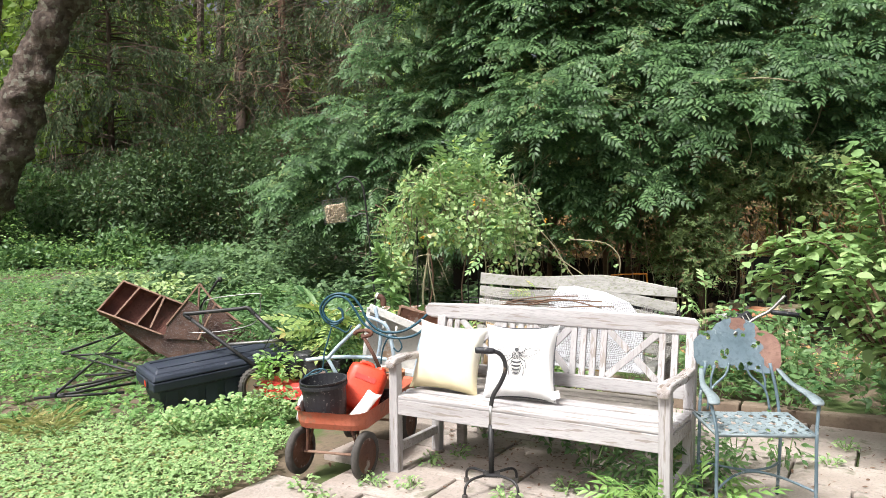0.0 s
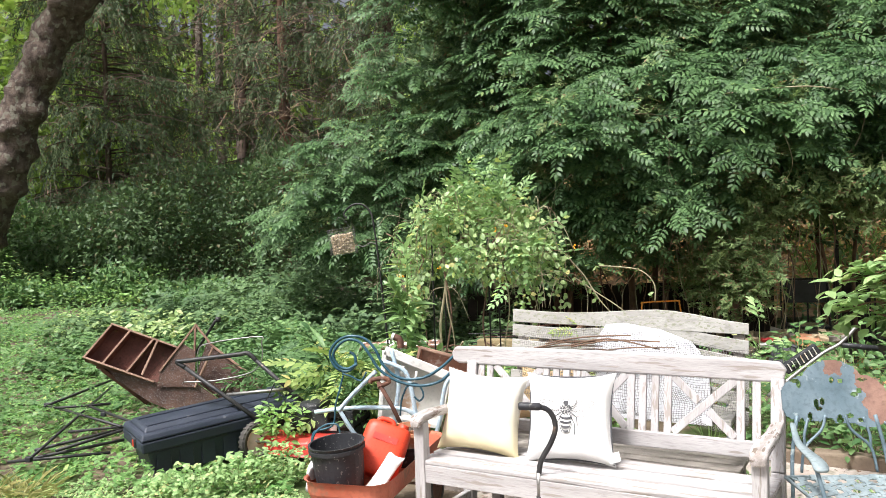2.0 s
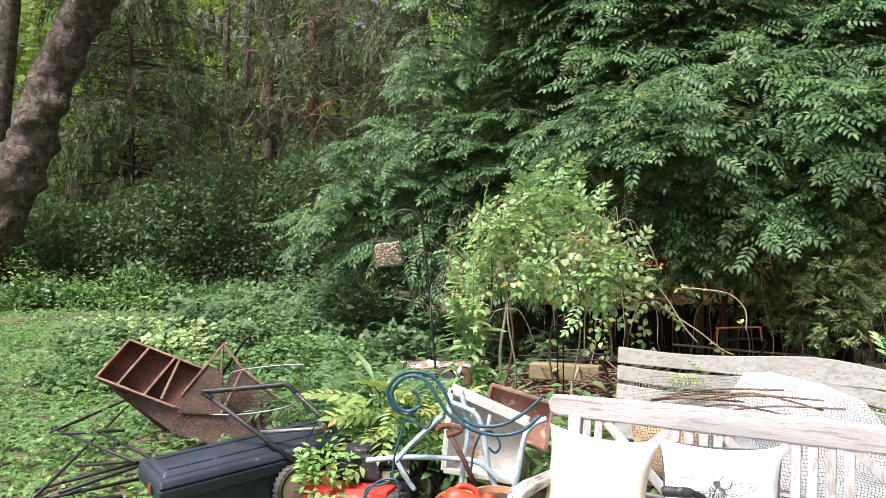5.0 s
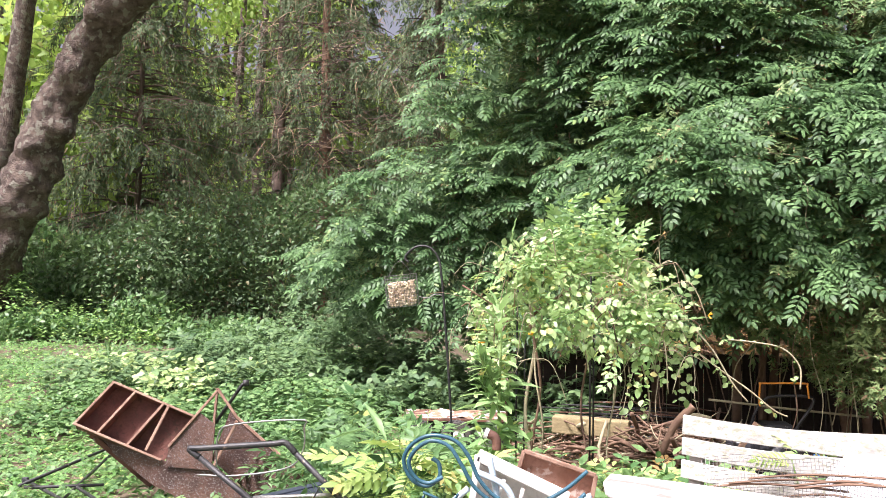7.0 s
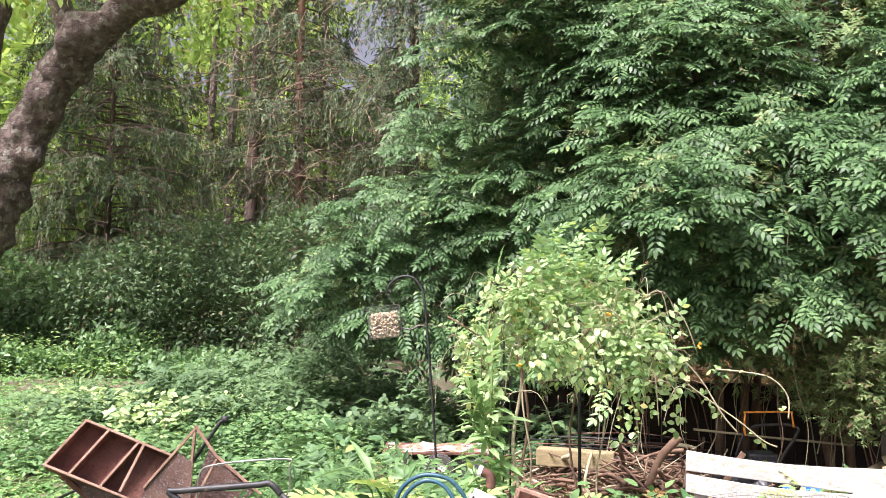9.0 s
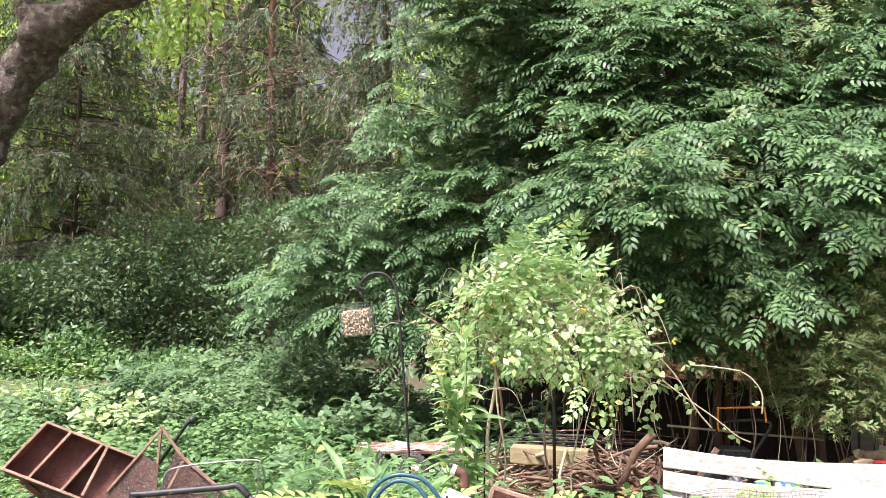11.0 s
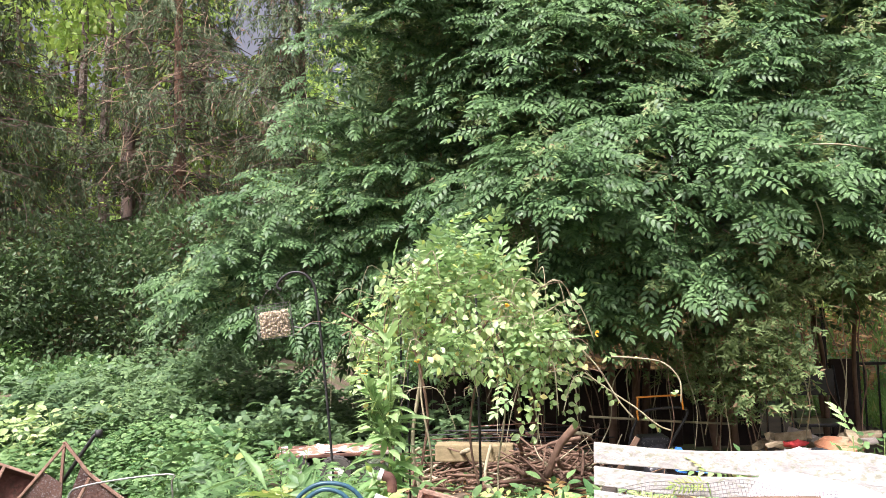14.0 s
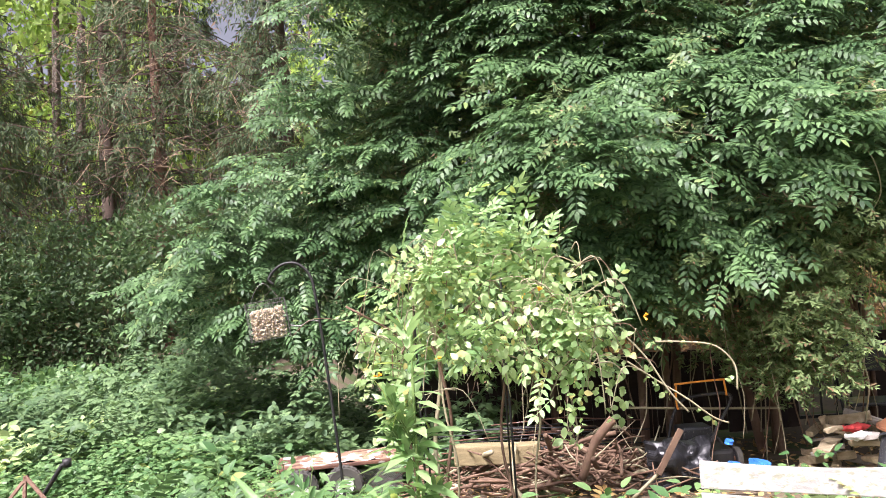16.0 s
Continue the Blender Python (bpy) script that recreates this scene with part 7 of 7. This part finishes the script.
def firewood():
    t = thing("firewood_stack", "stack of pale split firewood and offcuts by the fence", "firewood")
    rnd = random.Random(3)
    for k in range(49):
        row = k // 7
        x, y = 2.42 + 0.17 * (k % 7) * 0.85 + rnd.uniform(-0.04, 0.04), 9.0 + rnd.uniform(-0.15, 0.3)
        z = -0.04 + row * 0.06
        if row == 3 and rnd.random() < 0.3:
            continue
        a = rnd.uniform(-0.9, 0.9)
        L = rnd.uniform(0.14, 0.42)
        d = Vector((math.sin(a), -math.cos(a), rnd.uniform(-0.3, 0.3))) * L / 2
        if k % 3 == 0:
            d = Vector((math.cos(a), math.sin(a), rnd.uniform(-0.35, 0.35))) * L / 2
        c = Vector((x, y, z + 0.03))
        part("log", Geo().beam(c - d, c + d, rnd.uniform(0.03, 0.12), rnd.uniform(0.02, 0.07), cuts=3, wob=0.014), M_greywood if k % 4 == 1 else M_split, t, bevel=0.008)
    for nm, lb, m_, px in (("red_rag", "bright red cloth lying on the firewood", M_rag, (2.65, 9.0, 0.33)), ("white_rag", "crumpled white cloth on the firewood", M_cloth, (2.59, 8.85, 0.30))):
        t = thing(nm, lb, "rag", pose(*px, 80, 0, 20))
        g = cushion(0.2, 0.13, 0.05, 12)
        g.v = [tuple(Vector(v) * (1 + 0.3 * noise.noise(Vector(v) * 20))) for v in g.v]
        part("cloth", g, m_, t)
    t = thing("orange_dish", "upturned orange clay saucer on the firewood", "saucer", pose(2.95, 8.95, 0.30, 6, 4, 0))
    part("dish", Geo().lathe([(0.001, 0.07), (0.10, 0.07), (0.15, 0.02), (0.16, 0.02), (0.16, 0.0), (0.145, 0.0)], 22), M_terra, t)
    t = thing("black_tub", "black plastic tub tipped on its side", "tub", pose(2.60, 8.35, 0.22, 0, 35, 25))
    part("tub", Geo().lathe([(0.001, -0.16), (0.13, -0.16), (0.17, 0.10), (0.185, 0.10), (0.185, 0.12), (0.165, 0.12), (0.12, -0.14)], 20), M_black, t)
    t = thing("grey_tool", "grey plastic handheld tool with a black handle in the weeds", "power tool")
    part("shaft", Geo().tube(spline([(1.823, 6.100, 0.380), (2.139, 6.100, 0.632), (2.264, 6.100, 0.707), (2.365, 6.100, 0.814)], 5), 0.012, 8), M_chrome, t, smooth=True)
    a, b = Vector((1.941, 6.140, 0.539)), Vector((2.143, 6.140, 0.675))
    part("body", Geo().beam(a, b, 0.05, 0.07), M_black, t, bevel=0.01)
    for k in range(7):
        c = a.lerp(b, 0.12 + 0.125 * k) + Vector((0, -0.03, 0.004))
        part("slot_bar", Geo().beam(c + Vector((-0.012, 0, 0.022)), c - Vector((-0.012, 0, 0.022)), 0.009, 0.006), M_pan, t, bevel=0.001)
    part("grip", Geo().tube([(2.273, 6.100, 0.697), (2.355, 6.100, 0.688), (2.479, 6.100, 0.672)], 0.017, 10), M_black, t, smooth=True)
    t = thing("folding_chair", "black tube-framed folding chair among the junk", "chair", pose(3.27, 9.9, -0.09, 0, 0, -12))
    for sx in (-1, 1):
        part("leg", Geo().tube([(sx * 0.22, -0.2, 0), (sx * 0.22, 0.22, 0.95)], 0.012, 8), M_blackm, t, smooth=True)
        part("leg", Geo().tube([(sx * 0.2, 0.25, 0), (sx * 0.2, -0.2, 0.45)], 0.012, 8), M_blackm, t, smooth=True)
    part("backrest", Geo().box((0, 0.17, 0.8), (0.42, 0.02, 0.25), pose(0, 0, 0, 0, 0, 0)), M_bag, t, bevel=0.006)
    part("seat", Geo().box((0, 0.0, 0.44), (0.40, 0.36, 0.03)), M_bag, t, bevel=0.008)


firewood()


def fence():
    t = thing("board_fence", "low dark stained board fence behind the hedge", "fence")
    x = -0.6
    while x < 3.3:
        w = random.uniform(0.10, 0.14)
        part("board", Geo().box((x + w / 2, 11.3 + random.uniform(-0.01, 0.01), 0.33), (w - 0.008, 0.02, 0.85 + random.uniform(-0.03, 0.03))), M_fence, t)
        x += w
    part("rail", Geo().box((1.35, 11.33, 0.62), (3.9, 0.03, 0.07)), M_fence, t)
    t = thing("iron_fence", "dark iron railing with a solid gate panel", "fence")
    part("panel", Geo().box((4.26, 11.3, 0.35), (0.28, 0.04, 0.94)), M_fence, t, bevel=0.006)
    for z in (-0.02, 0.76):
        part("rail", Geo().box((5.4, 11.32, z), (4.2, 0.03, 0.03)), M_post, t)
    for i in range(27):
        x = 3.4 + i * 0.16
        if 4.1 < x < 4.42:
            continue
        part("bar", Geo().box((x, 11.32, 0.34), (0.016, 0.016, 0.88)), M_post, t)
    for x, h in ((4.08, 1.5), (4.44, 1.0), (6.2, 1.0)):
        part("post", Geo().box((x, 11.32, h / 2 - 0.1), (0.045, 0.045, h)), M_post, t, bevel=0.004)


fence()


def bank():
    g = Geo()
    n = 24
    g.v = [(0.8 + 14 * i / n, 15.0 + 7 * j / 8, -0.2 + 2.9 * float(smooth01(np.array(j / 8), -0.1, 0.9)) + 0.12 * noise.noise((i * 0.7, j * 0.8, 0))) for j in range(9) for i in range(n + 1)]
    g.f = [(j * (n + 1) + i, j * (n + 1) + i + 1, (j + 1) * (n + 1) + i + 1, (j + 1) * (n + 1) + i) for j in range(8) for i in range(n)]
    ob = part("mulch_bank", g, M_mulch, smooth=True)
    tagged(ob, "sunlit bank of orange-brown leaf litter beyond the fence", "bank", kind="structure")

    n = 9000
    x, y = RNG.uniform(0.9, 12, n), RNG.uniform(15.2, 21.8, n)
    z = -0.2 + 2.9 * smooth01((y - 15.0) / 7, -0.1, 0.9)
    P = np.stack([x, y, z + RNG.uniform(0.02, 0.12, n)], 1)
    ob = scatter("bank_litter", blade(0.5, 0.08, -0.1), P, RNG.normal(0, 1, (n, 3)) * [1, 1, 0.4], RNG.normal(0, 0.5, (n, 3)) + [0, -0.4, 1], RNG.uniform(0.08, 0.2, n), M_deadleaf)
    tagged(ob, "loose orange-brown dead leaves on the bank", "leaf litter", kind="stuff")
    n = 9000
    x, y = RNG.uniform(5.2, 13, n), RNG.uniform(12.2, 18, n)
    z = np.maximum(gz(x, y), -0.2 + 2.9 * smooth01((y - 15.0) / 7, -0.1, 0.9))
    P = np.stack([x, y, z], 1)
    ob = scatter("far_grass", slim(0.14, 0.02, 0.2), P, RNG.normal(0, 0.5, P.shape) + [0, 0, 0.8], RNG.normal(0, 0.4, P.shape) + [0, -1, 0.3], RNG.uniform(0.12, 0.3, n), M_bright)
    tagged(ob, "sunlit grass beyond the iron railing", "grass", kind="stuff")
    n = 3000
    x, y = RNG.uniform(0.9, 12, n), RNG.uniform(13.5, 19, n)
    keep = np.array([noise.noise((a * 0.6, b * 0.6, 8)) > 0.12 for a, b in zip(x, y)])
    x, y = x[keep], y[keep]
    z = -0.2 + 2.9 * smooth01((y - 15.0) / 7, -0.1, 0.9)
    P = np.stack([x, y, z + RNG.uniform(0.05, 0.5, len(x))], 1)
    ob = scatter("bank_weeds", oval(0.55), P, RNG.normal(0, 1, P.shape), RNG.normal(0, 0.4, P.shape) + [0, -0.4, 1], RNG.uniform(0.08, 0.18, len(x)), M_weed)
    tagged(ob, "green weeds growing on the bank", "plants", kind="stuff")


bank()


# ---- vines hanging in the hollow ----
def hanging_vines():
    t = thing("bare_vines", "bare brown vines hanging and looping under the hedge", "vines")
    rnd = random.Random(21)
    for k in range(46):
        x = rnd.uniform(0.4, 3.4)
        y = rnd.uniform(9.0, 10.2)
        z1 = rnd.uniform(1.4, 2.3)
        z0 = float(gz(x, y)) + rnd.uniform(-0.02, 0.5)
        pts = [(x, y + 0.3, z1)]
        drift, sway = rnd.gauss(0, 0.09), rnd.uniform(0.015, 0.06)
        for i in range(1, 7):
            pts.append((x + drift * i / 2 + sway * math.sin(1.7 * i + k), y + rnd.gauss(0, 0.04), z1 + (z0 - z1) * i / 6))
        part("vine", Geo().tube(spline(pts, 5), rnd.choice((0.003, 0.003, 0.004, 0.005, 0.006)), 5), M_twig if rnd.random() < 0.4 else M_vine, t, smooth=True)


hanging_vines()


# ---- big-leaved shrub by the patio ----
def shrub():
    t = thing("broadleaf_shrub", "shrub with large bright heart-shaped leaves at the patio's edge", "shrub", pose(2.84, 4.95, 0))
    C, A = [], []
    for k in range(66):
        az, up = RNG.uniform(0, 6.28), RNG.uniform(0.25, 1.5)
        d = np.array([math.cos(az) * math.cos(up), math.sin(az) * math.cos(up), math.sin(up)])
        tip = np.array([0, 0, 0.5]) + d * np.array([1.05, 0.9, 1.28]) * RNG.uniform(0.7, 1.08)
        line = spline([(0, 0, 0.0), (d[0] * 0.25, d[1] * 0.25, 0.5), tuple(tip * np.array([0.75, 0.75, 0.9]) + np.array([0, 0, 0.08])), tuple(tip)], 5)
        part("branch", Geo().tube(line, list(np.linspace(0.012, 0.004, len(line))), 5), M_twig, t, smooth=True)
        for p in line[6:]:
            for _ in range(8):
                C.append(np.array(p) + RNG.normal(0, 0.05, 3))
                A.append(d)
    C, A = np.array(C), np.array(A)
    lat = RNG.normal(0, 0.8, C.shape) * [1, 1, 0.4]
    heart = oval(0.68, 0.06, 0.22)
    scatter("leaves", heart, C, A * 0.6 + lat + [0, 0, -0.35], RNG.normal(0, 0.25, C.shape) + A * 0.4 + [0, 0, 1.3], RNG.uniform(0.05, 0.105, len(C)), M_shrub, t)


shrub()


# ---- small plants ----
def clump(name, label, x, y, h, r, n, tmpl, size, material, lift=0.4, base=0.0, cat="plant"):
    z0 = float(gz(x, y)) + base
    t = thing(name, label, cat, pose(x, y, z0))
    az = RNG.uniform(0, 6.28, n)
    rr = r * np.sqrt(RNG.uniform(0, 1, n)) * 0.75
    hh = h * RNG.uniform(0.15, 0.95, n) * (1 - 0.5 * (rr / max(r, 1e-3)) ** 2)
    P = np.stack([rr * np.cos(az), rr * np.sin(az), hh], 1)
    ax = np.stack([np.cos(az), np.sin(az), RNG.uniform(-0.3, 0.7, n) + lift - 0.4], 1) + RNG.normal(0, 0.3, (n, 3))
    scatter("leaves", tmpl, P, ax, RNG.normal(0, 0.3, (n, 3)) + [0, -0.2, 1], size * RNG.uniform(0.7, 1.2, n), material, t)
    g = Geo()
    for k in range(min(10, max(3, n // 6))):
        g.tube([(rr[k] * 0.3 * math.cos(az[k]), rr[k] * 0.3 * math.sin(az[k]), 0), tuple(P[k])], 0.003, 4)
    part("stem", g, M_stem, t)["kind"] = "stuff"
    return t


PIN = pinnate(5, 0.34, 0.34, 0.3)
PINW = pinnate(4, 0.40, 0.42, 0.35)
PINF = pinnate(7, 0.27, 0.36, 0.35)
PINO = pinnate(6, 0.30, 0.4, 0.4, oval(0.44, 0.05, 0.2))
CR = (-1.002, 6.100, 0.216)
clump("crate_plant", "yellow-green feathered seedlings growing from the crate", CR[0] + 0.04, CR[1] + 0.15, 0.40, 0.26, 26, PINO, 0.28, M_yellow, 0.4, 0.32)
clump("strap_plant", "pale drooping strap-leaved plant", CR[0] - 0.05, CR[1] + 0.40, 0.42, 0.22, 44, blade(0.14, 0.03, 0.5), 0.26, M_weed, 0.6, 0.35)
clump("crate_plant", "yellow-green leaves spilling in front of the mower", CR[0] - 0.26, CR[1] - 0.22, 0.32, 0.21, 260, oval(0.5, 0.06, 0.15), 0.055, M_bright, 0.4, 0.14)
clump("pale_seedling", "pale green feathered seedling leaning by the tool", 2.02, 6.35, 0.72, 0.14, 8, PINW, 0.22, M_ivy, 0.9, 0.1)
clump("crate_plant", "yellow-green broad feathered leaves hanging over the mower", CR[0] + 0.06, CR[1] + 0.22, 0.42, 0.2, 16, PINO, 0.26, M_yellow, 0.3, 0.32)
clump("sumac_seedling", "dark drooping seedling leaves behind the crate", CR[0] + 0.22, CR[1] + 0.05, 0.45, 0.15, 26, PINW, 0.20, M_weed, 0.2, 0.2)
for k, (x, y) in enumerate(((-1.35, 6.95), (-1.75, 7.2), (-0.85, 6.85), (-2.1, 7.5), (-1.1, 6.7))):
    clump("ash_seedling", "blue-green feathered tree seedling in the weeds", x, y, 0.55, 0.28, 22, PIN, 0.34, M_wist if k % 2 else M_weed, 0.6)
for k, (x, y, h) in enumerate(((-1.55, 6.65, 0.6), (-1.25, 6.4, 0.62), (-1.0, 6.55, 0.66), (-0.95, 7.2, 0.6), (-1.6, 7.6, 0.55))):
    clump("ash_seedling", "blue-green feathered tree seedling in the weeds", x, y, h, 0.26, 26, PIN, 0.30, M_weed if k % 2 else M_wist, 0.5)
for x, y, h in ((-0.62, 6.2, 0.5), (-0.9, 6.3, 0.45), (-0.2, 6.35, 0.62), (0.1, 6.35, 0.6), (0.3, 6.45, 0.6), (-1.75, 8.2, 0.6), (-1.4, 8.5, 0.7), (-1.9, 8.8, 0.6)):
    clump("broad_weed", "broad-leaved pale green weed among the junk", x, y, h, 0.26, 64, oval(0.46, 0.05, 0.25), 0.11, M_weed, 0.5)
for x, y in ((-0.3, 6.6), (-0.1, 7.0), (0.15, 6.7), (0.35, 7.1), (0.55, 6.6), (-0.75, 6.7), (0.8, 7.0), (-0.45, 7.3)):
    clump("weed", "green leafy weed growing behind the old bench", x, y, 0.62, 0.28, 80, oval(0.5, 0.06, 0.15), 0.095, M_weed, 0.4)
for x, y in ((0.12, 6.35), (0.32, 6.6), (0.52, 6.4), (0.68, 6.7), (0.4, 7.0), (0.05, 6.95), (0.8, 6.35)):
    clump("weed", "green leafy weed growing behind the old bench", x, y, 0.5, 0.24, 110, oval(0.5, 0.06, 0.15), 0.085, M_lance, 0.4)
for x, y in ((0.22, 7.0), (0.45, 6.75), (0.05, 6.85), (0.6, 6.5), (0.3, 6.25), (0.75, 6.75), (0.9, 6.4)):
    clump("yellow_seedling", "yellowing feathered seedling among the weeds", x, y, 0.55, 0.2, 18, PINW, 0.18, M_yellow, 0.5)
clump("dead_fern", "withered brown feathered leaves hanging in the weeds", 0.38, 7.35, 0.42, 0.22, 12, PIN, 0.26, M_deadleaf, 0.2)
clump("bench_seedling", "yellow feathered leaf poking through the old bench", 0.66, 5.24, 0.16, 0.05, 4, PINF, 0.17, M_yellow, 0.9, 0.82)
clump("wisteria_seedling", "wisteria seedling with broad pale leaflets", 1.70, 6.65, 0.82, 0.2, 9, PINW, 0.20, M_ivy, 0.7, 0.1)
clump("wisteria_seedling", "wisteria seedling with broad pale leaflets", 1.95, 6.75, 0.80, 0.22, 9, PINW, 0.19, M_ivy, 0.7, 0.1)
clump("wisteria_seedling", "wisteria seedling with broad pale leaflets", 1.2, 6.5, 0.72, 0.18, 7, PINW, 0.17, M_ivy, 0.7, 0.1)
for x, y, h in ((1.55, 6.5, 0.6), (1.75, 6.9, 0.65), (2.2, 6.6, 0.5), (2.55, 6.3, 0.45), (2.1, 7.3, 0.6), (2.8, 6.7, 0.5), (1.4, 7.0, 0.6), (2.5, 7.4, 0.5), (3.0, 6.1, 0.4), (1.9, 6.2, 0.35), (2.35, 6.0, 0.3), (1.65, 7.6, 0.6), (2.9, 7.6, 0.5), (2.3, 7.2, 0.75), (2.6, 7.0, 0.75), (2.45, 7.5, 0.8), (2.8, 7.3, 0.8), (2.35, 6.4, 0.6), (2.1, 6.5, 0.6), (3.3, 6.4, 0.5), (3.2, 7.0, 0.55), (3.5, 6.8, 0.6), (3.7, 7.3, 0.5), (3.4, 7.7, 0.5), (3.9, 6.5, 0.5), (3.1, 5.7, 0.35), (3.4, 6.0, 0.45)):
    clump("bed_weed", "leafy weed in the bed behind the kerb", x, y, h, 0.30, 110, oval(0.6, 0.06, 0.15), 0.07, M_weed, 0.3)
for x, y in ((1.15, 3.90), (1.30, 4.25), (1.42, 4.55), (1.20, 4.55), (1.45, 4.05)):
    clump("fern", "bright feathered fern-like seedling by the bench leg", x, y, 0.24, 0.16, 16, PIN, 0.22, M_bright if y < 4.2 else M_weed, 0.3)
for x, y in ((0.95, 4.75), (1.1, 5.0), (1.6, 4.75), (1.75, 4.9), (1.35, 5.2), (2.0, 4.85), (1.55, 5.4), (0.35, 5.3), (0.75, 5.1)):
    clump("patio_weed", "small weed in the paving under the bench", x, y, 0.2, 0.16, 44, blade(0.5, 0.06, 0.15), 0.055, M_weed, 0.2)
for x, y in ((-0.2, 4.35), (0.05, 4.7), (0.2, 4.85), (-0.42, 4.1), (0.5, 4.2), (0.0, 4.3), (0.8, 4.35), (-0.28, 4.7), (1.0, 4.2), (2.25, 4.9), (2.45, 5.2), (2.1, 5.4), (-0.55, 4.25)):
    clump("joint_weed", "tuft of tiny weeds in a paving joint", x, y, 0.07, 0.09, 46, blade(0.5, 0.05, 0.1), 0.03, M_ivy, 0.3)
for x, y in ((-2.63, 5.03), (-2.55, 5.17), (-2.5, 5.0), (-2.75, 5.1)):
    clump("dry_grass", "tuft of pale dry grass", x, y, 0.10, 0.16, 42, slim(0.03, 0, 0.3), 0.13, M_straw, 0.9)
for x, y in ((-6.6, 12.4), (-3.4, 10.2)):
    clump("iris", "clump of upright sword-shaped leaves", x, y, 0.12, 0.1, 18, slim(0.07, 0, 0.05), 0.36, M_weed, 2.2)
for x, y in ((-1.35, 5.35), (-1.2, 5.55), (-1.6, 5.1)):
    clump("dock", "broad-leaved weed in the creeping cover", x, y, 0.24, 0.27, 240, trefoil(0.8), 0.028, M_ivy, 0.4)
clump("dock", "large pale dock leaves lying flat", -1.35, 4.85, 0.06, 0.12, 5, blade(0.6, 0.05, 0.1), 0.17, M_ivy, 0.3)
# added weeds whose pale colour paints a patch of sun on the lawn
for x, y in ((-3.9, 10.2), (-4.6, 10.4), (-4.2, 9.7), (-5.2, 10.6), (-3.6, 10.6), (-5.8, 10.9)):
    clump("sun_patch_weed", "weed coloured pale yellow-green as a sunny patch above the lawn", x, y, 0.5, 0.5, 130, blade(0.6, 0.06, 0.15), 0.10, M_pale, 0.4)


def litter():
    n = 1100
    x = np.concatenate([RNG.uniform(-0.6, 2.6, 500), RNG.uniform(0.0, 1.5, 600)])
    y = np.concatenate([RNG.uniform(3.6, 5.9, 500), 4.95 - 0.42 * x[500:] + RNG.uniform(-0.25, 0.9, 600)])
    P = np.stack([x, y, np.full(n, 0.008)], 1)
    ob = scatter("fallen_leaves", blade(0.5, 0.08, -0.1), P, RNG.normal(0, 1, (n, 3)) * [1, 1, 0.15], RNG.normal(0, 0.25, (n, 3)) + [0, 0, 1], RNG.uniform(0.014, 0.034, n), M_twig)
    tagged(ob, "dry brown leaves scattered on the paving", "leaf litter", kind="stuff")
    n = 2600
    x, y = RNG.uniform(-1.2, 4, n), RNG.uniform(7.2, 11, n)
    P = np.stack([x, y, gz(x, y) + 0.02], 1)
    ob = scatter("brown_litter", blade(0.5, 0.08, -0.1), P, RNG.normal(0, 1, (n, 3)) * [1, 1, 0.2], RNG.normal(0, 0.4, (n, 3)) + [0, 0, 1], RNG.uniform(0.03, 0.08, n), M_deadleaf)
    tagged(ob, "brown dead leaves covering the earth under the hedge", "leaf litter", kind="stuff")


litter()
